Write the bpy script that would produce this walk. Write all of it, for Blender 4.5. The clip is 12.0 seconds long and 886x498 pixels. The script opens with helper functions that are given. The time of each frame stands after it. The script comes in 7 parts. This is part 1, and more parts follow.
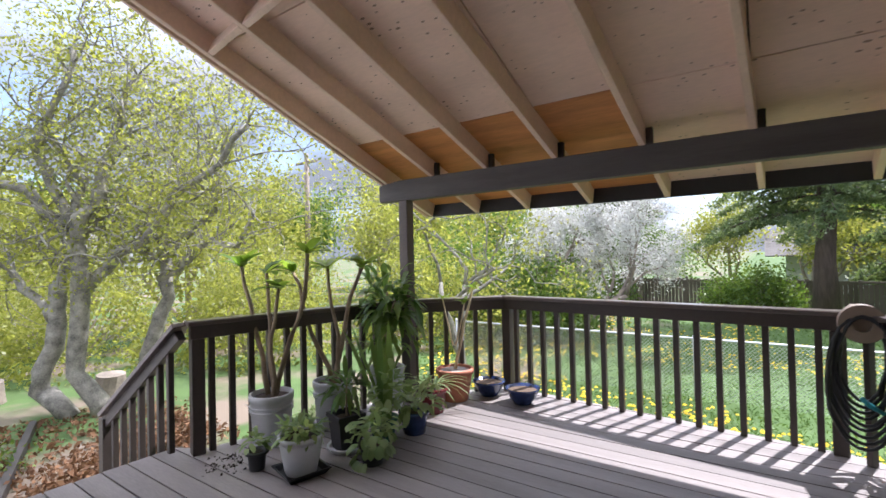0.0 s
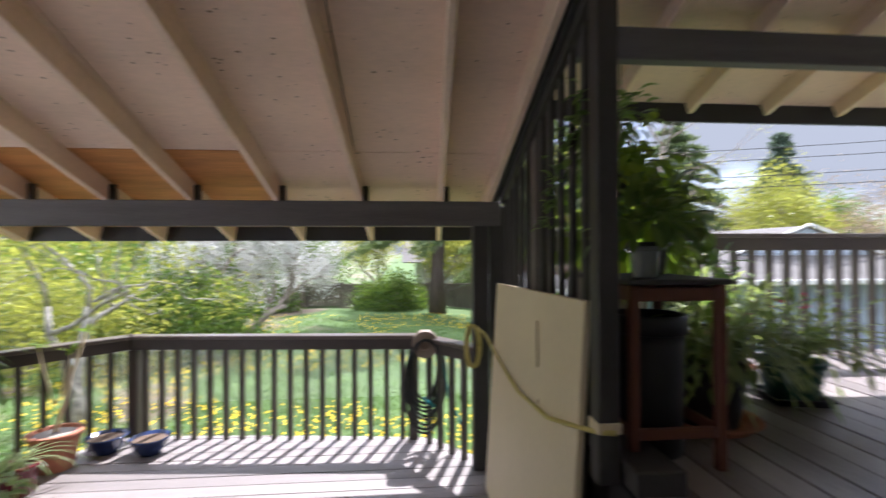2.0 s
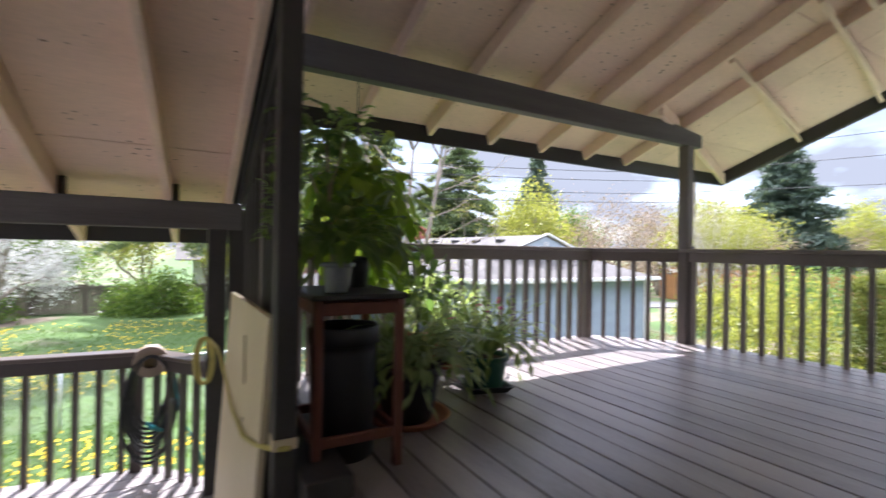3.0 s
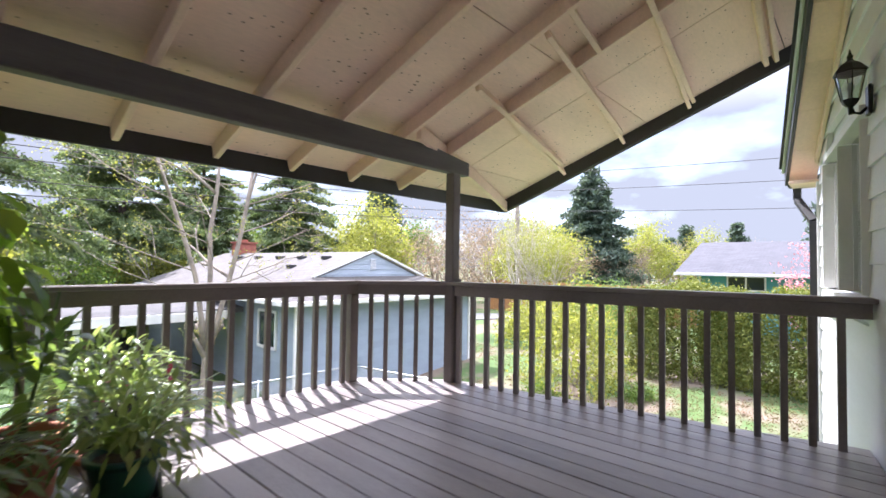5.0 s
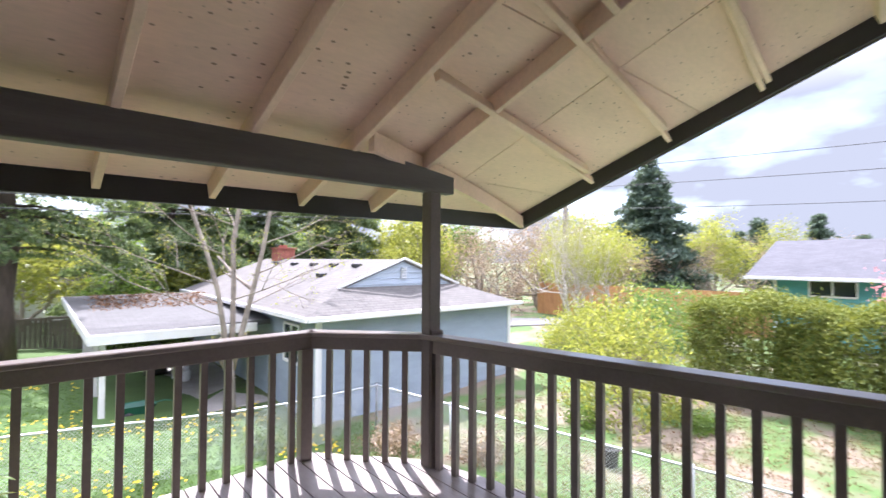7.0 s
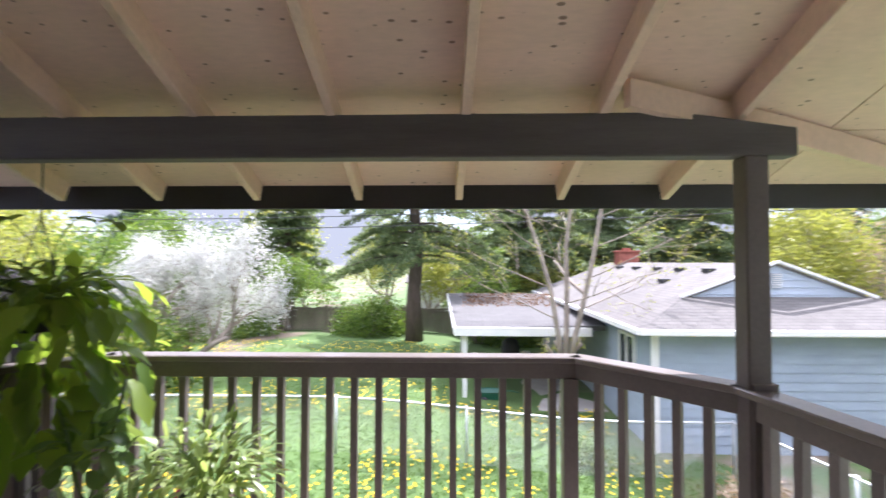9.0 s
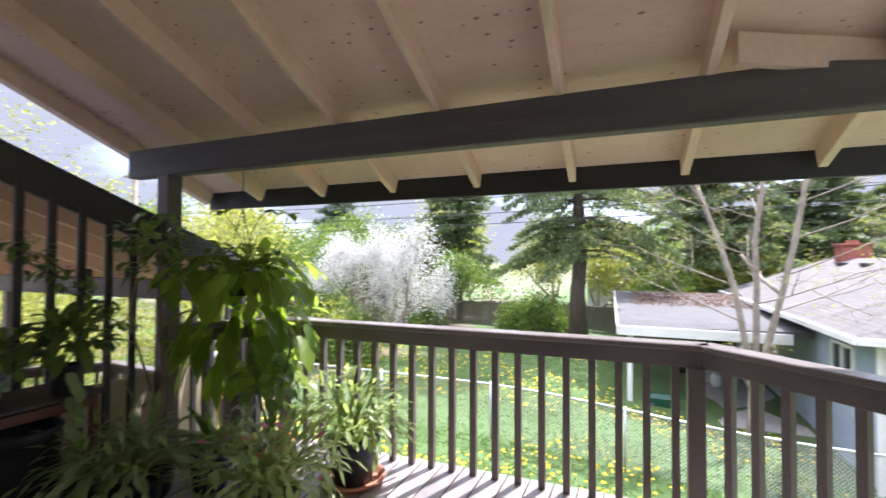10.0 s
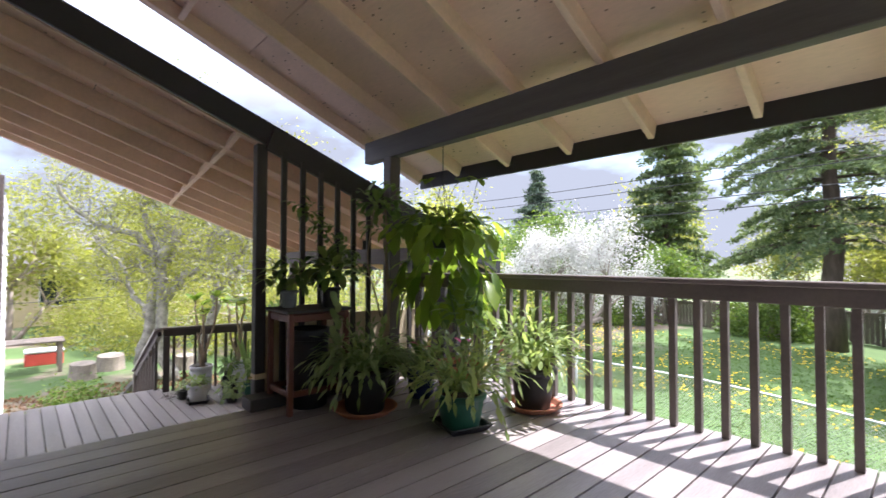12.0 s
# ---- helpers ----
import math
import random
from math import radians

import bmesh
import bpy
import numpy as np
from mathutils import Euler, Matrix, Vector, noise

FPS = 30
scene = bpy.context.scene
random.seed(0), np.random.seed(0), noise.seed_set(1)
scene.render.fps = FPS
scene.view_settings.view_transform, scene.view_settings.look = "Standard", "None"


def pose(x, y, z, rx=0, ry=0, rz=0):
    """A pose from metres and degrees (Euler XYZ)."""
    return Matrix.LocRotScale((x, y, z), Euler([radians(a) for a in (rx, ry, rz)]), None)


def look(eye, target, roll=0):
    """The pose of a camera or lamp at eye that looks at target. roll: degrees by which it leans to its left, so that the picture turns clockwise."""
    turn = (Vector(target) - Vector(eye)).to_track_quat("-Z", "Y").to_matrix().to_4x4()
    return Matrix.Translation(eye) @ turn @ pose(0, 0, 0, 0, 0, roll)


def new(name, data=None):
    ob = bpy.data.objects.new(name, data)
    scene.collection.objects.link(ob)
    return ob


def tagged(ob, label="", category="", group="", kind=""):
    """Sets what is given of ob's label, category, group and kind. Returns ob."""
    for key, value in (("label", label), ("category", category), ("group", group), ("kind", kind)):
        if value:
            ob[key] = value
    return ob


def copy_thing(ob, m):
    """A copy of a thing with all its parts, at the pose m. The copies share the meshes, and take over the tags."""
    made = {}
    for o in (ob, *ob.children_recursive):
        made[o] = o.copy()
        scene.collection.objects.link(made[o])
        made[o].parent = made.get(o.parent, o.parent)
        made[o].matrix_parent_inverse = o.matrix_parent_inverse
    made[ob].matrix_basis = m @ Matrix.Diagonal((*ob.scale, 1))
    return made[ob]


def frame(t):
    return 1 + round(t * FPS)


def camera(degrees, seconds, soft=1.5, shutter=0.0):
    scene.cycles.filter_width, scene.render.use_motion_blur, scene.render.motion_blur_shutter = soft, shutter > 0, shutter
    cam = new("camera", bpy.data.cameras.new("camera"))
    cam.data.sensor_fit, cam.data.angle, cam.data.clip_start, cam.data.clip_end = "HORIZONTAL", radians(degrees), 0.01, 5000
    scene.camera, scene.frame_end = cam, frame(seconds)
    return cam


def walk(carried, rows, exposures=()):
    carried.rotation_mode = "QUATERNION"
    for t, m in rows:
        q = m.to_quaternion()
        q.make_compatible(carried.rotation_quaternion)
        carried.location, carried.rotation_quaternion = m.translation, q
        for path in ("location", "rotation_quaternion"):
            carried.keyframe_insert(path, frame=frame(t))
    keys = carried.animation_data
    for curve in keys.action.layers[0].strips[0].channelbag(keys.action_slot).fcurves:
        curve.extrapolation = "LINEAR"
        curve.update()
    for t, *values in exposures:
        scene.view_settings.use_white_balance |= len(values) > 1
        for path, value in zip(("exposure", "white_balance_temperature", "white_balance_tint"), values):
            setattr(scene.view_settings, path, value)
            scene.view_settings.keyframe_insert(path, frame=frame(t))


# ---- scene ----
cam = camera(88.1, 12.0, shutter=0.5)
PATH = [
    (0, (0.98, 0.285, 1.248), (-0.168, 1.922, 1.276), -1.3),
    (0.5, (1.111, 0.222, 1.351), (0.042, 1.913, 1.379), -1.2),
    (1, (1.172, 0.128, 1.434), (0.386, 1.967, 1.46), -1.0),
    (1.5, (1.277, 0.125, 1.508), (0.918, 2.093, 1.529), -0.4),
    (2, (1.289, 0.076, 1.574), (1.45, 2.069, 1.584), -0.2),
    (2.5, (1.458, -0.041, 1.628), (2.086, 1.857, 1.642), 0.6),
    (3, (1.674, -0.052, 1.645), (2.649, 1.695, 1.652), 1.0),
    (3.5, (1.996, -0.115, 1.619), (3.182, 1.494, 1.685), 1.2),
    (5.3, (2.914, -0.113, 1.952), (4.397, 1.227, 2.013), 0.6),
    (5.5, (3.029, -0.102, 2.014), (4.512, 1.239, 2.076), 0.3),
    (6, (3.291, -0.022, 2.146), (4.773, 1.319, 2.21), 0.3),
    (6.5, (3.586, 0.089, 2.196), (5.026, 1.476, 2.255), 0.3),
    (6.7, (3.707, 0.12, 2.211), (5.104, 1.55, 2.268), 0.3),
    (8.3, (4.547, 0.644, 2.285), (5.05, 2.579, 2.325), 0.4),
    (8.5, (4.588, 0.683, 2.261), (4.918, 2.655, 2.318), 0.5),
    (9, (4.679, 0.676, 2.252), (4.619, 2.675, 2.308), 0.1),
    (9.5, (4.86, 0.639, 2.204), (4.412, 2.588, 2.257), 0.0),
    (10, (5.036, 0.574, 2.153), (4.265, 2.419, 2.198), 0.2),
    (10.5, (5.16, 0.469, 2.071), (4.15, 2.196, 2.113), -0.0),
    (11, (5.246, 0.404, 1.97), (4.052, 2.007, 2.016), 0.1),
    (11.5, (5.323, 0.362, 1.876), (3.974, 1.839, 1.927), 0.1),
    (12, (5.382, 0.34, 1.803), (3.911, 1.693, 1.857), 0.1),
]
walk(cam, [(t, look(eye, target, roll)) for t, eye, target, roll in PATH],
     [(0.0, 1.95, 5800, 20), (1.5, 2.12, 5800, 20), (2.5, 2.38, 5800, 21), (3.5, 2.54, 5750, 22), (6.5, 2.54, 5800, 24), (9.0, 2.50, 5800, 24), (12.0, 2.44, 5850, 22)])

# ---- world, sun, exposure ----
SUN_TO = Vector((0.22, 0.62, 1.0)).normalized()      # towards the sun
world = bpy.data.worlds.new("world")
scene.world = world
world.use_nodes = True
wn, wl = world.node_tree.nodes, world.node_tree.links
bg = wn["Background"]
sky = wn.new("ShaderNodeTexSky")
sky.sky_type = 'NISHITA'
sky.sun_disc = False
sky.sun_elevation = math.asin(SUN_TO.z)
sky.sun_rotation = math.atan2(SUN_TO.x, SUN_TO.y)
sky.air_density, sky.dust_density, sky.ozone_density = 1.0, 1.0, 1.0
wtc = wn.new("ShaderNodeTexCoord")
wmap = wn.new("ShaderNodeMapping")
wmap.inputs["Scale"].default_value = (1.6, 1.6, 4.0)
wnoise = wn.new("ShaderNodeTexNoise")
wnoise.inputs["Scale"].default_value = 1.9
wnoise.inputs["Detail"].default_value = 7
wramp = wn.new("ShaderNodeValToRGB")
wramp.color_ramp.elements[0].position, wramp.color_ramp.elements[1].position = 0.16, 0.50
wmix = wn.new("ShaderNodeMix")
wmix.data_type = 'RGBA'
wsep = wn.new("ShaderNodeSeparateXYZ")
wrise = wn.new("ShaderNodeMapRange")                 # thin cloud at the horizon, boosted overhead as fill light under the roofs
wrise.inputs["From Min"].default_value, wrise.inputs["From Max"].default_value = 0.28, 0.70
wcloud = wn.new("ShaderNodeMix")
wcloud.data_type = 'RGBA'
wcloud.inputs["A"].default_value = (0.92, 0.99, 1.05, 1)
wcloud.inputs["B"].default_value = (6.0, 6.05, 6.15, 1)
wl.new(wtc.outputs["Generated"], wsep.inputs[0])
wl.new(wsep.outputs["Z"], wrise.inputs["Value"])
wl.new(wrise.outputs["Result"], wcloud.inputs["Factor"])
wl.new(wcloud.outputs["Result"], wmix.inputs["B"])
wl.new(wtc.outputs["Generated"], wmap.inputs["Vector"])
wl.new(wmap.outputs["Vector"], wnoise.inputs["Vector"])
wl.new(wnoise.outputs["Fac"], wramp.inputs["Fac"])
wl.new(wramp.outputs["Color"], wmix.inputs["Factor"])
wl.new(sky.outputs["Color"], wmix.inputs["A"])
wl.new(wmix.outputs["Result"], bg.inputs["Color"])
bg.inputs["Strength"].default_value = 0.13

sun_data = bpy.data.lights.new("sun", 'SUN')
sun_data.energy, sun_data.angle, sun_data.color = 2.45, radians(0.6), (1.0, 0.95, 0.86)
sun = new("sun", sun_data)
sun.matrix_world = look(SUN_TO * 40, (0, 0, 0))


# ---- materials ----
def mat(name, color, rough=0.7, vary=0.25, scale=3.0, fine=40.0, bump=0.15, metal=0.0, stretch=(1, 1, 1), dark=None, rand=0.0, spec=0.5, coat=0.0):
    """Painted or raw surface: two scales of variation, fine relief, optional shift from piece to piece."""
    m = bpy.data.materials.new(name)
    m.use_nodes = True
    n, l = m.node_tree.nodes, m.node_tree.links
    b = n["Principled BSDF"]
    tc, mp = n.new("ShaderNodeTexCoord"), n.new("ShaderNodeMapping")
    mp.inputs["Scale"].default_value = stretch
    l.new(tc.outputs["Object"], mp.inputs["Vector"])
    info = n.new("ShaderNodeObjectInfo")
    off = n.new("ShaderNodeVectorMath")
    off.operation = 'SCALE'
    off.inputs[0].default_value = (13.1, 7.7, 5.3)
    l.new(info.outputs["Random"], off.inputs["Scale"])
    l.new(off.outputs["Vector"], mp.inputs["Location"])
    big, small = n.new("ShaderNodeTexNoise"), n.new("ShaderNodeTexNoise")
    big.inputs["Scale"].default_value, big.inputs["Detail"].default_value = scale, 4
    small.inputs["Scale"].default_value, small.inputs["Detail"].default_value = fine, 3
    l.new(mp.outputs["Vector"], big.inputs["Vector"])
    l.new(mp.outputs["Vector"], small.inputs["Vector"])
    add = n.new("ShaderNodeMath")
    add.operation = 'MULTIPLY_ADD'
    add.inputs[1].default_value = 0.45
    l.new(small.outputs["Fac"], add.inputs[0])
    l.new(big.outputs["Fac"], add.inputs[2])
    if rand:
        add2 = n.new("ShaderNodeMath")
        add2.operation = 'MULTIPLY_ADD'
        add2.inputs[1].default_value = rand
        l.new(info.outputs["Random"], add2.inputs[0])
        l.new(add.outputs[0], add2.inputs[2])
        add = add2
    r = n.new("ShaderNodeValToRGB")
    c = Vector(color)
    d = Vector(dark) if dark else c * (1 - vary)
    r.color_ramp.elements[0].position, r.color_ramp.elements[1].position = 0.42, 1.0 + rand
    r.color_ramp.elements[0].color = (*d, 1)
    r.color_ramp.elements[1].color = (*[min(1, v) for v in c * (1 + vary)], 1)
    l.new(add.outputs[0], r.inputs["Fac"])
    l.new(r.outputs["Color"], b.inputs["Base Color"])
    b.inputs["Roughness"].default_value, b.inputs["Metallic"].default_value = rough, metal
    b.inputs["Specular IOR Level"].default_value = spec
    b.inputs["Coat Weight"].default_value = coat
    if bump:
        bp = n.new("ShaderNodeBump")
        bp.inputs["Strength"].default_value, bp.inputs["Distance"].default_value = bump, 0.01
        l.new(add.outputs[0], bp.inputs["Height"])
        l.new(bp.outputs["Normal"], b.inputs["Normal"])
    return m


def leaf_mat(name, a, c, trans=0.45, rough=0.45, tint=(1.3, 1.25, 0.75)):
    """Leaf that lets light through; colour shifts from leaf to leaf."""
    m = bpy.data.materials.new(name)
    m.use_nodes = True
    n, l = m.node_tree.nodes, m.node_tree.links
    b, out = n["Principled BSDF"], n["Material Output"]
    g = n.new("ShaderNodeNewGeometry")
    r = n.new("ShaderNodeValToRGB")
    r.color_ramp.elements[0].color, r.color_ramp.elements[1].color = (*a, 1), (*c, 1)
    info, mix = n.new("ShaderNodeObjectInfo"), n.new("ShaderNodeMath")
    mix.operation = 'ADD'
    l.new(g.outputs["Random Per Island"], mix.inputs[0])
    l.new(info.outputs["Random"], mix.inputs[1])
    wrap = n.new("ShaderNodeMath")
    wrap.operation = 'FRACT'
    l.new(mix.outputs[0], wrap.inputs[0])
    l.new(wrap.outputs[0], r.inputs["Fac"])
    l.new(r.outputs["Color"], b.inputs["Base Color"])
    b.inputs["Roughness"].default_value = rough
    t = n.new("ShaderNodeBsdfTranslucent")
    bright = n.new("ShaderNodeMix")
    bright.data_type, bright.blend_type = 'RGBA', 'MULTIPLY'
    bright.inputs["Factor"].default_value = 1
    bright.inputs["B"].default_value = (*tint, 1)
    l.new(r.outputs["Color"], bright.inputs["A"])
    l.new(bright.outputs["Result"], t.inputs["Color"])
    mx = n.new("ShaderNodeMixShader")
    mx.inputs["Fac"].default_value = trans
    l.new(b.outputs[0], mx.inputs[1])
    l.new(t.outputs[0], mx.inputs[2])
    l.new(mx.outputs[0], out.inputs["Surface"])
    return m


M_DECK = mat("deck_paint_lower", (0.215, 0.192, 0.183), 0.46, 0.45, 1.2, 60, 0.25, stretch=(0.25, 3, 3), rand=0.25)
M_DECKU = mat("deck_paint_upper", (0.230, 0.201, 0.191), 0.36, 0.5, 1.2, 60, 0.25, stretch=(3, 0.25, 3), rand=0.25)
M_RAIL = mat("rail_paint", (0.165, 0.138, 0.123), 0.42, 0.25, 2, 50, 0.15)
# darker brown than M_RAIL, for the lower railings and garden stairs
M_RAILD = mat("lower_rail_brown", (0.062, 0.049, 0.043), 0.45, 0.25, 2, 50, 0.15)
# caps lightened above the rail colours to imitate their sunlit tops
M_CAP = mat("upper_cap_sunlit", (0.19, 0.16, 0.145), 0.30, 0.22, 2, 50, 0.12, coat=0.25)
M_CAPD = mat("lower_cap_sunlit", (0.11, 0.086, 0.075), 0.30, 0.22, 2, 50, 0.12, coat=0.25)
M_POST = mat("post_paint", (0.130, 0.108, 0.098), 0.6, 0.25, 2, 50, 0.2)
M_BEAM = mat("beam_paint", (0.105, 0.094, 0.088), 0.65, 0.25, 3, 30, 0.3, stretch=(0.4, 4, 4))
M_FASCIA = mat("fascia_paint", (0.035, 0.035, 0.038), 0.5, 0.2, 3, 40, 0.1)
M_SLAT = mat("slat_paint", (0.045, 0.040, 0.037), 0.6, 0.25, 3, 40, 0.2)
M_RAFTER = mat("rafter_paint", (0.80, 0.605, 0.475), 0.75, 0.16, 2, 40, 0.2)
M_FRESH = mat("fresh_plywood", (0.50, 0.215, 0.068), 0.6, 0.35, 2.2, 18, 0.1, stretch=(0.6, 5, 1), rand=0.2)
M_PANEL = mat("panel_board", (0.66, 0.55, 0.36), 0.55, 0.07, 1.5, 30, 0.05)
M_SIDING = mat("white_siding", (0.74, 0.75, 0.78), 0.6, 0.08, 1.5, 40, 0.1, stretch=(0.4, 1, 3))
M_BLUE = mat("blue_siding", (0.29, 0.345, 0.41), 0.7, 0.12, 1.2, 30, 0.15)
# lighter copy of the blue siding, with sky light painted into the gablet
M_GABLET = mat("blue_siding_skylit", (0.42, 0.48, 0.55), 0.7, 0.10, 1.2, 30, 0.15)
M_TEAL = mat("teal_siding", (0.10, 0.33, 0.34), 0.7, 0.12, 1.2, 30, 0.15)
M_WHITE = mat("white_trim", (0.72, 0.72, 0.70), 0.5, 0.06, 2, 40, 0.05)
M_CEMENT = mat("concrete", (0.36, 0.34, 0.31), 0.9, 0.25, 1.5, 30, 0.3)
M_BRICK = mat("red_brick", (0.30, 0.10, 0.07), 0.85, 0.3, 5, 40, 0.3)
M_BARK = mat("lichen_bark", (0.23, 0.22, 0.185), 0.95, 0.7, 7, 45, 0.8)
M_FIRBARK = mat("fir_bark", (0.10, 0.075, 0.060), 0.95, 0.4, 4, 30, 0.8, stretch=(3, 3, 0.6))
M_GREYBARK = mat("grey_bark", (0.26, 0.22, 0.18), 0.95, 0.4, 4, 30, 0.6)
M_PALEBARK = mat("pale_bark", (0.46, 0.42, 0.37), 0.9, 0.25, 4, 30, 0.4)
M_STEM = mat("plant_stem", (0.31, 0.24, 0.16), 0.85, 0.35, 8, 50, 0.4)
M_GSTEM = mat("green_stem", (0.10, 0.15, 0.05), 0.6, 0.25, 8, 50, 0.1)
M_BUCKET = mat("bucket_plastic", (0.56, 0.57, 0.58), 0.45, 0.08, 3, 30, 0.03)
M_TERRA = mat("terracotta", (0.48, 0.19, 0.115), 0.8, 0.2, 4, 40, 0.1)
M_BLUEGLAZE = mat("blue_glaze", (0.025, 0.045, 0.13), 0.15, 0.5, 6, 30, 0.03)
M_BLACKPOT = mat("black_plastic", (0.018, 0.018, 0.02), 0.45, 0.2, 5, 40, 0.03)
M_GREENPOT = mat("green_plastic", (0.02, 0.11, 0.07), 0.4, 0.15, 5, 40, 0.03)
M_REDPOT = mat("red_glaze", (0.14, 0.02, 0.025), 0.25, 0.3, 5, 40, 0.03)
M_SOIL = mat("potting_soil", (0.06, 0.04, 0.03), 0.95, 0.5, 20, 90, 0.9)
M_REDWOOD = mat("stand_wood", (0.13, 0.042, 0.025), 0.5, 0.3, 4, 40, 0.1, stretch=(1, 1, 0.3))
M_HOSE = mat("black_hose", (0.022, 0.024, 0.026), 0.4, 0.2, 6, 40, 0.05)
M_TEALHOSE = mat("teal_hose", (0.02, 0.22, 0.26), 0.4, 0.2, 6, 40, 0.05)
M_REEL = mat("tan_reel", (0.30, 0.235, 0.18), 0.6, 0.12, 6, 40, 0.05)
M_YELLOW = mat("yellow_strap", (0.50, 0.42, 0.12), 0.6, 0.15, 8, 60, 0.1)
M_GALV = mat("galvanised_steel", (0.55, 0.57, 0.58), 0.45, 0.12, 6, 40, 0.05, metal=0.6)
M_FENCEWOOD = mat("weathered_fence", (0.15, 0.125, 0.10), 0.9, 0.35, 1.5, 20, 0.3, stretch=(2, 2, 0.4))
M_NEWFENCE = mat("cedar_fence", (0.48, 0.24, 0.10), 0.8, 0.2, 1.5, 20, 0.2)
M_WIRE = mat("cable", (0.05, 0.05, 0.05), 0.6, 0.1, 3, 10, 0)
M_BLACKMETAL = mat("black_lamp_metal", (0.012, 0.012, 0.013), 0.4, 0.2, 5, 40, 0.05, metal=0.4)
M_NEEDLE = mat("dry_needles", (0.25, 0.13, 0.07), 0.95, 0.4, 6, 60, 0.5)
M_LANE = mat("worn_asphalt", (0.15, 0.15, 0.15), 0.95, 0.25, 1.2, 30, 0.4)
M_GRAVEL = mat("gravel_lane", (0.40, 0.37, 0.33), 0.95, 0.25, 1.2, 30, 0.5)

L_YELLOW = leaf_mat("spring_leaf", (0.19, 0.225, 0.05), (0.37, 0.39, 0.105), 0.58)
L_GREEN = leaf_mat("green_leaf", (0.07, 0.14, 0.03), (0.19, 0.28, 0.05), 0.45)
L_FIR = leaf_mat("fir_needles", (0.085, 0.135, 0.062), (0.19, 0.25, 0.115), 0.42, 0.6)
L_SPRUCE = leaf_mat("blue_needles", (0.065, 0.105, 0.078), (0.135, 0.19, 0.135), 0.25, 0.6)
L_BLOSSOM = leaf_mat("white_blossom", (0.48, 0.49, 0.45), (0.68, 0.68, 0.65), 0.5, 0.6, (1, 1, 1))
L_PINK = leaf_mat("pink_blossom", (0.62, 0.22, 0.24), (0.80, 0.42, 0.44), 0.4, 0.6, (1, 1, 1))
L_HEDGE = leaf_mat("hedge_leaf", (0.10, 0.14, 0.025), (0.24, 0.26, 0.05), 0.3, 0.75)
L_DARK = leaf_mat("dark_leaf", (0.085, 0.17, 0.05), (0.21, 0.31, 0.10), 0.55, 0.32)
L_CACTUS = leaf_mat("cactus_leaf", (0.20, 0.30, 0.13), (0.38, 0.48, 0.24), 0.52, 0.28)
L_GLOW = leaf_mat("broad_leaf", (0.115, 0.21, 0.028), (0.28, 0.39, 0.06), 0.60, 0.38)
L_TAN = leaf_mat("bare_twigs", (0.26, 0.20, 0.14), (0.40, 0.31, 0.23), 0.2, 0.8)
L_GRASS = leaf_mat("grass_blade", (0.055, 0.13, 0.02), (0.135, 0.22, 0.04), 0.35)
L_DRYGRASS = leaf_mat("dry_grass", (0.14, 0.13, 0.06), (0.30, 0.25, 0.14), 0.3)
L_DANDELION = leaf_mat("dandelion", (0.70, 0.50, 0.01), (0.85, 0.66, 0.02), 0.2)
L_LITTER = leaf_mat("dead_leaf", (0.12, 0.06, 0.03), (0.26, 0.14, 0.07), 0.1, 0.9)


def plywood_material():
    """Painted roof sheathing with knots and nail stains."""
    m = mat("painted_sheathing", (0.82, 0.61, 0.495), 0.8, 0.14, 1.1, 30, 0.15, stretch=(0.5, 2, 1))
    n, l = m.node_tree.nodes, m.node_tree.links
    b = n["Principled BSDF"]
    base = b.inputs["Base Color"].links[0].from_socket
    tc, mp = n.new("ShaderNodeTexCoord"), n.new("ShaderNodeMapping")
    mp.inputs["Scale"].default_value = (11.0, 24.0, 11.0)
    l.new(tc.outputs["Object"], mp.inputs["Vector"])
    v = n.new("ShaderNodeTexVoronoi")
    v.inputs["Scale"].default_value = 1.0
    l.new(mp.outputs["Vector"], v.inputs["Vector"])
    warp = n.new("ShaderNodeTexNoise")
    warp.inputs["Scale"].default_value = 2.4
    warp.inputs["Detail"].default_value = 6
    l.new(tc.outputs["Object"], warp.inputs["Vector"])
    s = n.new("ShaderNodeMath")
    s.operation = 'MULTIPLY_ADD'
    s.inputs[1].default_value = 0.42
    l.new(warp.outputs["Fac"], s.inputs[0])
    l.new(v.outputs["Distance"], s.inputs[2])
    r = n.new("ShaderNodeValToRGB")
    r.color_ramp.elements[0].position, r.color_ramp.elements[1].position = 0.265, 0.355
    r.color_ramp.elements[0].color, r.color_ramp.elements[1].color = (0.24, 0.17, 0.13, 1), (1, 1, 1, 1)
    l.new(s.outputs[0], r.inputs["Fac"])
    x = n.new("ShaderNodeMix")
    x.data_type, x.blend_type = 'RGBA', 'MULTIPLY'
    x.inputs["Factor"].default_value = 0.8
    l.new(base, x.inputs["A"])
    l.new(r.outputs["Color"], x.inputs["B"])
    l.new(x.outputs["Result"], b.inputs["Base Color"])
    return m


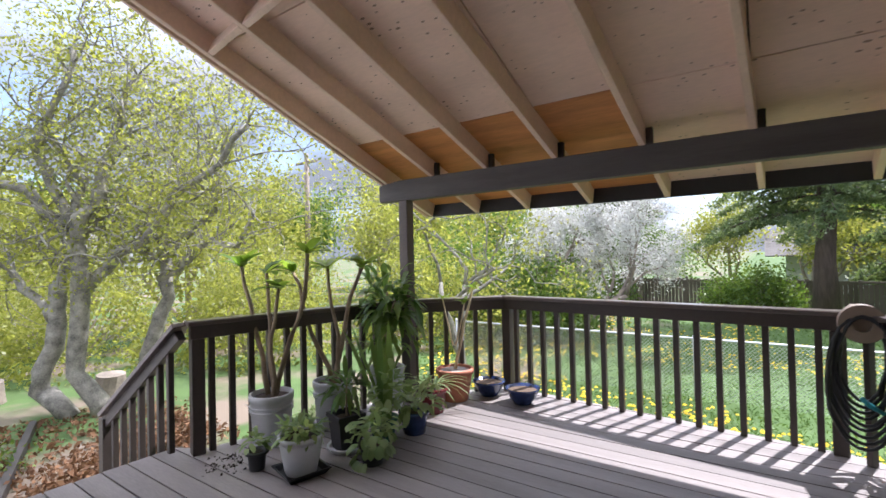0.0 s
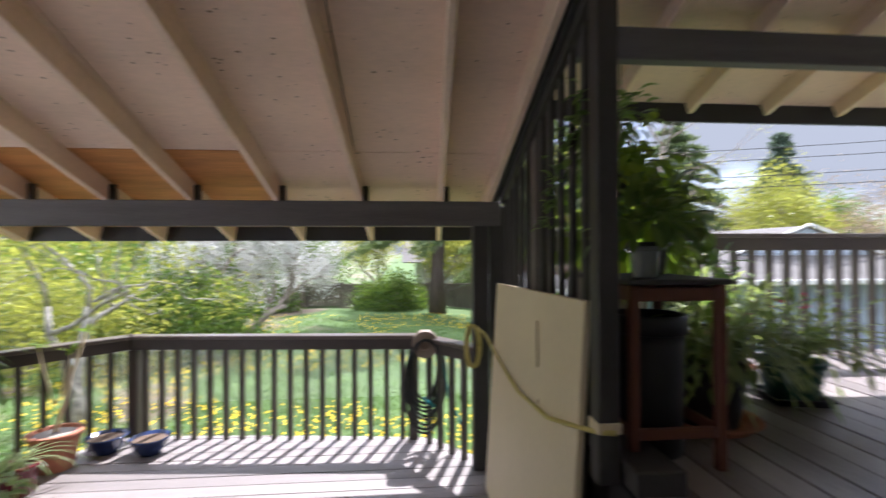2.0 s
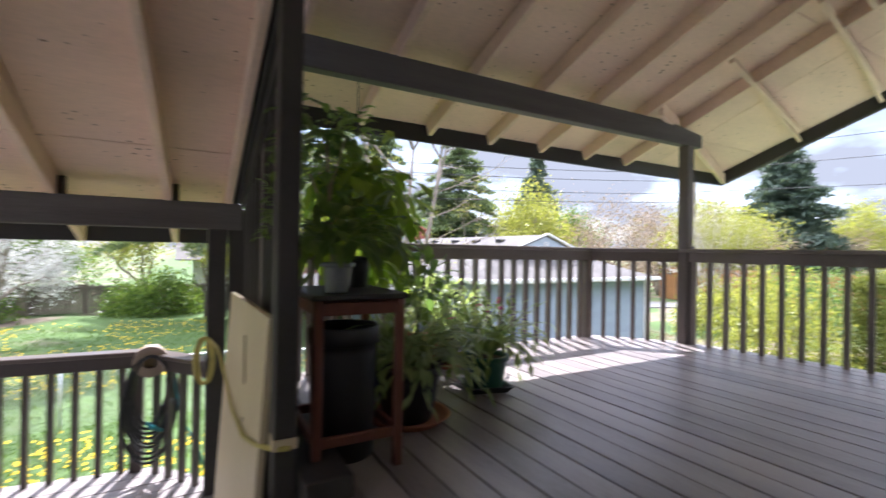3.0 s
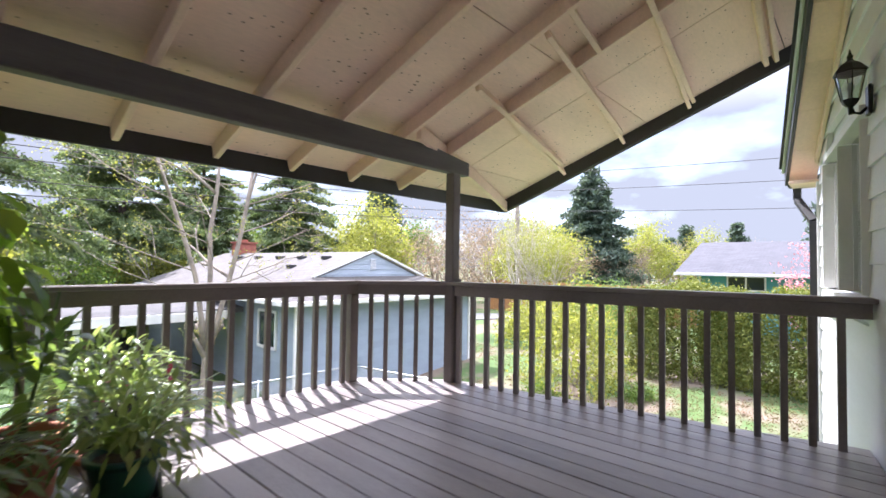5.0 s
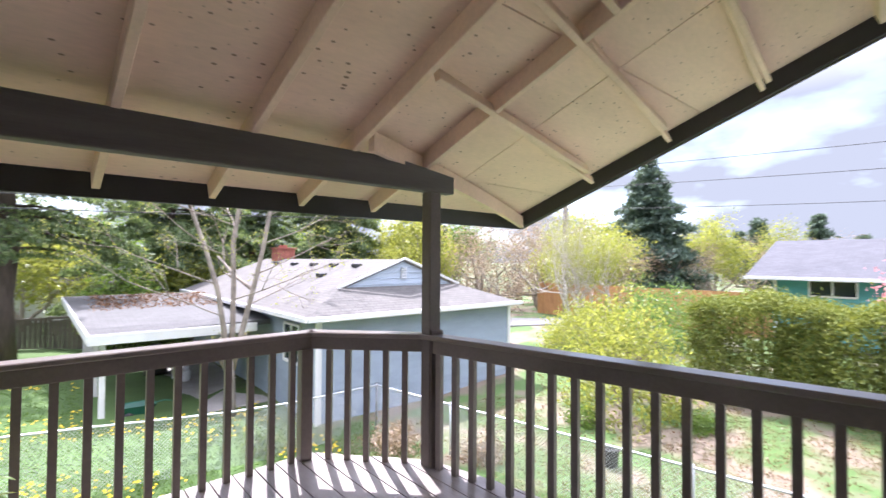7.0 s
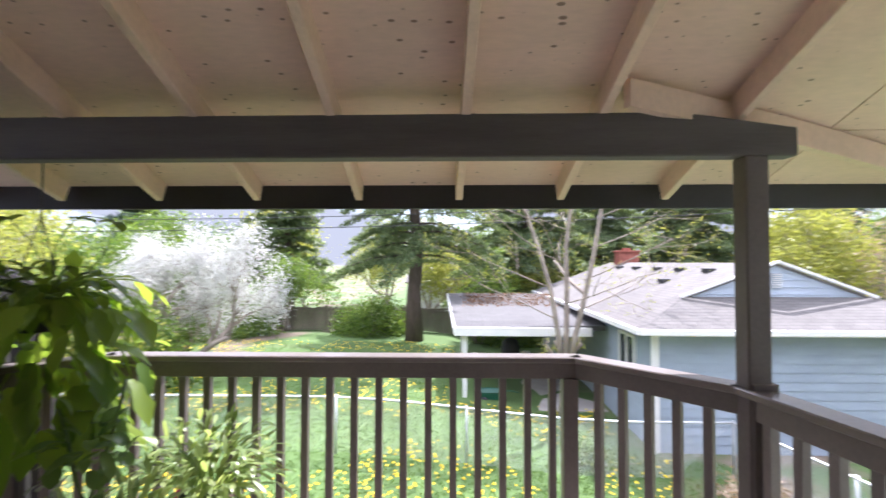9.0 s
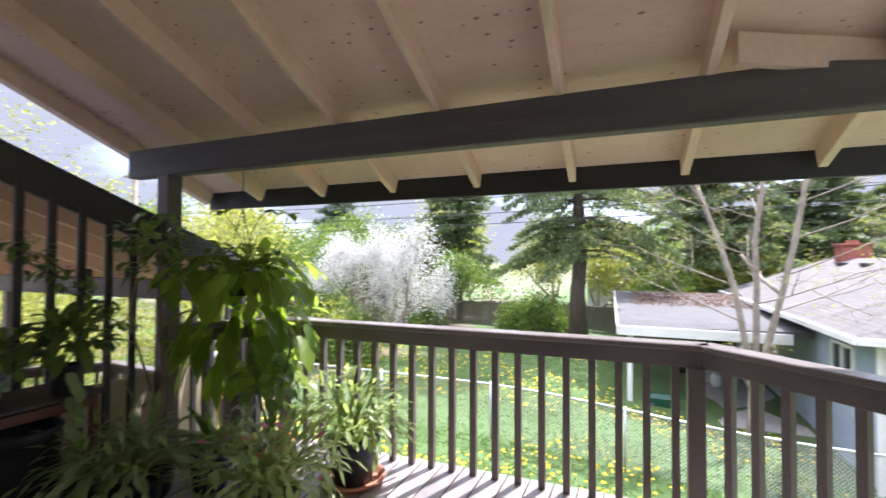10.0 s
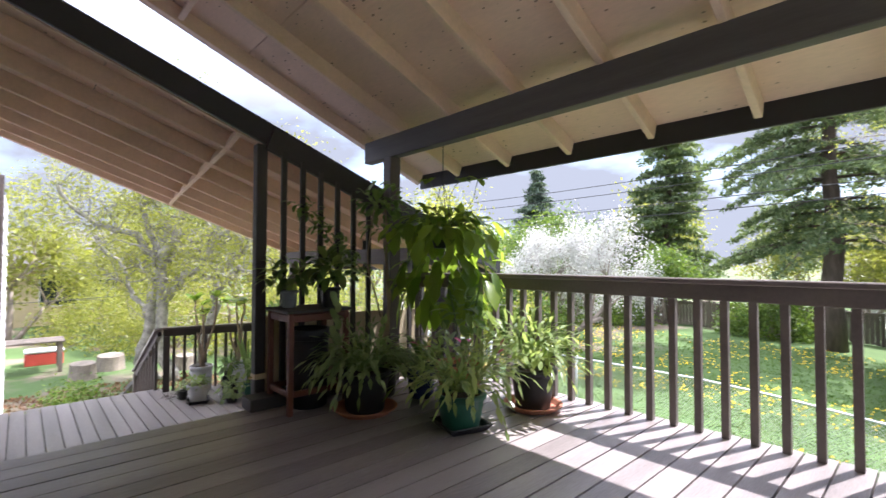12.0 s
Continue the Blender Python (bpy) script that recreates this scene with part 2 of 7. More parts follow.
def shingle_material(name, color):
    m = mat(name, color, 0.9, 0.18, 2.5, 60, 0.3)
    n, l = m.node_tree.nodes, m.node_tree.links
    b = n["Principled BSDF"]
    base = b.inputs["Base Color"].links[0].from_socket
    tc = n.new("ShaderNodeTexCoord")
    br = n.new("ShaderNodeTexBrick")
    br.inputs["Scale"].default_value = 1.0
    br.inputs["Brick Width"].default_value, br.inputs["Row Height"].default_value = 0.32, 0.14
    br.inputs["Mortar Size"].default_value = 0.012
    br.inputs["Color1"].default_value, br.inputs["Color2"].default_value = (1, 1, 1, 1), (0.8, 0.8, 0.8, 1)
    br.inputs["Mortar"].default_value = (0.55, 0.55, 0.55, 1)
    l.new(tc.outputs["UV"], br.inputs["Vector"])
    x = n.new("ShaderNodeMix")
    x.data_type, x.blend_type = 'RGBA', 'MULTIPLY'
    x.inputs["Factor"].default_value = 0.8
    l.new(base, x.inputs["A"])
    l.new(br.outputs["Color"], x.inputs["B"])
    l.new(x.outputs["Result"], b.inputs["Base Color"])
    return m


def ground_material():
    """Lawn that wears to bare earth in patches."""
    m = mat("lawn_ground", (0.070, 0.125, 0.032), 0.95, 0.35, 0.5, 30, 0.6)
    n, l = m.node_tree.nodes, m.node_tree.links
    b = n["Principled BSDF"]
    base = b.inputs["Base Color"].links[0].from_socket
    tc = n.new("ShaderNodeTexCoord")
    sep = n.new("ShaderNodeSeparateXYZ")
    l.new(tc.outputs["Object"], sep.inputs[0])
    nz = n.new("ShaderNodeTexNoise")
    nz.inputs["Scale"].default_value, nz.inputs["Detail"].default_value = 0.6, 6
    l.new(tc.outputs["Object"], nz.inputs["Vector"])

    def ramp(sock, lo, hi):
        q = n.new("ShaderNodeMapRange")
        q.inputs["From Min"].default_value, q.inputs["From Max"].default_value = lo, hi
        l.new(sock, q.inputs["Value"])
        return q.outputs["Result"]

    def math2(op, p, q):
        k = n.new("ShaderNodeMath")
        k.operation = op
        for i, w in enumerate((p, q)):
            if isinstance(w, (int, float)):
                k.inputs[i].default_value = w
            else:
                l.new(w, k.inputs[i])
        return k.outputs[0]
    wob = math2('MULTIPLY', nz.outputs["Fac"], 6.0)
    east = ramp(math2('ADD', sep.outputs["X"], wob), 10.5, 12.5)
    west = ramp(math2('SUBTRACT', -0.5, math2('ADD', sep.outputs["X"], wob)), -2.0, 0.5)
    bare = math2('MAXIMUM', east, west)
    patch = ramp(nz.outputs["Fac"], 0.53, 0.41)
    fac = math2('MULTIPLY', bare, patch)
    x = n.new("ShaderNodeMix")
    x.data_type = 'RGBA'
    x.inputs["B"].default_value = (0.19, 0.15, 0.11, 1)
    l.new(fac, x.inputs["Factor"])
    l.new(base, x.inputs["A"])
    l.new(x.outputs["Result"], b.inputs["Base Color"])
    return m


def glass_material():
    m = bpy.data.materials.new("window_glass")
    m.use_nodes = True
    b = m.node_tree.nodes["Principled BSDF"]
    b.inputs["Base Color"].default_value = (0.9, 0.95, 0.95, 1)
    b.inputs["Roughness"].default_value = 0.02
    b.inputs["Transmission Weight"].default_value = 1.0
    b.inputs["IOR"].default_value = 1.45
    return m


M_PLY = plywood_material()
M_SHINGLE = shingle_material("light_shingles", (0.125, 0.117, 0.109))
M_FLATROOF = shingle_material("flat_roof_felt", (0.095, 0.093, 0.092))
M_SHINGLEG = shingle_material("grey_shingles", (0.085, 0.085, 0.098))
M_GROUND = ground_material()
M_GLASS = glass_material()


# ---- builders ----
def part(name, bm, material, parent=None, label="", smooth=False):
    me = bpy.data.meshes.new(name)
    bm.to_mesh(me)
    bm.free()
    me.materials.append(material)
    if smooth:
        me.polygons.foreach_set("use_smooth", [True] * len(me.polygons))
    ob = new(name, me)
    ob.parent = parent
    if label:
        tagged(ob, label)
    return ob


def raw(name, verts, faces, material, parent=None, label="", smooth=False):
    me = bpy.data.meshes.new(name)
    me.from_pydata([tuple(v) for v in verts], [], [tuple(f) for f in faces])
    me.materials.append(material)
    if smooth:
        me.polygons.foreach_set("use_smooth", [True] * len(me.polygons))
    ob = new(name, me)
    ob.parent = parent
    if label:
        tagged(ob, label)
    return ob


def thing(name, label, category, group="", kind="", at=(0, 0, 0)):
    ob = new(name)
    ob.location = at
    ob.empty_display_size = 0.1
    return tagged(ob, label, category, group, kind)


def box(bm, lo, hi, bevel=0.0):
    lo, hi = Vector(lo), Vector(hi)
    r = bmesh.ops.create_cube(bm, size=1, matrix=Matrix.Translation((lo + hi) / 2) @ Matrix.Diagonal((*(hi - lo), 1)))
    if bevel:
        edges = {e for v in r["verts"] for e in v.link_edges}
        bmesh.ops.bevel(bm, geom=list(edges), offset=bevel, segments=1, affect='EDGES')
    return bm


def bar(bm, a, b, w, h, up=(0, 0, 1), bevel=0.0):
    """A squared timber from a to b; w across, h along up."""
    a, b = Vector(a), Vector(b)
    y = (b - a)
    length = y.length
    y.normalize()
    x = y.cross(Vector(up)).normalized()
    z = x.cross(y)
    m = Matrix((x, y, z)).transposed().to_4x4()
    m.translation = (a + b) / 2
    r = bmesh.ops.create_cube(bm, size=1, matrix=m @ Matrix.Diagonal((w, length, h, 1)))
    if bevel:
        edges = {e for v in r["verts"] for e in v.link_edges}
        bmesh.ops.bevel(bm, geom=list(edges), offset=bevel, segments=1, affect='EDGES')
    return bm


def B():
    return bmesh.new()


def timber(name, a, b, w, h, material, parent=None, up=(0, 0, 1), bevel=0.004, label=""):
    return part(name, bar(B(), a, b, w, h, up, bevel), material, parent, label)


def block(name, lo, hi, material, parent=None, bevel=0.004, label=""):
    return part(name, box(B(), lo, hi, bevel), material, parent, label)


def lathe(profile, seg=28, at=(0, 0, 0)):
    """Verts and faces of a turned shape: profile of (radius, z)."""
    v, f = [], []
    for r, z in profile:
        for i in range(seg):
            a = 2 * math.pi * i / seg
            v.append((at[0] + r * math.cos(a), at[1] + r * math.sin(a), at[2] + z))
    for j in range(len(profile) - 1):
        for i in range(seg):
            k = (i + 1) % seg
            f.append((j * seg + i, j * seg + k, (j + 1) * seg + k, (j + 1) * seg + i))
    f.append(tuple(reversed(range(seg))))
    f.append(tuple(range((len(profile) - 1) * seg, len(profile) * seg)))
    return v, f


def tube(v, f, pts, radii, seg=6):
    """Adds a tapered tube along pts to the lists v and f."""
    pts = [Vector(p) for p in pts]
    base = len(v)
    up = Vector((0.3, 0.2, 1)).normalized()
    for i, p in enumerate(pts):
        d = (pts[min(i + 1, len(pts) - 1)] - pts[max(i - 1, 0)])
        d = d.normalized() if d.length > 1e-6 else Vector((0, 0, 1))
        x = d.cross(up)
        x = x.normalized() if x.length > 0.05 else d.cross(Vector((1, 0, 0))).normalized()
        y = d.cross(x)
        for k in range(seg):
            a = 2 * math.pi * k / seg
            v.append(p + (x * math.cos(a) + y * math.sin(a)) * radii[i])
    for i in range(len(pts) - 1):
        for k in range(seg):
            n = (k + 1) % seg
            f.append((base + i * seg + k, base + i * seg + n, base + (i + 1) * seg + n, base + (i + 1) * seg + k))
    f.append(tuple(base + k for k in reversed(range(seg))))
    f.append(tuple(base + (len(pts) - 1) * seg + k for k in range(seg)))


def leaf_cloud(rng, points, size, per, spread, aspect=0.55, droop=0.0):
    """Many small folded leaves scattered about points."""
    pts = np.repeat(np.asarray(points, dtype=float), per, axis=0)
    n = len(pts)
    c = pts + rng.normal(0, 1, (n, 3)) * np.asarray(spread)
    d = rng.normal(0, 1, (n, 3))
    d[:, 2] -= droop
    d /= np.linalg.norm(d, axis=1)[:, None]
    s = rng.normal(0, 1, (n, 3))
    s -= d * (s * d).sum(1)[:, None]
    s /= np.linalg.norm(s, axis=1)[:, None]
    nn = np.cross(d, s)
    L = size * rng.uniform(0.6, 1.35, (n, 1))
    q = np.stack([c - d * L / 2, c + s * L * aspect / 2 + nn * L * 0.1, c + d * L / 2, c - s * L * aspect / 2 + nn * L * 0.1], 1)
    return q.reshape(-1, 3), np.arange(n * 4).reshape(-1, 4)


def quads(name, v, f, material, parent=None, kind=""):
    me = bpy.data.meshes.new(name)
    me.vertices.add(len(v))
    me.vertices.foreach_set("co", np.asarray(v, dtype=np.float32).ravel())
    me.loops.add(len(f) * 4)
    me.loops.foreach_set("vertex_index", np.asarray(f, dtype=np.int32).ravel())
    me.polygons.add(len(f))
    me.polygons.foreach_set("loop_start", np.arange(0, len(f) * 4, 4, dtype=np.int32))
    me.update(calc_edges=True)
    me.materials.append(material)
    ob = new(name, me)
    ob.parent = parent
    if kind:
        ob["kind"] = kind
    return ob


def strap(v, f, root, way, length, width, sag, rng, steps=5, lobed=0.0):
    """A long arching leaf of several quads, folded along its middle; added to v and f."""
    p = Vector(root)
    d = Vector(way).normalized()
    side = d.cross(Vector((0, 0, 1)))
    side = side.normalized() if side.length > 0.05 else Vector((1, 0, 0))
    base = len(v)
    for i in range(steps + 1):
        u = i / steps
        w = width * (0.35 + 1.3 * u * (1 - u) * 2) * (1 if i < steps else 0.15)
        if lobed and 0 < i < steps:
            w *= 1 + lobed * (1 if i % 2 else -1)
        nrm = side.cross(d)
        v.extend([p - side * w / 2 + nrm * w * 0.12, p, p + side * w / 2 + nrm * w * 0.12])
        d = (d + Vector((rng.uniform(-0.08, 0.08), rng.uniform(-0.08, 0.08), -sag / steps))).normalized()
        p = p + d * (length / steps)
    for i in range(steps):
        a, b = base + i * 3, base + (i + 1) * 3
        f.append((a, a + 1, b + 1, b))
        f.append((a + 1, a + 2, b + 2, b + 1))


def ground_z(x, y):
    """Height of the yard: it falls towards the neighbour's house and rises beyond."""
    e = min(1.0, max(0.0, (x - 2) / 6))
    e = e * e * (3 - 2 * e)
    far = min(1.0, max(0.0, (x - 13) / 10))
    back = min(1.0, max(0.0, (y - 10) / 12)) * (1 - e)
    return -1.35 - 0.42 * e + 0.75 * far + 0.08 * back


def grow(rng, root, way, length, radius, depth, crook=0.35, split=(2, 3), shrink=0.68, lift=0.15, v=None, f=None, tips=None, seg=7):
    """A crooked limb that forks again and again; its twigs' points go into tips."""
    p, d = Vector(root), Vector(way).normalized()
    n = 5 if depth > 1 else 4
    pts, rad = [p.copy()], [radius]
    for i in range(n):
        d = (d + Vector(rng.normal(0, crook * (0.38 if radius > 0.13 else 1), 3)) + Vector((0, 0, lift * 0.5 + (0.12 if radius > 0.13 else 0)))).normalized()
        p = p + d * (length / n)
        pts.append(p.copy())
        rad.append(radius * (1 - 0.45 * (i + 1) / n))
        if depth <= 1:
            tips.append(tuple(p))
    tube(v, f, pts, rad, max(4, seg))
    if depth <= 0:
        return
    for k in range(rng.integers(split[0], split[1] + 1)):
        i = n if k == 0 else int(rng.integers(2, n + 1))
        w = (d + Vector(rng.normal(0, 0.75, 3)) + Vector((0, 0, lift))).normalized()
        grow(rng, pts[i], w, length * shrink * rng.uniform(0.75, 1.2), rad[i] * 0.80, depth - 1, crook, split, shrink, lift, v, f, tips, seg - 1)


def tree(name, label, at, stems, depth, bark, leafs, leaf, per, spread, seed, category="tree", crook=0.35, split=(2, 3), lift=0.15, shrink=0.68, kids=None, group=""):
    """stems: (offset, way, length, radius)."""
    rng = np.random.default_rng(seed)
    ob = thing(name, label, category, group, at=at)
    v, f, tips = [], [], []
    for o, way, length, radius in stems:
        grow(rng, o, way, length, radius, depth, crook, split, shrink, lift, v, f, tips)
    raw("trunk", v, f, bark, ob, smooth=True)
    if per:
        q, qf = leaf_cloud(rng, tips, leaf, per, spread)
        quads("crown", q, qf, leafs, ob)
    return ob


def conifer(name, label, at, h, r, seed, bark, needles, trunk_r, start=0.12, whorls=26, arms=7, droop=0.35, size=0.22, per=3, group="", thin=0.0):
    """Tapered trunk, tiers of sagging boughs with sprays of needles."""
    rng = np.random.default_rng(seed)
    ob = thing(name, label, "tree", group, at=at)
    v, f = [], []
    pts = [(rng.normal(0, 0.04) * i, rng.normal(0, 0.04) * i, h * i / 8) for i in range(9)]
    tube(v, f, pts, [trunk_r * (1 - 0.93 * i / 8) * (1.25 if i == 0 else 1) for i in range(9)], 10)
    sprays = []
    for i in range(whorls):
        u = start + (1 - start) * (i + rng.uniform(0, 0.8)) / whorls
        reach = r * (1 - u) ** 0.75 * rng.uniform(0.7, 1.12)
        for k in range(arms):
            if rng.random() < thin:
                continue
            a = rng.uniform(0, 2 * math.pi)
            out = Vector((math.cos(a), math.sin(a), 0))
            side = Vector((-out.y, out.x, 0))
            L = reach * rng.uniform(0.65, 1.1) + 0.15
            arm = []
            for j in range(5):
                q = j / 4
                arm.append(out * (L * q) + side * rng.normal(0, 0.04) * L * q + Vector((0, 0, u * h + L * (0.12 * q - droop * q * q))))
            tube(v, f, arm, [max(0.008, trunk_r * 0.16 * (1 - 0.85 * j / 4)) for j in range(5)], 4)
            m = max(3, int(L / (size * 0.42)))
            for j in range(m):
                q = 0.18 + 0.82 * j / m
                x = q * 4
                i0 = min(3, int(x))
                p = arm[i0].lerp(arm[i0 + 1], x - i0)
                w = 0.30 * L * (1.1 - q)
                for s in (-1, 0, 1):
                    sprays.append(p + side * s * w * rng.uniform(0.4, 1.0) + Vector((0, 0, -abs(s) * w * 0.25)))
    raw("trunk", v, f, bark, ob, smooth=True)
    q, qf = leaf_cloud(rng, sprays, size, per, (size * 0.45, size * 0.45, size * 0.22), 0.32, droop=0.5)
    quads("crown", q, qf, needles, ob)
    return ob


def shrub(name, label, at, size, leafs, n, leaf, seed, bark=None, category="shrub", group=""):
    """Uneven mound of leaves on many thin stems."""
    rng = np.random.default_rng(seed)
    ob = thing(name, label, category, group, at=at)
    v, f, tips = [], [], []
    for i in range(14):
        a, e = rng.uniform(0, 2 * math.pi), rng.uniform(0.25, 1.3)
        d = Vector((math.cos(a) * math.cos(e) * size[0], math.sin(a) * math.cos(e) * size[1], math.sin(e) * size[2]))
        pts = [d * (j / 4) + Vector(rng.normal(0, 0.03, 3)) * j for j in range(5)]
        tube(v, f, pts, [0.02 * (1 - 0.8 * j / 4) for j in range(5)], 4)
        tips.extend(pts[1:])
    for i in range(n):
        a, e, q = rng.uniform(0, 2 * math.pi), math.asin(rng.uniform(-0.05, 1)), rng.uniform(0.45, 1) ** 0.5
        q *= 1 + 0.16 * math.sin(3 * a + seed) + 0.12 * math.sin(7 * a + 5 * e)
        tips.append((math.cos(a) * math.cos(e) * size[0] * q, math.sin(a) * math.cos(e) * size[1] * q, max(0.05, math.sin(e) * size[2] * q)))
    raw("stem", v, f, bark or M_GREYBARK, ob)
    q, qf = leaf_cloud(rng, tips, leaf, 9, (leaf * 1.5,) * 3)
    quads("leaves", q, qf, leafs, ob)
    return ob


# ---- large structure ----
U = 0.77            # upper deck floor
LZ = -0.10          # lower deck floor


def wall_y(x):
    """The house wall beside the decks."""
    return -0.958 + 0.174 * max(0.0, x - 2.0)


def clip_x(y):
    """Lower deck: west and east ends at depth y; the north edge runs askew."""
    w = -2.55
    if y > 1.92:
        w = -2.36 + 0.40 * min(1, (y - 1.92) / 1.73)
    if y > 3.66:
        w = -1.95 + 0.75 * (y - 3.66) / 0.81
    e = 2.02 if y < 3.60 else 2.02 - 0.56 * (y - 3.60) / 0.66
    if y > 4.26:
        e = -1.18 + (4.47 - y) / 0.0795
    return w, max(e, w + 0.02)


def clip_y(x):
    """Upper deck: north end at x."""
    if x < 2.60:
        return 2.88 + 0.58 * (x - 2.05) / 0.55
    if x < 5.43:
        return 3.46 + 0.01 * (x - 2.6)
    if x < 6.09:
        return 3.49 - 0.74 * (x - 5.43) / 0.66
    return 2.75 - 2.9 * (x - 6.09) / 0.50


def prism(name, poly, z0, z1, material, parent):
    """A board cut to a four-cornered plan."""
    n = len(poly)
    v = [(x, y, z0) for x, y in poly] + [(x, y, z1) for x, y in poly]
    f = [tuple(reversed(range(n))), tuple(range(n, 2 * n))] + [(i, (i + 1) % n, n + (i + 1) % n, n + i) for i in range(n)]
    return raw(name, v, f, material, parent)


# ground
def build_ground():
    xs = [-400, -150, -60, -30] + [-20 + 0.8 * i for i in range(63)] + [40, 70, 160, 400]
    ys = [-400, -100, -30, -12] + [-8 + 0.8 * i for i in range(51)] + [42, 70, 160, 400]
    v = [(x, y, ground_z(x, y) + 0.06 * noise.noise(Vector((x * 0.5, y * 0.5, 0)))) for y in ys for x in xs]
    w = len(xs)
    f = [(j * w + i, j * w + i + 1, (j + 1) * w + i + 1, (j + 1) * w + i) for j in range(len(ys) - 1) for i in range(w - 1)]
    tagged(raw("ground", v, f, M_GROUND, smooth=True), "sloping back lawn with bare earth patches", "ground", kind="structure")


build_ground()


# house whose gable wall closes the decks
def roofline(x):
    return 2.98 + 0.5 * min(8.6 - x, x + 2.6) if -2.6 <= x <= 8.6 else 2.98


house_wall = thing("wall_house", "white lap-sided gable wall of the house behind the decks", "wall", kind="structure")
WIN = (6.62, 8.12, 1.66, 2.86)


def house_boards():
    """Lapped boards, each one piece, leaving the window's opening free."""
    z = -1.9
    while z < 5.6:
        h = 0.20
        spans = [(-2.6, 2.0), (2.0, 8.6)]
        if WIN[2] - 0.05 < z + h and z < WIN[3] + 0.05:
            spans = [(-2.6, 2.0), (2.0, WIN[0]), (WIN[1], 8.6)]
        for a, b in spans:
            if z > 2.98:
                lim = (z - 2.98) / 0.5
                a, b = max(a, -2.6 + lim), min(b, 8.6 - lim)
            if b - a < 0.05:
                continue
            t0, t1 = 0.03, 0.012
            v = []
            for x in (a, b):
                y = wall_y(x)
                v += [(x, y - 0.02, z), (x, y + t0, z), (x, y + t1, z + h + 0.01), (x, y - 0.02, z + h + 0.01)]
            raw("siding_board", v, [(0, 1, 2, 3), (7, 6, 5, 4), (0, 4, 5, 1), (1, 5, 6, 2), (2, 6, 7, 3), (3, 7, 4, 0)], M_SIDING, house_wall)
        z += h


def house_body():
    """Inner leaf of the wall, the other walls and the roof."""
    yb = -7.0
    v, f = [], []

    def slab(pts, t):
        n = len(pts)
        k = len(v)
        v.extend(pts)
        v.extend([(p[0] + t[0], p[1] + t[1], p[2] + t[2]) for p in pts])
        f.append(tuple(k + i for i in range(n)))
        f.append(tuple(k + n + i for i in reversed(range(n))))
        for i in range(n):
            j = (i + 1) % n
            f.append((k + j, k + i, k + n + i, k + n + j))
    for a, b in ((-2.6, 2.0), (2.0, WIN[0]), (WIN[1], 8.6)):
        mid = [(3.0, 5.78)] if a < 3.0 < b else []
        slab([(a, wall_y(a) - 0.025, -1.9), (b, wall_y(b) - 0.025, -1.9), (b, wall_y(b) - 0.025, roofline(b))] + [(m, wall_y(m) - 0.025, z) for m, z in mid] + [(a, wall_y(a) - 0.025, roofline(a))], (0, -0.15, 0))
    for z0, z1 in ((-1.9, WIN[2]), (WIN[3], None)):
        a, b = WIN[0], WIN[1]
        slab([(a, wall_y(a) - 0.025, z0), (b, wall_y(b) - 0.025, z0), (b, wall_y(b) - 0.025, z1 or roofline(b)), (a, wall_y(a) - 0.025, z1 or roofline(a))], (0, -0.15, 0))
    slab([(-2.6, yb, -1.9), (-2.6, -1.13, -1.9), (-2.6, -1.13, 2.98), (-2.6, yb, 2.98)], (0.15, 0, 0))
    slab([(8.6, yb, -1.9), (8.6, 0.0, -1.9), (8.6, 0.0, 2.98), (8.6, yb, 2.98)], (-0.15, 0, 0))
    slab([(-2.6, yb, -1.9), (8.6, yb, -1.9), (8.6, yb, 2.98), (3.0, yb, 5.78), (-2.6, yb, 2.98)], (0, 0.15, 0))
    raw("wall_core", v, f, M_SIDING, house_wall)


house_boards()
house_body()
timber("corner_board", (8.62, 0.19, -1.85), (8.62, 0.19, 2.74), 0.10, 0.09, M_WHITE, house_wall, up=(0, 1, 0))
house_roof = thing("house_roof", "grey shingled gable roof of the house with tan soffit", "roof", kind="structure")
for s, xe in ((1, 8.98), (-1, -2.65)):
    a, b = Vector((3.0, -3.75, 5.94)), Vector((xe, -3.75, 5.94 - 0.5 * abs(xe - 3.0)))
    part("roof_slope", bar(B(), a, b, 5.9, 0.10, up=(0, 0, 1)), M_SHINGLEG, house_roof)
OVER = 0.24         # overhang of the roof past the gable wall


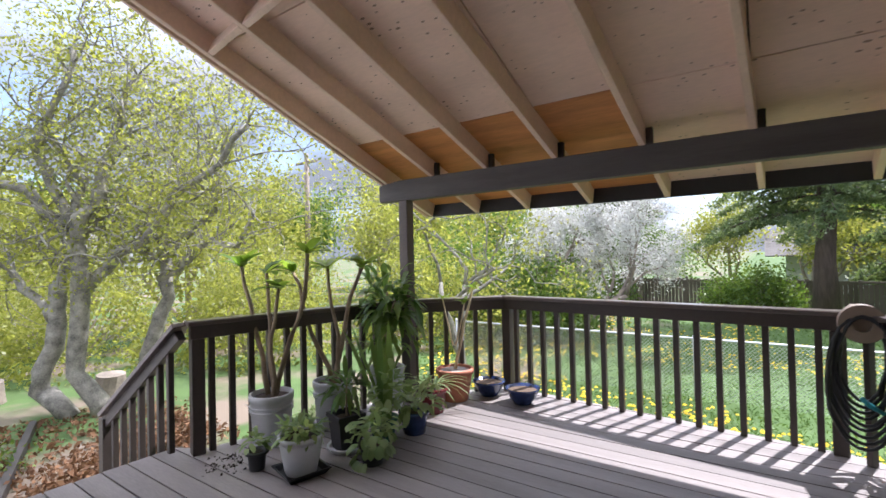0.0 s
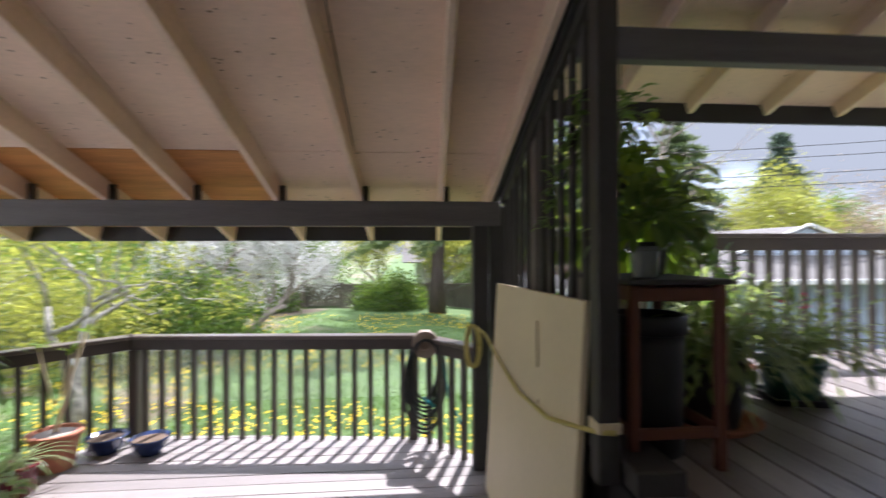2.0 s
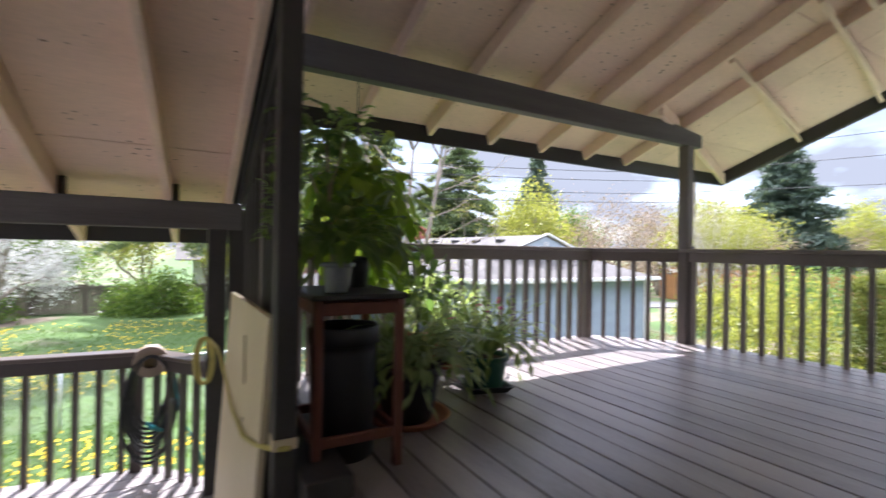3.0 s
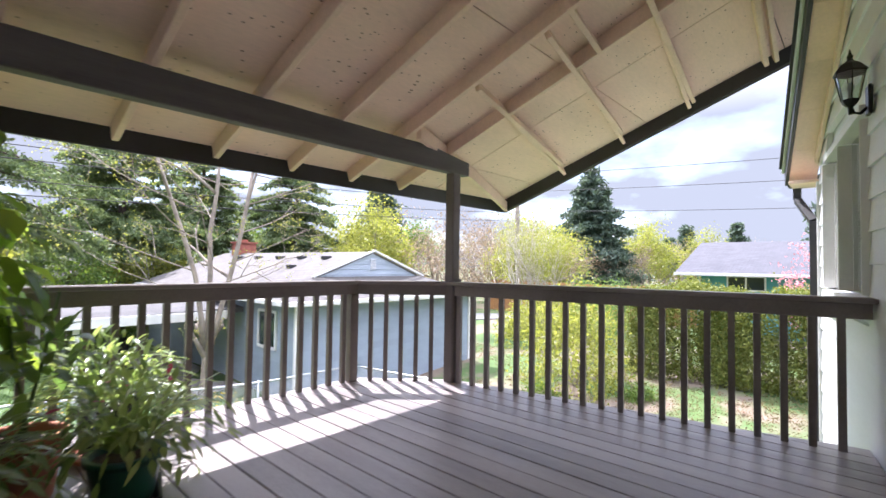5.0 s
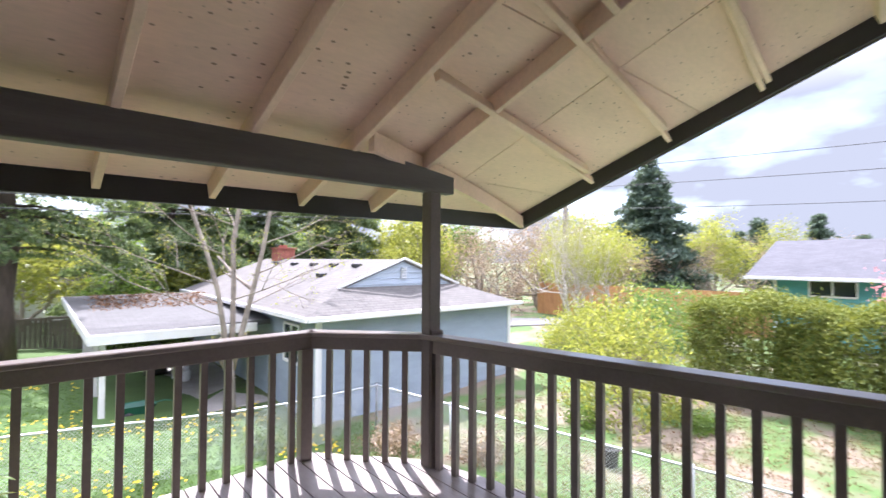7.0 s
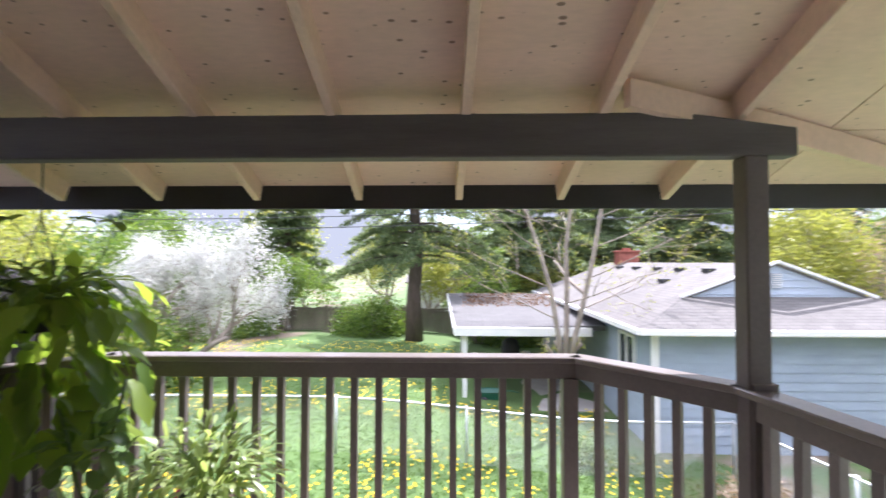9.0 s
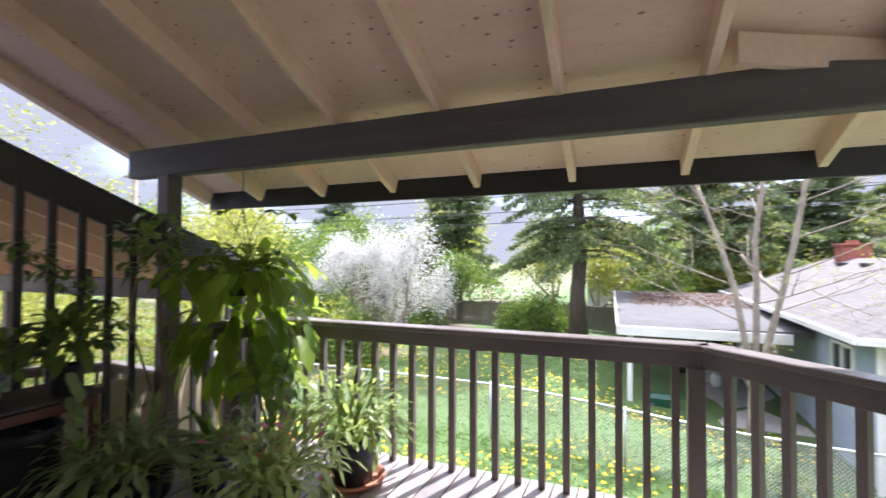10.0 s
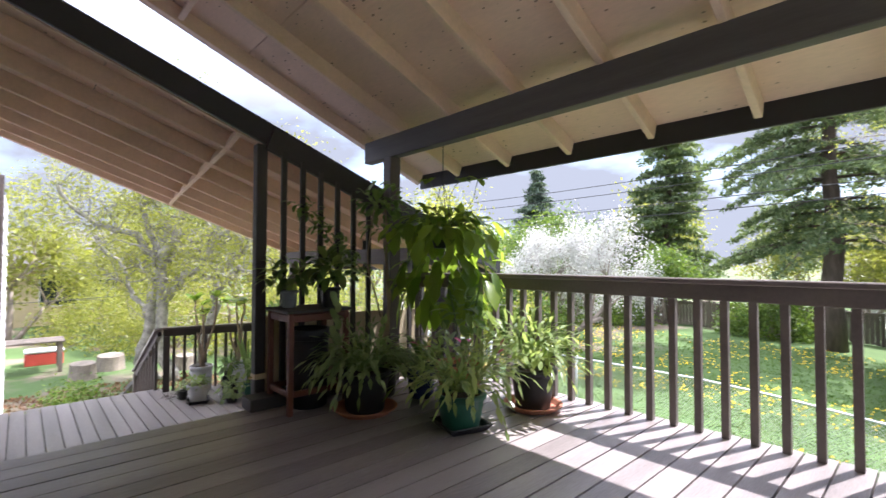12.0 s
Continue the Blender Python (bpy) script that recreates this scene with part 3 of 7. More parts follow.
def gable_overhang():
    """Sloping soffit, fascia and shingled edge along the gable wall, down to the eave corner."""
    n = 12
    for k in range(n):
        xa, xb = 3.0 + (8.98 - 3.0) * k / n, 3.0 + (8.98 - 3.0) * (k + 1) / n
        za, zb = 5.86 - 0.5 * (xa - 3.0), 5.86 - 0.5 * (xb - 3.0)
        ya, yb = wall_y(xa), wall_y(xb)
        timber("soffit_board", (xa, ya + OVER / 2, za - 0.06), (xb - 0.006, yb + OVER / 2, zb - 0.06), OVER, 0.018, M_RAFTER, house_roof, bevel=0.002)
    xa, xb = 3.0, 9.0
    za, zb = 5.86, 5.86 - 0.5 * (xb - xa)
    ya, yb = wall_y(xa) + OVER, wall_y(xb) + OVER
    timber("rake_fascia", (xa, ya + 0.015, za), (xb, yb + 0.015, zb), 0.03, 0.19, M_FASCIA, house_roof)
    timber("rake_trim", (xa, ya + 0.045, za + 0.08), (xb, yb + 0.045, zb + 0.08), 0.03, 0.05, M_GALV, house_roof)
    timber("rake_shingles", (xa, ya - 0.20, za + 0.115), (xb, yb - 0.20, zb + 0.115), 0.56, 0.03, M_SHINGLEG, house_roof)
    timber("wall_trim", (xa, wall_y(xa) + 0.045, za - 0.12), (8.58, wall_y(8.58) + 0.045, 5.86 - 0.5 * 5.58 - 0.12), 0.03, 0.09, M_RAFTER, house_roof)
    block("eave_return", (8.60, 0.20, 2.74), (9.0, 0.46, 2.77), M_RAFTER, house_roof)


gable_overhang()
block("eave_gutter", (8.95, -6, 2.76), (9.08, 0.50, 2.87), M_FASCIA, house_roof)

window = thing("window_1", "white-framed sliding window in the lap-sided house wall", "window", kind="structure")


def build_window():
    a, b, z0, z1 = WIN
    ya, yb = wall_y(a), wall_y(b)
    for za in (z0, z1):
        timber("window_frame", (a - 0.06, ya + 0.0, za), (b + 0.06, yb + 0.0, za), 0.12, 0.06, M_WHITE, window)
    for x in (a, (a + b) / 2, b):
        timber("window_frame", (x, wall_y(x) + 0.0, z0 + 0.05), (x, wall_y(x) + 0.0, z1 - 0.05), 0.06, 0.12, M_WHITE, window, up=(0, 1, 0))
    timber("window_sill", (a - 0.1, ya + 0.07, z0 - 0.06), (b + 0.1, yb + 0.07, z0 - 0.06), 0.10, 0.03, M_WHITE, window)
    for x0, x1 in ((a + 0.05, (a + b) / 2 - 0.05), ((a + b) / 2 + 0.05, b - 0.05)):
        p = timber("pane", (x0, wall_y(x0) - 0.02, (z0 + z1) / 2), (x1, wall_y(x1) - 0.02, (z0 + z1) / 2), 0.006, z1 - z0 - 0.1, M_GLASS, window, bevel=0)
        p.visible_shadow = False
    for i in range(26):
        z = z0 + 0.08 + i * (z1 - z0 - 0.16) / 25
        timber("blind_slat", (a + 0.08, ya - 0.10, z), (b - 0.08, yb - 0.10, z), 0.045, 0.004, M_WHITE, window, bevel=0)


build_window()
wing = tagged(part("house_wing", box(B(), (-7.2, -3, -1.9), (-2.98, 0.10, 2.9)), M_SIDING), "white-sided corner of the house beyond the lower deck", "wall", kind="structure")
for i in range(24):
    z = -1.9 + 0.2 * i
    raw("siding_board", [(x, y, zz) for x in (-7.2, -2.76) for y, zz in ((0.102, z), (0.13, z), (0.112, z + 0.2), (0.102, z + 0.2))], [(0, 1, 2, 3), (7, 6, 5, 4), (0, 4, 5, 1), (1, 5, 6, 2), (2, 6, 7, 3), (3, 7, 4, 0)], M_SIDING, wing)
block("corner_trim", (-2.80, 0.08, -1.85), (-2.70, 0.16, 2.9), M_POST, wing)
downspout = thing("downspout", "dark metal downspout on the house corner", "downspout")
for p, q in (((8.99, 0.42, 2.77), (8.99, 0.42, 2.62)), ((8.99, 0.42, 2.62), (8.78, 0.27, 2.36)), ((8.78, 0.27, 2.36), (8.78, 0.27, -1.7))):
    timber("pipe_section", p, q, 0.07, 0.07, M_FASCIA, downspout, up=(0, 1, 0))


# posts and beams
def beam(name, label, x0, x1, y, z, w, h, cut):
    """A beam along x; cut: (end, run, drop) takes a sloping piece off the top at that end."""
    end, run, drop = cut
    lo, hi = z - h / 2, z + h / 2
    prof = [(x0, lo), (x1, lo), (x1, hi - drop), (x1 - run, hi), (x0, hi)] if end > 0 else [(x0, lo), (x1, lo), (x1, hi), (x0 + run, hi), (x0, hi - drop)]
    n = len(prof)
    v = [(x, y - w / 2, q) for x, q in prof] + [(x, y + w / 2, q) for x, q in prof]
    f = [tuple(range(n)), tuple(reversed(range(n, 2 * n)))] + [(i, n + i, n + (i + 1) % n, (i + 1) % n) for i in range(n)]
    ob = raw(name, v, f, M_BEAM)
    bev = ob.modifiers.new("edge", 'BEVEL')
    bev.width, bev.segments = 0.006, 1
    return tagged(ob, label, "beam", kind="structure")


lower_roof = thing("lower_porch_roof", "tan-painted shed roof with exposed rafters over the lower deck", "roof", kind="structure")
upper_roof = thing("upper_porch_roof", "tan-painted shed roof with exposed rafters over the upper deck", "roof", kind="structure")
beam("beam_lower", "dark taupe porch beam under the lower rafters", -2.045, 2.015, 3.59, 1.86, 0.09, 0.19, (-1, 0.25, 0.03))
beam("beam_upper", "dark taupe porch beam under the upper rafters", 1.72, 6.165, 2.745, 2.815, 0.09, 0.195, (1, 0.50, 0.07))


def post(name, x, y, z0, z1, label, w=0.10, m=None):
    return tagged(block(name, (x - w / 2, y - w / 2, z0), (x + w / 2, y + w / 2, z1), m or M_POST, bevel=0.006), label, "post", kind="structure")


post("post_1", -1.755, 3.595, LZ, 1.766, "taupe painted wooden porch post behind potted plants")
post("post_2", 1.86, 3.595, LZ, 1.768, "dark porch post at the end of the lower beam", 0.12, M_SLAT)
post("post_3", 2.095, 2.745, U, 2.718, "taupe porch post beside the slatted screen", 0.11)
post("post_4", 5.985, 2.745, U, 2.718, "taupe porch post at the deck's angled corner", 0.10)
block("post_foot", (5.945, 2.685, U), (6.055, 2.785, U + 0.96), M_POST, bpy.data.objects["post_4"])
post("post_5", 1.98, 1.63, U, 2.665, "dark porch post at the top of the steps", 0.078, M_SLAT)

SL, SU = 0.38, 0.40


def zl(y):
    return 1.957 + SL * (3.545 - y)       # underside of the lower rafters


def zu(y):
    return 2.913 + SU * (2.70 - y)       # underside of the upper rafters


LRAF = (-1.97, -1.42, -0.87, -0.28, 0.33, 0.945, 1.555, 1.93)
URAF = (1.66, 2.25, 2.87, 3.48, 4.11, 4.72, 5.33, 5.95)


def skew(x, y):
    """The upper rafters fan out a little towards the house wall."""
    return x + 0.0125 * max(0.0, x - 1.66) * (2.70 - y)


def fan(x, y):
    """The lower rafters lean a little west towards the house."""
    return x - 0.045 * (3.55 - y) * min(1.0, max(0.0, (x + 1.97) / 0.6)) * (1.0 if x < 1.9 else 0.0)


for x in LRAF:
    timber("rafter", (fan(x, 4.31), 4.31, zl(4.31) + 0.07), (fan(x, -0.90), -0.90, zl(-0.90) + 0.07), 0.042, 0.14, M_RAFTER, lower_roof)
for x in URAF:
    yw = wall_y(x) + 0.06
    timber("rafter", (skew(x, 3.44), 3.44, zu(3.44) + 0.058), (skew(x, yw), yw, zu(yw) + 0.058), 0.042, 0.116, M_RAFTER, upper_roof)
for i, x in enumerate(LRAF[1:7]):
    block("rafter_block", (x + 0.022, 3.56, zl(3.58)), (x + 0.064, 3.60, zl(3.58) + 0.125), M_SLAT, lower_roof)


def sheet(name, x0, x1, y0, y1, zf, material, parent, t=0.018, off=0.142):
    v = [(x, y, zf(y) + off + d) for d in (0, t) for x, y in ((x0, y0), (x1, y0), (x1, y1), (x0, y1))]
    f = [(3, 2, 1, 0), (4, 5, 6, 7), (0, 1, 5, 4), (1, 2, 6, 5), (2, 3, 7, 6), (3, 0, 4, 7)]
    return raw(name, v, f, material, parent)


# sheathing, one board a sheet, with open joints
def skewed_sheet(name, x0, x1, y0, y1, material, parent, t=0.018, off=0.119):
    v = [(skew(x, y), y, zu(y) + off + d) for d in (0, t) for x, y in ((x0, y0), (x1, y0), (x1, y1), (x0, y1))]
    return raw(name, v, [(3, 2, 1, 0), (4, 5, 6, 7), (0, 1, 5, 4), (1, 2, 6, 5), (2, 3, 7, 6), (3, 0, 4, 7)], material, parent)


EAST = 7.86         # east edge of the upper roof at the beam


def sheathing():
    g = 0.004
    for y0, y1 in ((-0.90, 0.74), (0.74, 1.96), (1.96, 3.175)):
        for x0, x1 in ((-2.02, -0.28), (-0.28, 0.945), (0.945, 1.96)):
            sheet("sheathing", x0 + g, x1 - g, y0 + g, y1 - g, zl, M_PLY, lower_roof)
    sheet("sheathing", 0.33 + g, 1.96, 3.175 + g, 4.33, zl, M_PLY, lower_roof)
    for x0, x1 in ((-2.02, -1.42), (-1.42, -0.87), (-0.87, -0.28), (-0.28, 0.33)):
        tagged(sheet("fresh_sheathing", x0 + 0.002, x1 - 0.002, 3.175 + g, 4.33, zl, M_FRESH, lower_roof), "bare orange plywood patch")
    for x0, x1 in ((1.62, 2.87), (2.87, 4.11), (4.11, 5.33), (5.33, 6.55), (6.55, EAST)):
        for y0, y1 in ((wall_y(x0) + 0.06, 0.42), (0.42, 1.64), (1.64, 3.00), (3.00, 3.478)):
            skewed_sheet("sheathing", x0 + g, x1 - g, y0 + g, y1 - g, M_PLY, upper_roof)


sheathing()
sheet("roof_covering", -2.06, 1.99, -0.90, 4.36, zl, M_SHINGLEG, lower_roof, 0.02, 0.163)
skewed_sheet("roof_covering", 1.58, EAST + 0.03, -0.60, 3.53, M_SHINGLEG, upper_roof, 0.02, 0.140)
# fascia boards
timber("fascia", (-2.02, 4.345, zl(4.345) + 0.095), (1.98, 4.345, zl(4.345) + 0.095), 0.03, 0.15, M_FASCIA, lower_roof)
timber("rake_board", (-2.045, 4.33, zl(4.33) + 0.085), (-2.045, -0.90, zl(-0.90) + 0.085), 0.03, 0.16, M_RAFTER, lower_roof)
timber("rake_board", (1.985, 4.33, zl(4.33) + 0.085), (1.985, -0.90, zl(-0.90) + 0.085), 0.03, 0.16, M_FASCIA, lower_roof)
timber("fascia", (1.60, 3.495, zu(3.495) + 0.056), (EAST + 0.05, 3.495, zu(3.495) + 0.056), 0.03, 0.145, M_FASCIA, upper_roof)
timber("fascia_batten", (1.60, 3.519, zu(3.495) + 0.0), (EAST + 0.05, 3.519, zu(3.495) + 0.0), 0.016, 0.02, M_POST, upper_roof)
timber("rake_board", (skew(EAST, 3.47) + 0.02, 3.47, zu(3.47) + 0.075), (skew(EAST, 0.24) + 0.02, 0.24, zu(0.24) + 0.075), 0.03, 0.20, M_FASCIA, upper_roof)
timber("rake_cap", (skew(EAST, 3.47) + 0.05, 3.48, zu(3.48) + 0.06), (skew(EAST, 0.24) + 0.05, 0.24, zu(0.24) + 0.06), 0.024, 0.19, M_POST, upper_roof)
timber("rake_board", (1.615, 3.47, zu(3.47) + 0.085), (1.615, -0.90, zu(-0.90) + 0.085), 0.03, 0.16, M_RAFTER, upper_roof)
# outriggers carrying the rake, each with a shorter board beside it, and the corner brace
for (xa, ya), (xb, yb), (xc, yc), (xd, yd) in (
        ((5.42, 2.02), (7.55, 2.46), (6.05, 2.20), (7.80, 2.56)),
        ((5.46, 1.45), (7.62, 1.80), (6.10, 1.56), (7.86, 1.87)),
        ((5.50, 0.88), (7.85, 1.16), (6.15, 0.98), (7.90, 1.21)),
        ((5.54, 0.36), (7.95, 0.56), (6.20, 0.36), (7.95, 0.48))):
    timber("outrigger", (xa, ya, zu(ya) + 0.022), (xb, yb, zu(yb) + 0.045), 0.04, 0.075, M_RAFTER, upper_roof, up=(0, 0.4, 1))
    timber("sister_board", (xc, yc, zu(yc) + 0.09), (xd, yd, zu(yd) + 0.03), 0.036, 0.075, M_RAFTER, upper_roof, up=(0, 0.4, 1))
timber("blocking", (5.37, 1.26, zu(1.26) + 0.04), (6.02, 1.34, zu(1.34) + 0.04), 0.04, 0.08, M_RAFTER, upper_roof, up=(0, 0.4, 1))
timber("blocking", (1.64, 1.17, zu(1.17) + 0.07), (2.25, 1.17, zu(1.17) + 0.07), 0.04, 0.10, M_RAFTER, upper_roof, up=(0, 0.4, 1))


def corner_brace():
    """A bowed board from the sixth rafter to the roof's corner."""
    pts = []
    for i in range(9):
        q = i / 8
        x, y = 5.40 + 2.42 * q, 2.62 + 0.80 * q
        pts.append((x, y, zu(y) + 0.022 + 0.030 * math.sin(math.pi * q)))
    v, f = [], []
    for x, y, z in pts:
        for dx, dz in ((-0.007, -0.06), (0.007, -0.06), (0.007, 0.06), (-0.007, 0.06)):
            v.append((x + dx, y - 3 * dx, z + dz))
    for i in range(8):
        for k in range(4):
            f.append((4 * i + k, 4 * i + (k + 1) % 4, 4 * i + 4 + (k + 1) % 4, 4 * i + 4 + k))
    f += [(3, 2, 1, 0), (32, 33, 34, 35)]
    raw("corner_brace", v, f, M_RAFTER, upper_roof)


corner_brace()
# blocking on the lower roof
for a, b in zip(LRAF[:-1], LRAF[1:]):
    y = 1.88 - 0.09 * (a + 1.97)
    timber("blocking", (fan(a, y) + 0.022, y, zl(y) + 0.05), (fan(b, y) - 0.022, y - 0.05, zl(y - 0.05) + 0.05), 0.04, 0.10, M_RAFTER, lower_roof, up=(0, 0.4, 1))


# railings
def railing(label, a, b, z, gap=0.142, newels=(True, True)):
    """A run of railing: flat cap, board under it, square balusters, end posts."""
    a, b = Vector((a[0], a[1], 0)), Vector((b[0], b[1], 0))
    d = (b - a)
    L = d.length
    d.normalize()
    nrm = Vector((-d.y, d.x, 0))
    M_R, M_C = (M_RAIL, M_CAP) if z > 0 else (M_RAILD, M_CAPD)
    ob = thing("railing", label, "railing", "deck railings", at=(a.x, a.y, z))
    o = Vector((0, 0, 0))
    ab = b - a
    timber("cap", o - d * 0.02 + Vector((0, 0, 0.915)), ab + d * 0.02 + Vector((0, 0, 0.915)), 0.13, 0.034, M_C, ob, bevel=0.006)
    timber("rail_board", o + Vector((0, 0, 0.85)), ab + Vector((0, 0, 0.85)), 0.06, 0.095, M_R, ob)
    n = max(1, round(L / gap))
    me = None
    for i in range(n + 1):
        end = i in (0, n)
        if (i == 0 and not newels[0]) or (i == n and not newels[1]):
            continue
        p = ab * (i / n)
        w = 0.085 if end else 0.04
        if end:
            p = p + d * (0.045 if i == 0 else -0.045)
            timber("newel", p + Vector((0, 0, 0.0)), p + Vector((0, 0, 0.802)), w, w, M_R, ob, up=tuple(nrm))
        elif me is None:
            q = part("baluster", bar(B(), (0, 0, -0.0), (0, 0, 0.81), w, w, up=tuple(nrm)), M_R, ob)
            q.location = p
            me = q.data
        else:
            q = new("baluster", me)
            q.parent, q.location = ob, p
    return ob


LOW = [(-2.31, 1.88), (-1.88, 3.62), (-1.18, 4.40), (1.40, 4.19), (1.84, 3.63)]
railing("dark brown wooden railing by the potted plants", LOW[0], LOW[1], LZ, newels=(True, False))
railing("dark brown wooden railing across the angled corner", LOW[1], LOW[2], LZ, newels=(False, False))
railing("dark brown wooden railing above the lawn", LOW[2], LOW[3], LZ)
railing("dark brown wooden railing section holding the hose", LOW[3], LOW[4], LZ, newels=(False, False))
UP = [(2.12, 2.83), (2.62, 3.37), (5.385, 3.41), (5.965, 2.79), (6.50, -0.14)]
railing("taupe wooden railing behind the hanging plant", UP[0], UP[1], U, newels=(False, True))
railing("taupe wooden railing above the lawn", UP[1], UP[2], U, newels=(False, True))
railing("taupe wooden railing across the angled corner", UP[2], UP[3], U, newels=(False, False))
railing("taupe wooden railing running to the house wall", UP[3], UP[4], U, newels=(False, False))

# stairs to the garden with a sloping rail
stair = thing("garden_stairs", "dark brown wooden steps down to the garden", "stairs", at=(-2.56, 0, LZ))
for i in range(7):
    block("tread", (-0.28 * (i + 1), 0.55, -0.175 * (i + 1) - 0.04), (-0.28 * i - 0.01, 1.80, -0.175 * (i + 1)), M_DECK, stair)
for y in (0.56, 1.76):
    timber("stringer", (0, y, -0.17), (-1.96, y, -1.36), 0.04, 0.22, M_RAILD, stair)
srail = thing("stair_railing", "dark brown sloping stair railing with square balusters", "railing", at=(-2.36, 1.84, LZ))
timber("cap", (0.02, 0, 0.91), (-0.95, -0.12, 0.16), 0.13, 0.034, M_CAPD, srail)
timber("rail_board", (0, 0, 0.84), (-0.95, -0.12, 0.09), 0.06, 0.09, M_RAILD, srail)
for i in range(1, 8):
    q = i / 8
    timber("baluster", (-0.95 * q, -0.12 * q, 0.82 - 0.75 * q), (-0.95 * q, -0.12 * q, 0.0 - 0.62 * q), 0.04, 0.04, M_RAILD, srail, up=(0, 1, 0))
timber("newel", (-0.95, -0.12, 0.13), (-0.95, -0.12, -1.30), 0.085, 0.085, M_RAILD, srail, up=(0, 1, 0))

# slatted screen between the decks
screen = thing("slatted_screen", "dark brown vertical slat screen between the two decks", "screen")
for i in range(12):
    y = 1.785 + i * 0.151
    if abs(y - 2.745) < 0.08:
        continue
    block("slat", (2.025, y - 0.02, LZ + 0.02), (2.053, y + 0.02, zl(y) + 0.0), M_SLAT, screen, bevel=0.003)
timber("header", (2.022, 1.68, zl(1.68) + 0.045), (2.022, 3.52, zl(3.52) + 0.045), 0.04, 0.17, M_SLAT, screen)
block("end_board", (1.935, 3.555, LZ + 0.02), (2.085, 3.62, 1.92), M_SLAT, screen)

# steps from the lower to the upper deck
steps = thing("deck_steps", "dark painted wooden steps between the decks", "stairs")
for i in range(4):
    z = U - (U - LZ) / 5 * (i + 1)
    block("tread", (2.03 - 0.28 * (i + 1), -0.86, z - 0.035), (2.03 - 0.28 * i, 1.50, z), M_DECKU, steps)
    block("riser", (2.03 - 0.28 * (i + 1) + 0.02, -0.86, LZ), (2.03 - 0.28 * (i + 1) + 0.04, 1.50, z - 0.036), M_DECKU, steps, bevel=0.002)

# decks: frame first, then each plank
deck_l = thing("floor_lower_deck", "worn grey-brown painted plank deck with soil specks", "deck", kind="structure")
deck_u = thing("floor_upper_deck", "worn grey-brown painted plank deck, partly sunlit", "deck", kind="structure")
prism("deck_joists", [(-2.5, -0.92), (2.0, -0.92), (2.0, 3.55), (1.44, 4.18), (-1.18, 4.38), (-1.9, 3.62), (-2.3, 1.95), (-2.5, 1.9)], LZ - 0.24, LZ - 0.045, M_SLAT, deck_l)
prism("deck_joists", [(2.08, -0.90), (6.56, -0.12), (6.05, 2.72), (5.42, 3.44), (2.60, 3.42), (2.08, 2.84)], U - 0.24, U - 0.045, M_SLAT, deck_u)
for x, y, z in ((-2.1, 2.1, LZ - 0.24), (-1.1, 4.2, LZ - 0.24), (1.3, 4.0, LZ - 0.24), (2.7, 3.3, U - 0.24), (5.3, 3.25, U - 0.24), (5.9, 2.6, U - 0.24), (6.4, 0.3, U - 0.24)):
    block("deck_leg", (x - 0.05, y - 0.05, ground_z(x, y) - 0.1), (x + 0.05, y + 0.05, z), M_SLAT, deck_l if z < 0 else deck_u)
block("skirt", (2.055, -0.90, LZ), (2.078, 2.8, U - 0.04), M_SLAT, deck_u)


def plank_mesh(name, poly, z, material, parent):
    prism(name, poly, z - 0.036, z + random.uniform(-0.0015, 0.0015), material, parent)


def build_planks():
    w, g = 0.136, 0.010
    y = -0.90
    while y < 4.42:
        y1 = min(y + w, 4.46)
        (a0, b0), (a1, b1) = clip_x(y), clip_x(y1)
        plank_mesh("plank", [(a0, y), (b0, y), (b1, y1), (a1, y1)], LZ, M_DECK, deck_l)
        y += w + g
    x = 2.095
    while x < 6.55:
        x1 = x + w
        plank_mesh("plank", [(x, wall_y(x) + 0.035), (x1, wall_y(x1) + 0.035), (x1, max(clip_y(x1), wall_y(x1) + 0.1)), (x, clip_y(x))], U, M_DECKU, deck_u)
        x += w + g


block("curb", (2.03, 1.50, U + 0.002), (2.20, 2.62, U + 0.085), M_SLAT, deck_u, label="dark timber curb under the screen")


# ---- neighbours, fences, trees ----
def uv_slope(name, pts, material, parent, t=0.06):
    """Roof plane with shingle courses along its first edge."""
    pts = [Vector(p) for p in pts]
    n = (pts[1] - pts[0]).cross(pts[2] - pts[0]).normalized()
    if n.z < 0:
        n = -n
    k = len(pts)
    v = pts + [p - n * t for p in pts]
    f = [tuple(range(k)), tuple(reversed(range(k, 2 * k)))] + [(i, k + i, k + (i + 1) % k, (i + 1) % k) for i in range(k)]
    ob = raw(name, v, f, material, parent)
    u = (pts[1] - pts[0]).normalized()
    w = n.cross(u)
    uv = ob.data.uv_layers.new(name="courses")
    for lp in ob.data.loops:
        p = Vector(ob.data.vertices[lp.vertex_index].co)
        uv.data[lp.index].uv = (p.dot(u), p.dot(w))
    return ob


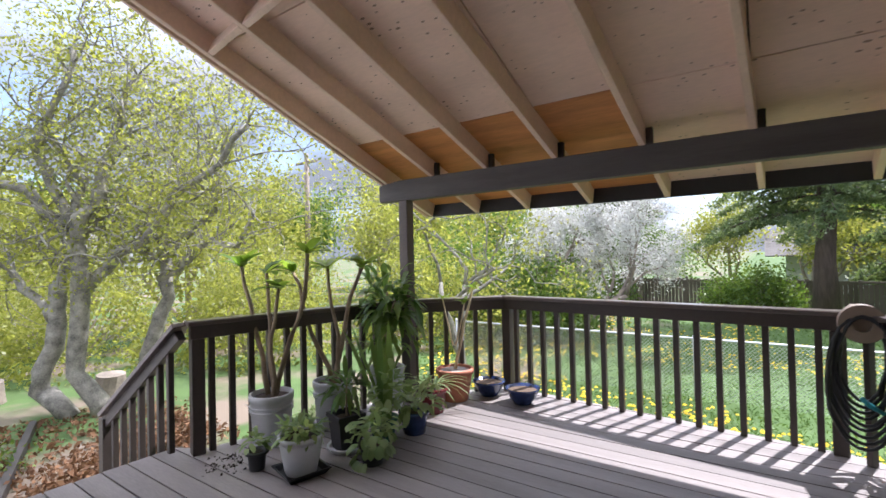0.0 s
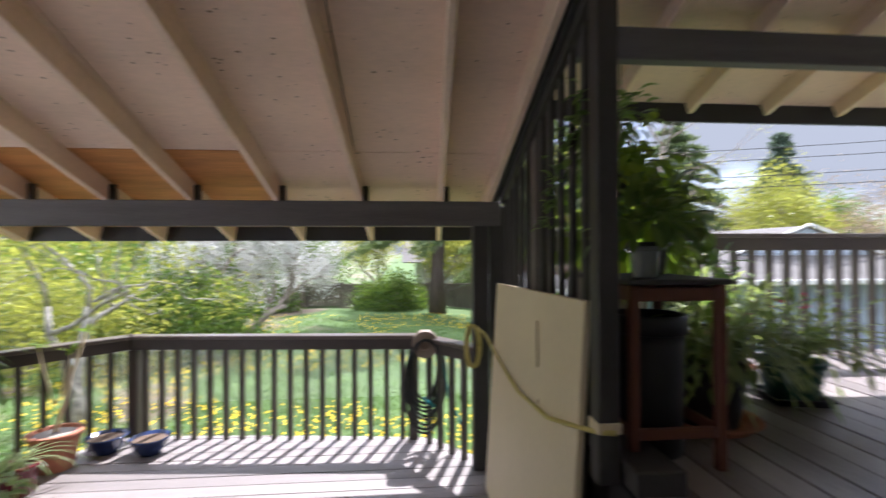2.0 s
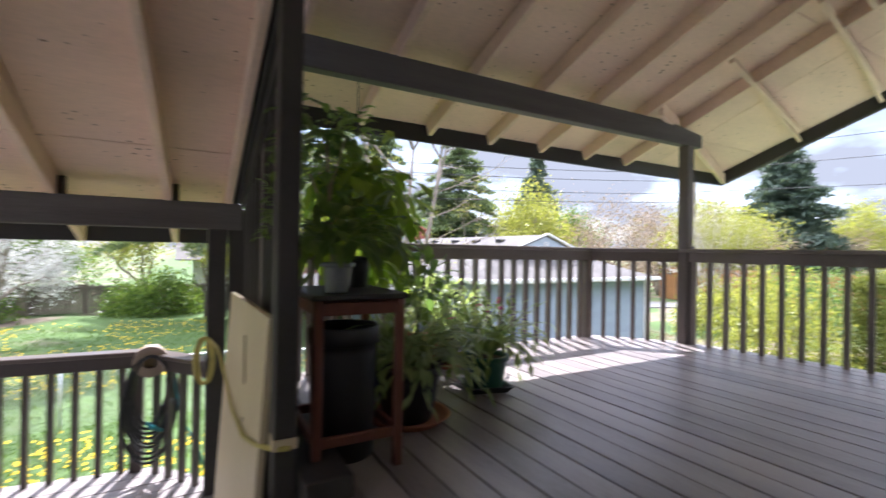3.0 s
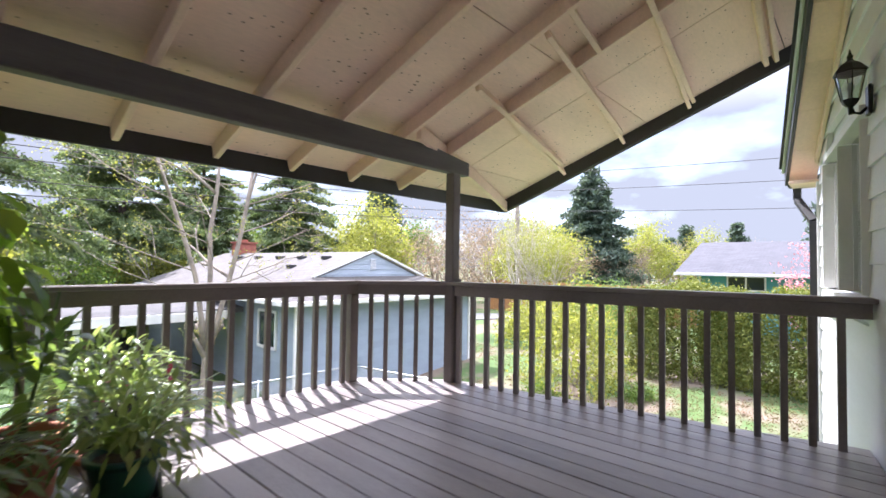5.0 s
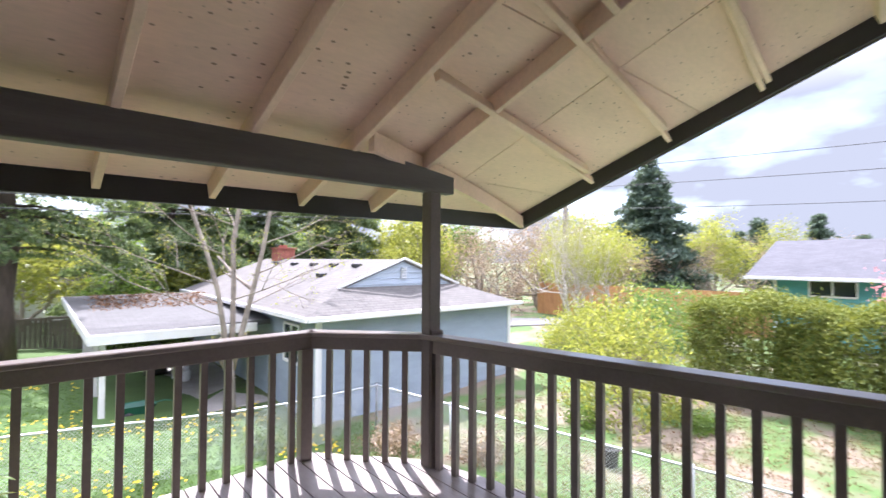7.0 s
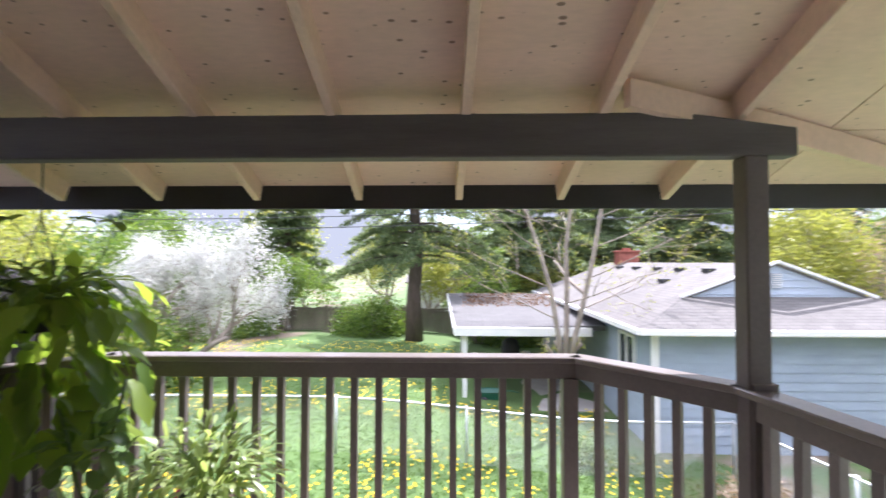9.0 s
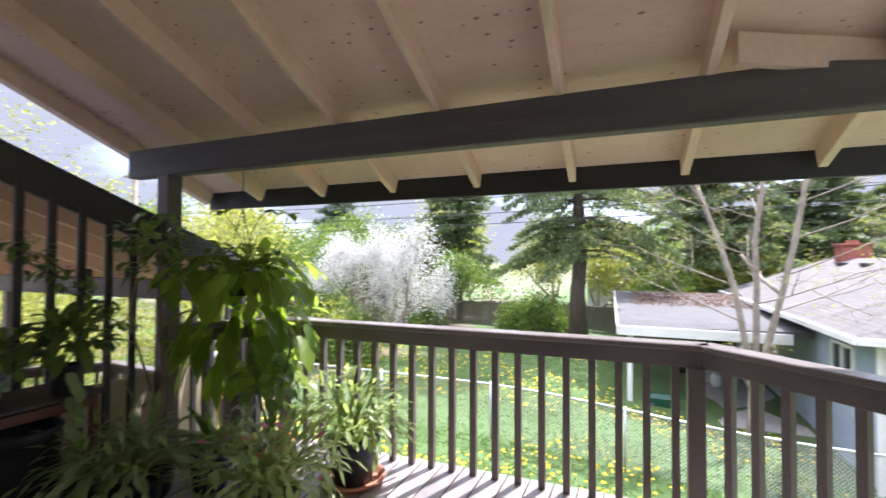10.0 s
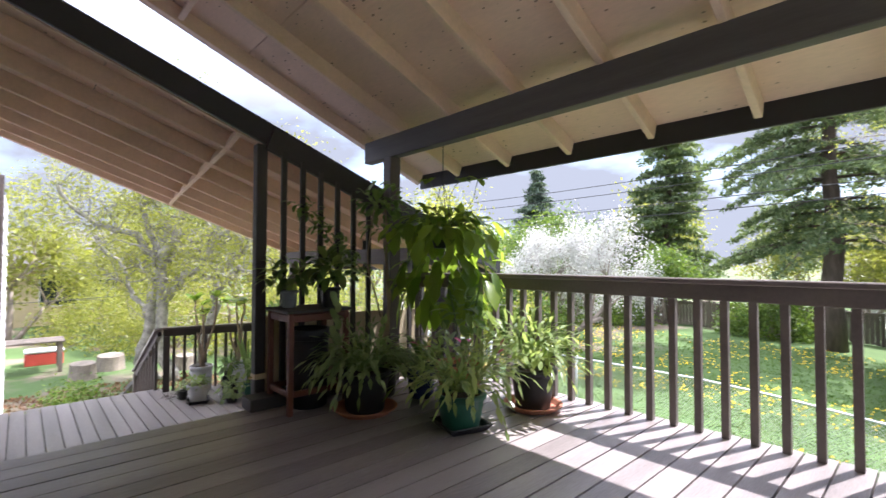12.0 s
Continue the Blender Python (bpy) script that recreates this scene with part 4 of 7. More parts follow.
def lap_wall(parent, a, b, z0, z1, material, thick=0.12, lap=0.19):
    """A lap-sided wall from a to b in plan, with each board a piece."""
    a, b = Vector((a[0], a[1], 0)), Vector((b[0], b[1], 0))
    d = (b - a).normalized()
    n = Vector((d.y, -d.x, 0))
    core = [a, b, b - n * thick, a - n * thick]
    prism("wall_core", [(p.x, p.y) for p in core], z0, z1, material, parent)
    z = z0
    while z < z1 - 0.02:
        h = min(lap, z1 - z)
        v = []
        for p in (a, b):
            for q, zz in ((n * 0.002, z), (n * 0.026, z), (n * 0.008, z + h), (n * 0.002, z + h)):
                w = p + q
                v.append((w.x, w.y, zz))
        raw("siding_board", v, [(0, 1, 2, 3), (7, 6, 5, 4), (0, 4, 5, 1), (1, 5, 6, 2), (2, 6, 7, 3), (3, 7, 4, 0)], material, parent)
        z += lap


def simple_window(parent, a, b, z0, z1, out):
    """A framed window laid on a wall; out: the wall's outward direction."""
    a, b, n = Vector((*a, 0)), Vector((*b, 0)), Vector((*out, 0))
    w = new("window")
    w.parent = parent
    mid = (z0 + z1) / 2
    o = n * 0.05
    d = (b - a).normalized()
    z = Vector((0, 0, 1))
    for zz in (z0, z1):
        timber("frame", a + o + z * zz, b + o + z * zz, 0.07, 0.07, M_WHITE, w)
    for p in (a, (a + b) / 2, b):
        timber("frame", p + o + z * z0, p + o + z * z1, 0.06, 0.07, M_WHITE, w, up=tuple(n))
    timber("pane", a + n * 0.035 + z * mid, b + n * 0.035 + z * mid, 0.01, z1 - z0, M_DARKGLASS, w, bevel=0)
    return w


M_DARKGLASS = mat("dark_pane", (0.03, 0.04, 0.045), 0.04, 0.2, 1, 5, 0.0)

G = -1.78
E0, RZ, GX = 0.84, 2.24, 12.2      # eave, ridge and ridge line of the blue house
blue = thing("blue_house", "pale blue lap-sided bungalow with light grey shingle roof", "house")
lap_wall(blue, (8.9, 10.6), (15.8, 10.6), G, E0, M_BLUE)
lap_wall(blue, (8.9, 23.0), (8.9, 10.6), G, E0, M_BLUE)
lap_wall(blue, (15.8, 10.6), (15.8, 23.0), G, E0, M_BLUE)
lap_wall(blue, (15.8, 23.0), (8.9, 23.0), G, E0, M_BLUE)
for x, y in ((8.9, 10.6), (15.8, 10.6)):
    block("corner_board", (x - 0.06, y - 0.06, G), (x + 0.06, y + 0.06, E0 - 0.1), M_WHITE, blue)
XW, XE = 8.45, 15.95
uv_slope("roof_west", [(XW, 23.4, E0), (XW, 10.2, E0), (10.05, 11.7, 1.437), (GX, 11.7, RZ), (GX, 23.4, RZ)], M_SHINGLE, blue)
uv_slope("roof_east", [(XE, 10.2, E0), (XE, 23.4, E0), (GX, 23.4, RZ), (GX, 11.7, RZ), (14.35, 11.7, 1.437)], M_SHINGLE, blue)
uv_slope("roof_front", [(XW, 10.2, E0), (XE, 10.2, E0), (14.35, 11.78, 1.46), (10.05, 11.78, 1.46)], M_SHINGLE, blue)
raw("gablet", [(10.1, 11.72, 1.40), (14.3, 11.72, 1.40), (GX, 11.72, RZ - 0.04), (10.1, 11.82, 1.40), (14.3, 11.82, 1.40), (GX, 11.82, RZ - 0.04)], [(0, 1, 2), (5, 4, 3), (0, 3, 4, 1), (1, 4, 5, 2), (2, 5, 3, 0)], M_GABLET, blue)
for k in range(4):
    z = 1.50 + 0.17 * k
    w = (RZ - 0.06 - z) / 0.373
    timber("gablet_board", (GX - w, 11.712, z), (GX + w, 11.712, z), 0.02, 0.018, M_GABLET, blue)
for x in (9.95, 14.45):
    timber("gablet_trim", (x, 11.62, 1.44), (GX, 11.62, RZ + 0.03), 0.07, 0.06, M_WHITE, blue)
for i in range(7):
    block("gable_vent_slat", (GX - 0.11, 11.66, 1.66 + i * 0.05), (GX + 0.11, 11.70, 1.685 + i * 0.05), M_WHITE, blue)
timber("gutter", (XW - 0.05, 10.16, E0 - 0.02), (XE + 0.05, 10.16, E0 - 0.02), 0.11, 0.11, M_WHITE, blue)
timber("gutter", (XW - 0.05, 23.3, E0 - 0.02), (XW - 0.05, 10.16, E0 - 0.02), 0.11, 0.11, M_WHITE, blue)
timber("soffit", (8.65, 10.4, E0 - 0.09), (15.8, 10.4, E0 - 0.09), 0.45, 0.02, M_WHITE, blue)
timber("downspout", (8.80, 10.48, E0 - 0.1), (8.80, 10.48, G), 0.07, 0.07, M_WHITE, blue, up=(0, 1, 0))
for x, y in ((11.55, 13.4), (11.55, 15.0), (11.55, 16.6), (11.55, 18.4), (11.55, 20.2), (10.7, 14.2)):
    z = E0 + (x - XW) * (RZ - E0) / (GX - XW)
    block("roof_vent", (x - 0.12, y - 0.15, z - 0.02), (x + 0.12, y + 0.15, z + 0.09), M_FASCIA, blue)
chimney = new("chimney")
chimney.parent = blue
block("stack", (11.9, 21.2, 1.2), (12.75, 21.9, 2.70), M_BRICK, chimney)
block("chimney_cap", (11.84, 21.14, 2.70), (12.81, 21.96, 2.77), M_BRICK, chimney)
block("flue", (12.15, 21.4, 2.77), (12.45, 21.7, 2.88), M_BRICK, chimney)
simple_window(blue, (8.9, 12.6), (8.9, 11.6), -0.5, 0.5, (-1, 0))

carport = thing("carport", "flat grey carport roof on white posts with needle litter", "carport")
uv_slope("roof_deck", [(4.65, 13.5, 0.43), (8.8, 13.5, 0.50), (9.4, 20.5, 0.90), (4.3, 20.5, 0.90)], M_FLATROOF, carport, 0.14)
block("fascia", (4.62, 13.44, 0.20), (8.4, 13.495, 0.44), M_WHITE, carport)
timber("fascia", (4.62, 13.45, 0.33), (4.27, 20.5, 0.80), 0.05, 0.22, M_WHITE, carport)
for y in (13.7, 15.8, 18.0, 20.2):
    block("carport_post", (4.85, y - 0.06, G), (4.97, y + 0.06, 0.26), M_WHITE, carport)
block("slab_floor", (4.6, 13.2, G - 0.1), (8.75, 20.8, G + 0.03), M_CEMENT, carport)


def needle_litter():
    rng = np.random.default_rng(31)
    p = rng.uniform((5.0, 17.0, 0.0), (8.6, 20.3, 0.01), (500, 3))
    p[:, 2] += 0.455 + (p[:, 1] - 13.5) * 0.0686
    v, f = leaf_cloud(rng, p, 0.10, 4, (0.12, 0.12, 0.01), 0.25)
    tagged(quads("needle_litter", v, f, L_LITTER, kind="stuff"), "brown needle litter on the carport roof", "leaf litter")


needle_litter()


def carport_things():
    """Stored buckets, a gas cylinder, a covered grill and a green cart on the slab."""
    z = G + 0.03

    def pail(parent, at, lid):
        v, f = lathe([(0.125, 0), (0.13, 0.01), (0.15, 0.31), (0.158, 0.315), (0.158, 0.345), (0.15, 0.35), (0.145, 0.345), (0.02, 0.34)], 18, at)
        p = raw("pail", v, f, M_BUCKET, parent, smooth=True)
        if lid:
            v, f = lathe([(0.162, 0.345), (0.165, 0.35), (0.165, 0.368), (0.155, 0.374), (0.02, 0.372)], 18, at)
            raw("lid", v, f, M_WHITE, p)
    ob = thing("bucket_stack", "two white plastic buckets stacked on the carport slab", "bucket", at=(7.2, 17.6, z))
    pail(ob, (0, 0, 0), False)
    pail(ob, (0.0, 0.0, 0.36), True)
    ob = thing("bucket", "single white plastic bucket at the carport edge", "bucket", at=(5.4, 19.0, z))
    pail(ob, (0, 0, 0), True)
    ob = thing("gas_cylinder", "white steel gas cylinder on the carport slab", "gas cylinder", at=(7.35, 17.0, z))
    v, f = lathe([(0.10, 0), (0.10, 0.03), (0.14, 0.06), (0.155, 0.12), (0.155, 0.28), (0.13, 0.35), (0.05, 0.38)], 20)
    raw("tank", v, f, M_WHITE, ob, smooth=True)
    v, f = lathe([(0.09, 0.36), (0.10, 0.38), (0.10, 0.46), (0.09, 0.46), (0.085, 0.38)], 16)
    raw("collar", v, f, M_BUCKET, ob)
    v, f = lathe([(0.02, 0.38), (0.025, 0.42), (0.035, 0.43), (0.035, 0.45), (0.01, 0.46)], 10)
    raw("valve", v, f, M_GALV, ob)
    ob = thing("covered_grill", "grill under a dark fitted cover in the carport", "grill", at=(6.75, 18.5, z))
    v, f = [], []
    for q, (w, d) in ((0.06, (0.36, 0.28)), (0.5, (0.34, 0.27)), (0.82, (0.33, 0.26)), (0.98, (0.27, 0.20)), (1.05, (0.15, 0.10))):
        for k in range(16):
            a = 2 * math.pi * k / 16
            c, t = math.cos(a), math.sin(a)
            fold = 1 + 0.04 * math.sin(5 * a) * (1.1 - q)
            v.append((w * fold * math.copysign(abs(c) ** 0.5, c), d * fold * math.copysign(abs(t) ** 0.5, t), q))
    for r in range(4):
        for k in range(16):
            f.append((r * 16 + k, r * 16 + (k + 1) % 16, (r + 1) * 16 + (k + 1) % 16, (r + 1) * 16 + k))
    f += [tuple(reversed(range(16))), tuple(range(64, 80))]
    raw("cover", v, f, M_FASCIA, ob, smooth=True)
    for x in (-0.26, 0.26):
        block("leg", (x - 0.02, -0.02, 0), (x + 0.02, 0.02, 0.10), M_BLACKMETAL, ob)
    ob = thing("garden_cart", "green plastic garden cart lying by the carport", "cart", at=(5.65, 13.9, G))
    v, f = [], []
    for q, w, d in ((0.10, 0.22, 0.15), (0.34, 0.36, 0.26), (0.37, 0.38, 0.28)):
        v += [(-w, -d, q), (w, -d, q), (w, d, q), (-w, d, q)]
    v += [(-0.34, -0.24, 0.35), (0.34, -0.24, 0.35), (0.34, 0.24, 0.35), (-0.34, 0.24, 0.35), (-0.20, -0.13, 0.13), (0.20, -0.13, 0.13), (0.20, 0.13, 0.13), (-0.20, 0.13, 0.13)]
    for a in (0, 4, 8, 12):
        for k in range(4):
            f.append((a + k, a + (k + 1) % 4, a + 4 + (k + 1) % 4, a + 4 + k))
    f += [(3, 2, 1, 0), (16, 17, 18, 19)]
    raw("tub", v, f, M_GREENPOT, ob)
    for y in (-0.22, 0.22):
        v, f = lathe([(0.03, -0.02), (0.11, -0.022), (0.12, 0.0), (0.11, 0.022), (0.03, 0.02)], 16)
        w = raw("wheel", v, f, M_BLACKPOT, ob, smooth=True)
        w.matrix_basis = pose(-0.2, y, 0.12, 90, 0, 0)
    v, f = [], []
    tube(v, f, [(0.34, 0, 0.34), (0.60, 0, 0.36), (0.80, 0, 0.30)], [0.014] * 3, 8)
    raw("handle", v, f, M_GREENPOT, ob, smooth=True)
    ob = thing("nursery_pot", "black plastic nursery pot standing on bare yard soil", "plant pot", at=(12.3, 4.9, ground_z(12.3, 4.9)))
    v, f = lathe([(0.13, 0), (0.14, 0.01), (0.17, 0.30), (0.185, 0.30), (0.185, 0.34), (0.165, 0.34), (0.14, 0.1)], 20)
    raw("pot_body", v, f, M_BLACKPOT, ob, smooth=True)


carport_things()

teal = thing("teal_house", "teal lap-sided house with grey shingle roof behind the hedge", "house")
lap_wall(teal, (26, 5.5), (26, -9), -1.0, 1.66, M_TEAL, lap=0.25)
lap_wall(teal, (34, 5.5), (26, 5.5), -1.0, 1.66, M_TEAL, lap=0.25)
lap_wall(teal, (34, -9), (34, 5.5), -1.0, 1.66, M_TEAL, lap=0.25)
lap_wall(teal, (26, -9), (34, -9), -1.0, 1.66, M_TEAL, lap=0.25)
uv_slope("roof_west", [(25.3, 6.3, 1.64), (25.3, -9.8, 1.64), (30, -9.8, 3.22), (30, 6.3, 3.22)], M_SHINGLEG, teal)
uv_slope("roof_east", [(34.7, -9.8, 1.64), (34.7, 6.3, 1.64), (30, 6.3, 3.22), (30, -9.8, 3.22)], M_SHINGLEG, teal)
raw("gable", [(26, 5.45, 1.66), (34, 5.45, 1.66), (30, 5.45, 3.1), (26, 5.35, 1.66), (34, 5.35, 1.66), (30, 5.35, 3.1)], [(0, 1, 2), (5, 4, 3), (0, 3, 4, 1), (1, 4, 5, 2), (2, 5, 3, 0)], M_TEAL, teal)
timber("gutter", (25.25, 6.3, 1.60), (25.25, -9.8, 1.60), 0.12, 0.12, M_WHITE, teal)
timber("downspout", (25.9, 5.4, 1.56), (25.9, 5.4, -1.0), 0.09, 0.09, M_WHITE, teal, up=(0, 1, 0))
simple_window(teal, (26, 4.33), (26, 2.96), 0.93, 1.53, (-1, 0))
simple_window(teal, (26, 0.6), (26, -0.8), 0.93, 1.53, (-1, 0))

far_house = thing("far_house", "low brown-roofed house beyond the trees", "house")
lap_wall(far_house, (2, 34), (16, 34), -1.5, 0.9, M_WHITE, lap=0.5)
uv_slope("roof_front", [(1, 33, 0.8), (17, 33, 0.8), (17, 38, 2.4), (1, 38, 2.4)], M_SHINGLE, far_house)
block("chimney", (6.2, 36, 1.6), (7.2, 37, 3.2), M_BRICK, far_house)
west_house = thing("west_house", "pale house with dark windows beyond the garden", "house")
lap_wall(west_house, (-24, -6), (-24, 8), -1.4, 1.6, M_PANEL, lap=0.4)
uv_slope("roof_east", [(-23, -7, 1.6), (-23, 9, 1.6), (-28, 9, 3.6), (-28, -7, 3.6)], M_SHINGLE, west_house)
simple_window(west_house, (-24, 1.0), (-24, 4.0), -0.4, 1.1, (1, 0))

# fences
wood = thing("wooden_fence", "weathered grey board fence along the back of the lawn", "fence")


def board_fence():
    v, f = [], []
    rng = np.random.default_rng(5)
    x = -16.0
    while x < 8:
        z, h = ground_z(x, 24.2), 1.18 + rng.uniform(-0.04, 0.04)
        k = len(v)
        for dx in (0.0, 0.135):
            for dy in (0, 0.02):
                for zz in (z, z + h):
                    v.append((x + dx, 24.2 + dy, zz))
        f += [(k, k + 4, k + 5, k + 1), (k + 6, k + 2, k + 3, k + 7), (k + 1, k + 5, k + 7, k + 3), (k + 2, k, k + 1, k + 3), (k + 4, k + 6, k + 7, k + 5)]
        x += 0.15
    tagged(raw("board_run", v, f, M_FENCEWOOD, wood), kind="stuff")
    for x in range(-16, 9, 2):
        z = ground_z(x, 24.2)
        block("fence_post", (x - 0.05, 24.08, z - 0.1), (x + 0.05, 24.18, z + 1.30), M_FENCEWOOD, wood)
    timber("top_rail", (-16, 24.12, ground_z(0, 24) + 1.1), (8, 24.12, ground_z(0, 24) + 1.1), 0.05, 0.09, M_FENCEWOOD, wood)


board_fence()
cedar = thing("cedar_fence", "new orange cedar fence beyond the hedge", "fence")
for i in range(40):
    y = 5.6 + i * 0.31
    block("board", (27.0, y, ground_z(27, y)), (27.04, y + 0.29, ground_z(27, y) + 1.9), M_NEWFENCE, cedar, bevel=0)


def chain_fence(label, a, b, h=1.05, step=2.4):
    """Posts, top rail and woven wire between a and b."""
    a, b = Vector((*a, 0)), Vector((*b, 0))
    d = b - a
    L = d.length
    d.normalize()
    ob = thing("chain_link_fence", label, "fence", "chain link fences")

    def at(s, z):
        p = a + d * s
        return Vector((p.x, p.y, ground_z(p.x, p.y) + z))
    n = round(L / step)
    for i in range(n + 1):
        s = L * i / n
        v, f = [], []
        tube(v, f, [at(s, -0.1), at(s, h + 0.05)], [0.024, 0.024], 8)
        raw("fence_post", v, f, M_GALV, ob, smooth=True)
    v, f = [], []
    m = max(4, int(L))
    tube(v, f, [at(L * i / m, h) for i in range(m + 1)], [0.021] * (m + 1), 8)
    raw("top_rail", v, f, M_GALV, ob, smooth=True)
    v, f = [], []
    s = -h
    while s < L:
        for lo, hi in ((s, s + h), (s + h, s)):
            p, q = (lo, 0.02), (hi, h)
            if lo < 0 or hi < 0:
                k = -min(lo, hi)
                p, q = ((0, 0.02 + k), (hi, h)) if lo < 0 else ((lo, 0.02), (0, h - k))
            if lo > L or hi > L:
                continue
            tube(v, f, [at(*p), at(*q)], [0.0034, 0.0034], 3)
        s += 0.065
    raw("wire_mesh", v, f, M_GALV, ob)
    return ob


chain_fence("galvanised chain link fence crossing the lawn", (-5.0, 9.3), (9.8, 9.4))
chain_fence("galvanised chain link fence beside the neighbour's lane", (9.8, 9.4), (11.7, -1.5))

# grass and dandelions
def lawn():
    rng = np.random.default_rng(9)
    n = 60000
    y = 3.8 + 17 * rng.random(n) ** 1.6
    x = rng.uniform(-6, 9, n) * (0.7 + 0.04 * y)
    keep = ~((x > 4.6) & (y > 13)) & ~((x > 8.3) & (y > 10))
    x, y = x[keep], y[keep]
    z = np.array([ground_z(i, j) for i, j in zip(x, y)]) + 0.03
    q, f = leaf_cloud(rng, np.stack([x, y, z], 1), 0.085, 2, (0.05, 0.05, 0.015), 0.16)
    tagged(quads("lawn_grass", q, f, L_GRASS, kind="stuff"), "long green lawn grass in sun", "grass")
    k = 26000
    x, y = rng.uniform(8.6, 22, k), rng.uniform(-3, 13.5, k)
    keep = ~((x < 15.8) & (y > 9.4)) & (np.array([noise.noise(Vector((i * 0.45, j * 0.45, 8))) for i, j in zip(x, y)]) > -0.1) & ~((y > 10.9) & (x > 17.8))
    x, y = x[keep], y[keep]
    z = np.array([ground_z(i, j) for i, j in zip(x, y)]) + 0.025
    q, f = leaf_cloud(rng, np.stack([x, y, z], 1), 0.085, 3, (0.06, 0.06, 0.012), 0.16)
    tagged(quads("yard_grass", q, f, L_DRYGRASS, kind="stuff"), "patchy grass in the neighbour's yard", "grass")
    m = 6000
    y = 5.5 + 15 * rng.random(m) ** 1.4
    x = rng.uniform(-6, 9, m) * (0.6 + 0.04 * y)
    clump = np.array([noise.noise(Vector((i * 0.35, j * 0.35, 3))) for i, j in zip(x, y)]) > -0.12
    keep = clump & ~((x > 4.6) & (y > 13)) & ~((x > 8.3) & (y > 10))
    x, y = x[keep], y[keep]
    v, ff = [], []
    for i, j in zip(x, y):
        z = ground_z(i, j) + rng.uniform(0.08, 0.16)
        r = rng.uniform(0.018, 0.032)
        k = len(v)
        v += [(i - r, j - r, z), (i + r, j - r, z), (i + r, j + r, z), (i - r, j + r, z), (i, j, z + r)]
        ff += [(k, k + 1, k + 4), (k + 1, k + 2, k + 4), (k + 2, k + 3, k + 4), (k + 3, k, k + 4), (k + 3, k + 2, k + 1, k)]
    tagged(raw("dandelions", v, ff, L_DANDELION), "yellow dandelions scattered over the lawn", "flowers", kind="stuff")


lawn()

# trees
def stand(x, y):
    return (x, y, ground_z(x, y) - 0.05)


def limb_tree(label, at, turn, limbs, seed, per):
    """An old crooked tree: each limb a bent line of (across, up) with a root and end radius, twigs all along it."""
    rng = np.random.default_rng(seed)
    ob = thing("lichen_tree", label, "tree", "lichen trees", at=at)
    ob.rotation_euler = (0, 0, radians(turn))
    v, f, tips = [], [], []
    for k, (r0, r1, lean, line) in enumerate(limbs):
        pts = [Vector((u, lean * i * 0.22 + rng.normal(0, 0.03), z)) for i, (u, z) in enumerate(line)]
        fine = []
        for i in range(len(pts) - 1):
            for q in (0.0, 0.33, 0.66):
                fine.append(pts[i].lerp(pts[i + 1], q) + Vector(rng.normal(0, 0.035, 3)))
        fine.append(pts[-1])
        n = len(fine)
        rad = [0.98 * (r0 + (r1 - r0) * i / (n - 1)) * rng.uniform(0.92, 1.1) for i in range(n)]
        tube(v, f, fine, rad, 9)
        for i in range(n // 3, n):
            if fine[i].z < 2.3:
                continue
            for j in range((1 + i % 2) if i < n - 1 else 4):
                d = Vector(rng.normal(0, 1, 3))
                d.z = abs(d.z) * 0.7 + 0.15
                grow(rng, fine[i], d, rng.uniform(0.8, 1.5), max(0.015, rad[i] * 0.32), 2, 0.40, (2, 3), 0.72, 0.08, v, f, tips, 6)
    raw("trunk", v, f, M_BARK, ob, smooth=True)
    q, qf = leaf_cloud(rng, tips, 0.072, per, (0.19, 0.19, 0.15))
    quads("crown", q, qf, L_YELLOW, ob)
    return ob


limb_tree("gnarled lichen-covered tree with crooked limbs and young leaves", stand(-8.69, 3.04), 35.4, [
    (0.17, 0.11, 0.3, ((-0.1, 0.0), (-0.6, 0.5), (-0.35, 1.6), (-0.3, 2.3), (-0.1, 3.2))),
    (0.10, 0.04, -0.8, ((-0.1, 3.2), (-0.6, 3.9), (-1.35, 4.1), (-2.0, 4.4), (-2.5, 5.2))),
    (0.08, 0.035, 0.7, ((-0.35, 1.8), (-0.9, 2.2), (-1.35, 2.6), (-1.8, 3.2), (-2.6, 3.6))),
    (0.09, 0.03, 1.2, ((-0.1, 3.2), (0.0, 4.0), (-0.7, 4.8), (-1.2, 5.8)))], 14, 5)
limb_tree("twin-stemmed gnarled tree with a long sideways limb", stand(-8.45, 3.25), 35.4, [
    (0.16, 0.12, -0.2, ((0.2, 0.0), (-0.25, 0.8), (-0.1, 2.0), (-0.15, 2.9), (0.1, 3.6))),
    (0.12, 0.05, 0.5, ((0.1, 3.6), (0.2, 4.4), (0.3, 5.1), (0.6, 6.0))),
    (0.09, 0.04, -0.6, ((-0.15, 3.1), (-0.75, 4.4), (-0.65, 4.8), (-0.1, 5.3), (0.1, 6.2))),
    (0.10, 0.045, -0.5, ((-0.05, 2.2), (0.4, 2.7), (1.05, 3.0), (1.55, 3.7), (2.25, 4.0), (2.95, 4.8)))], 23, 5)
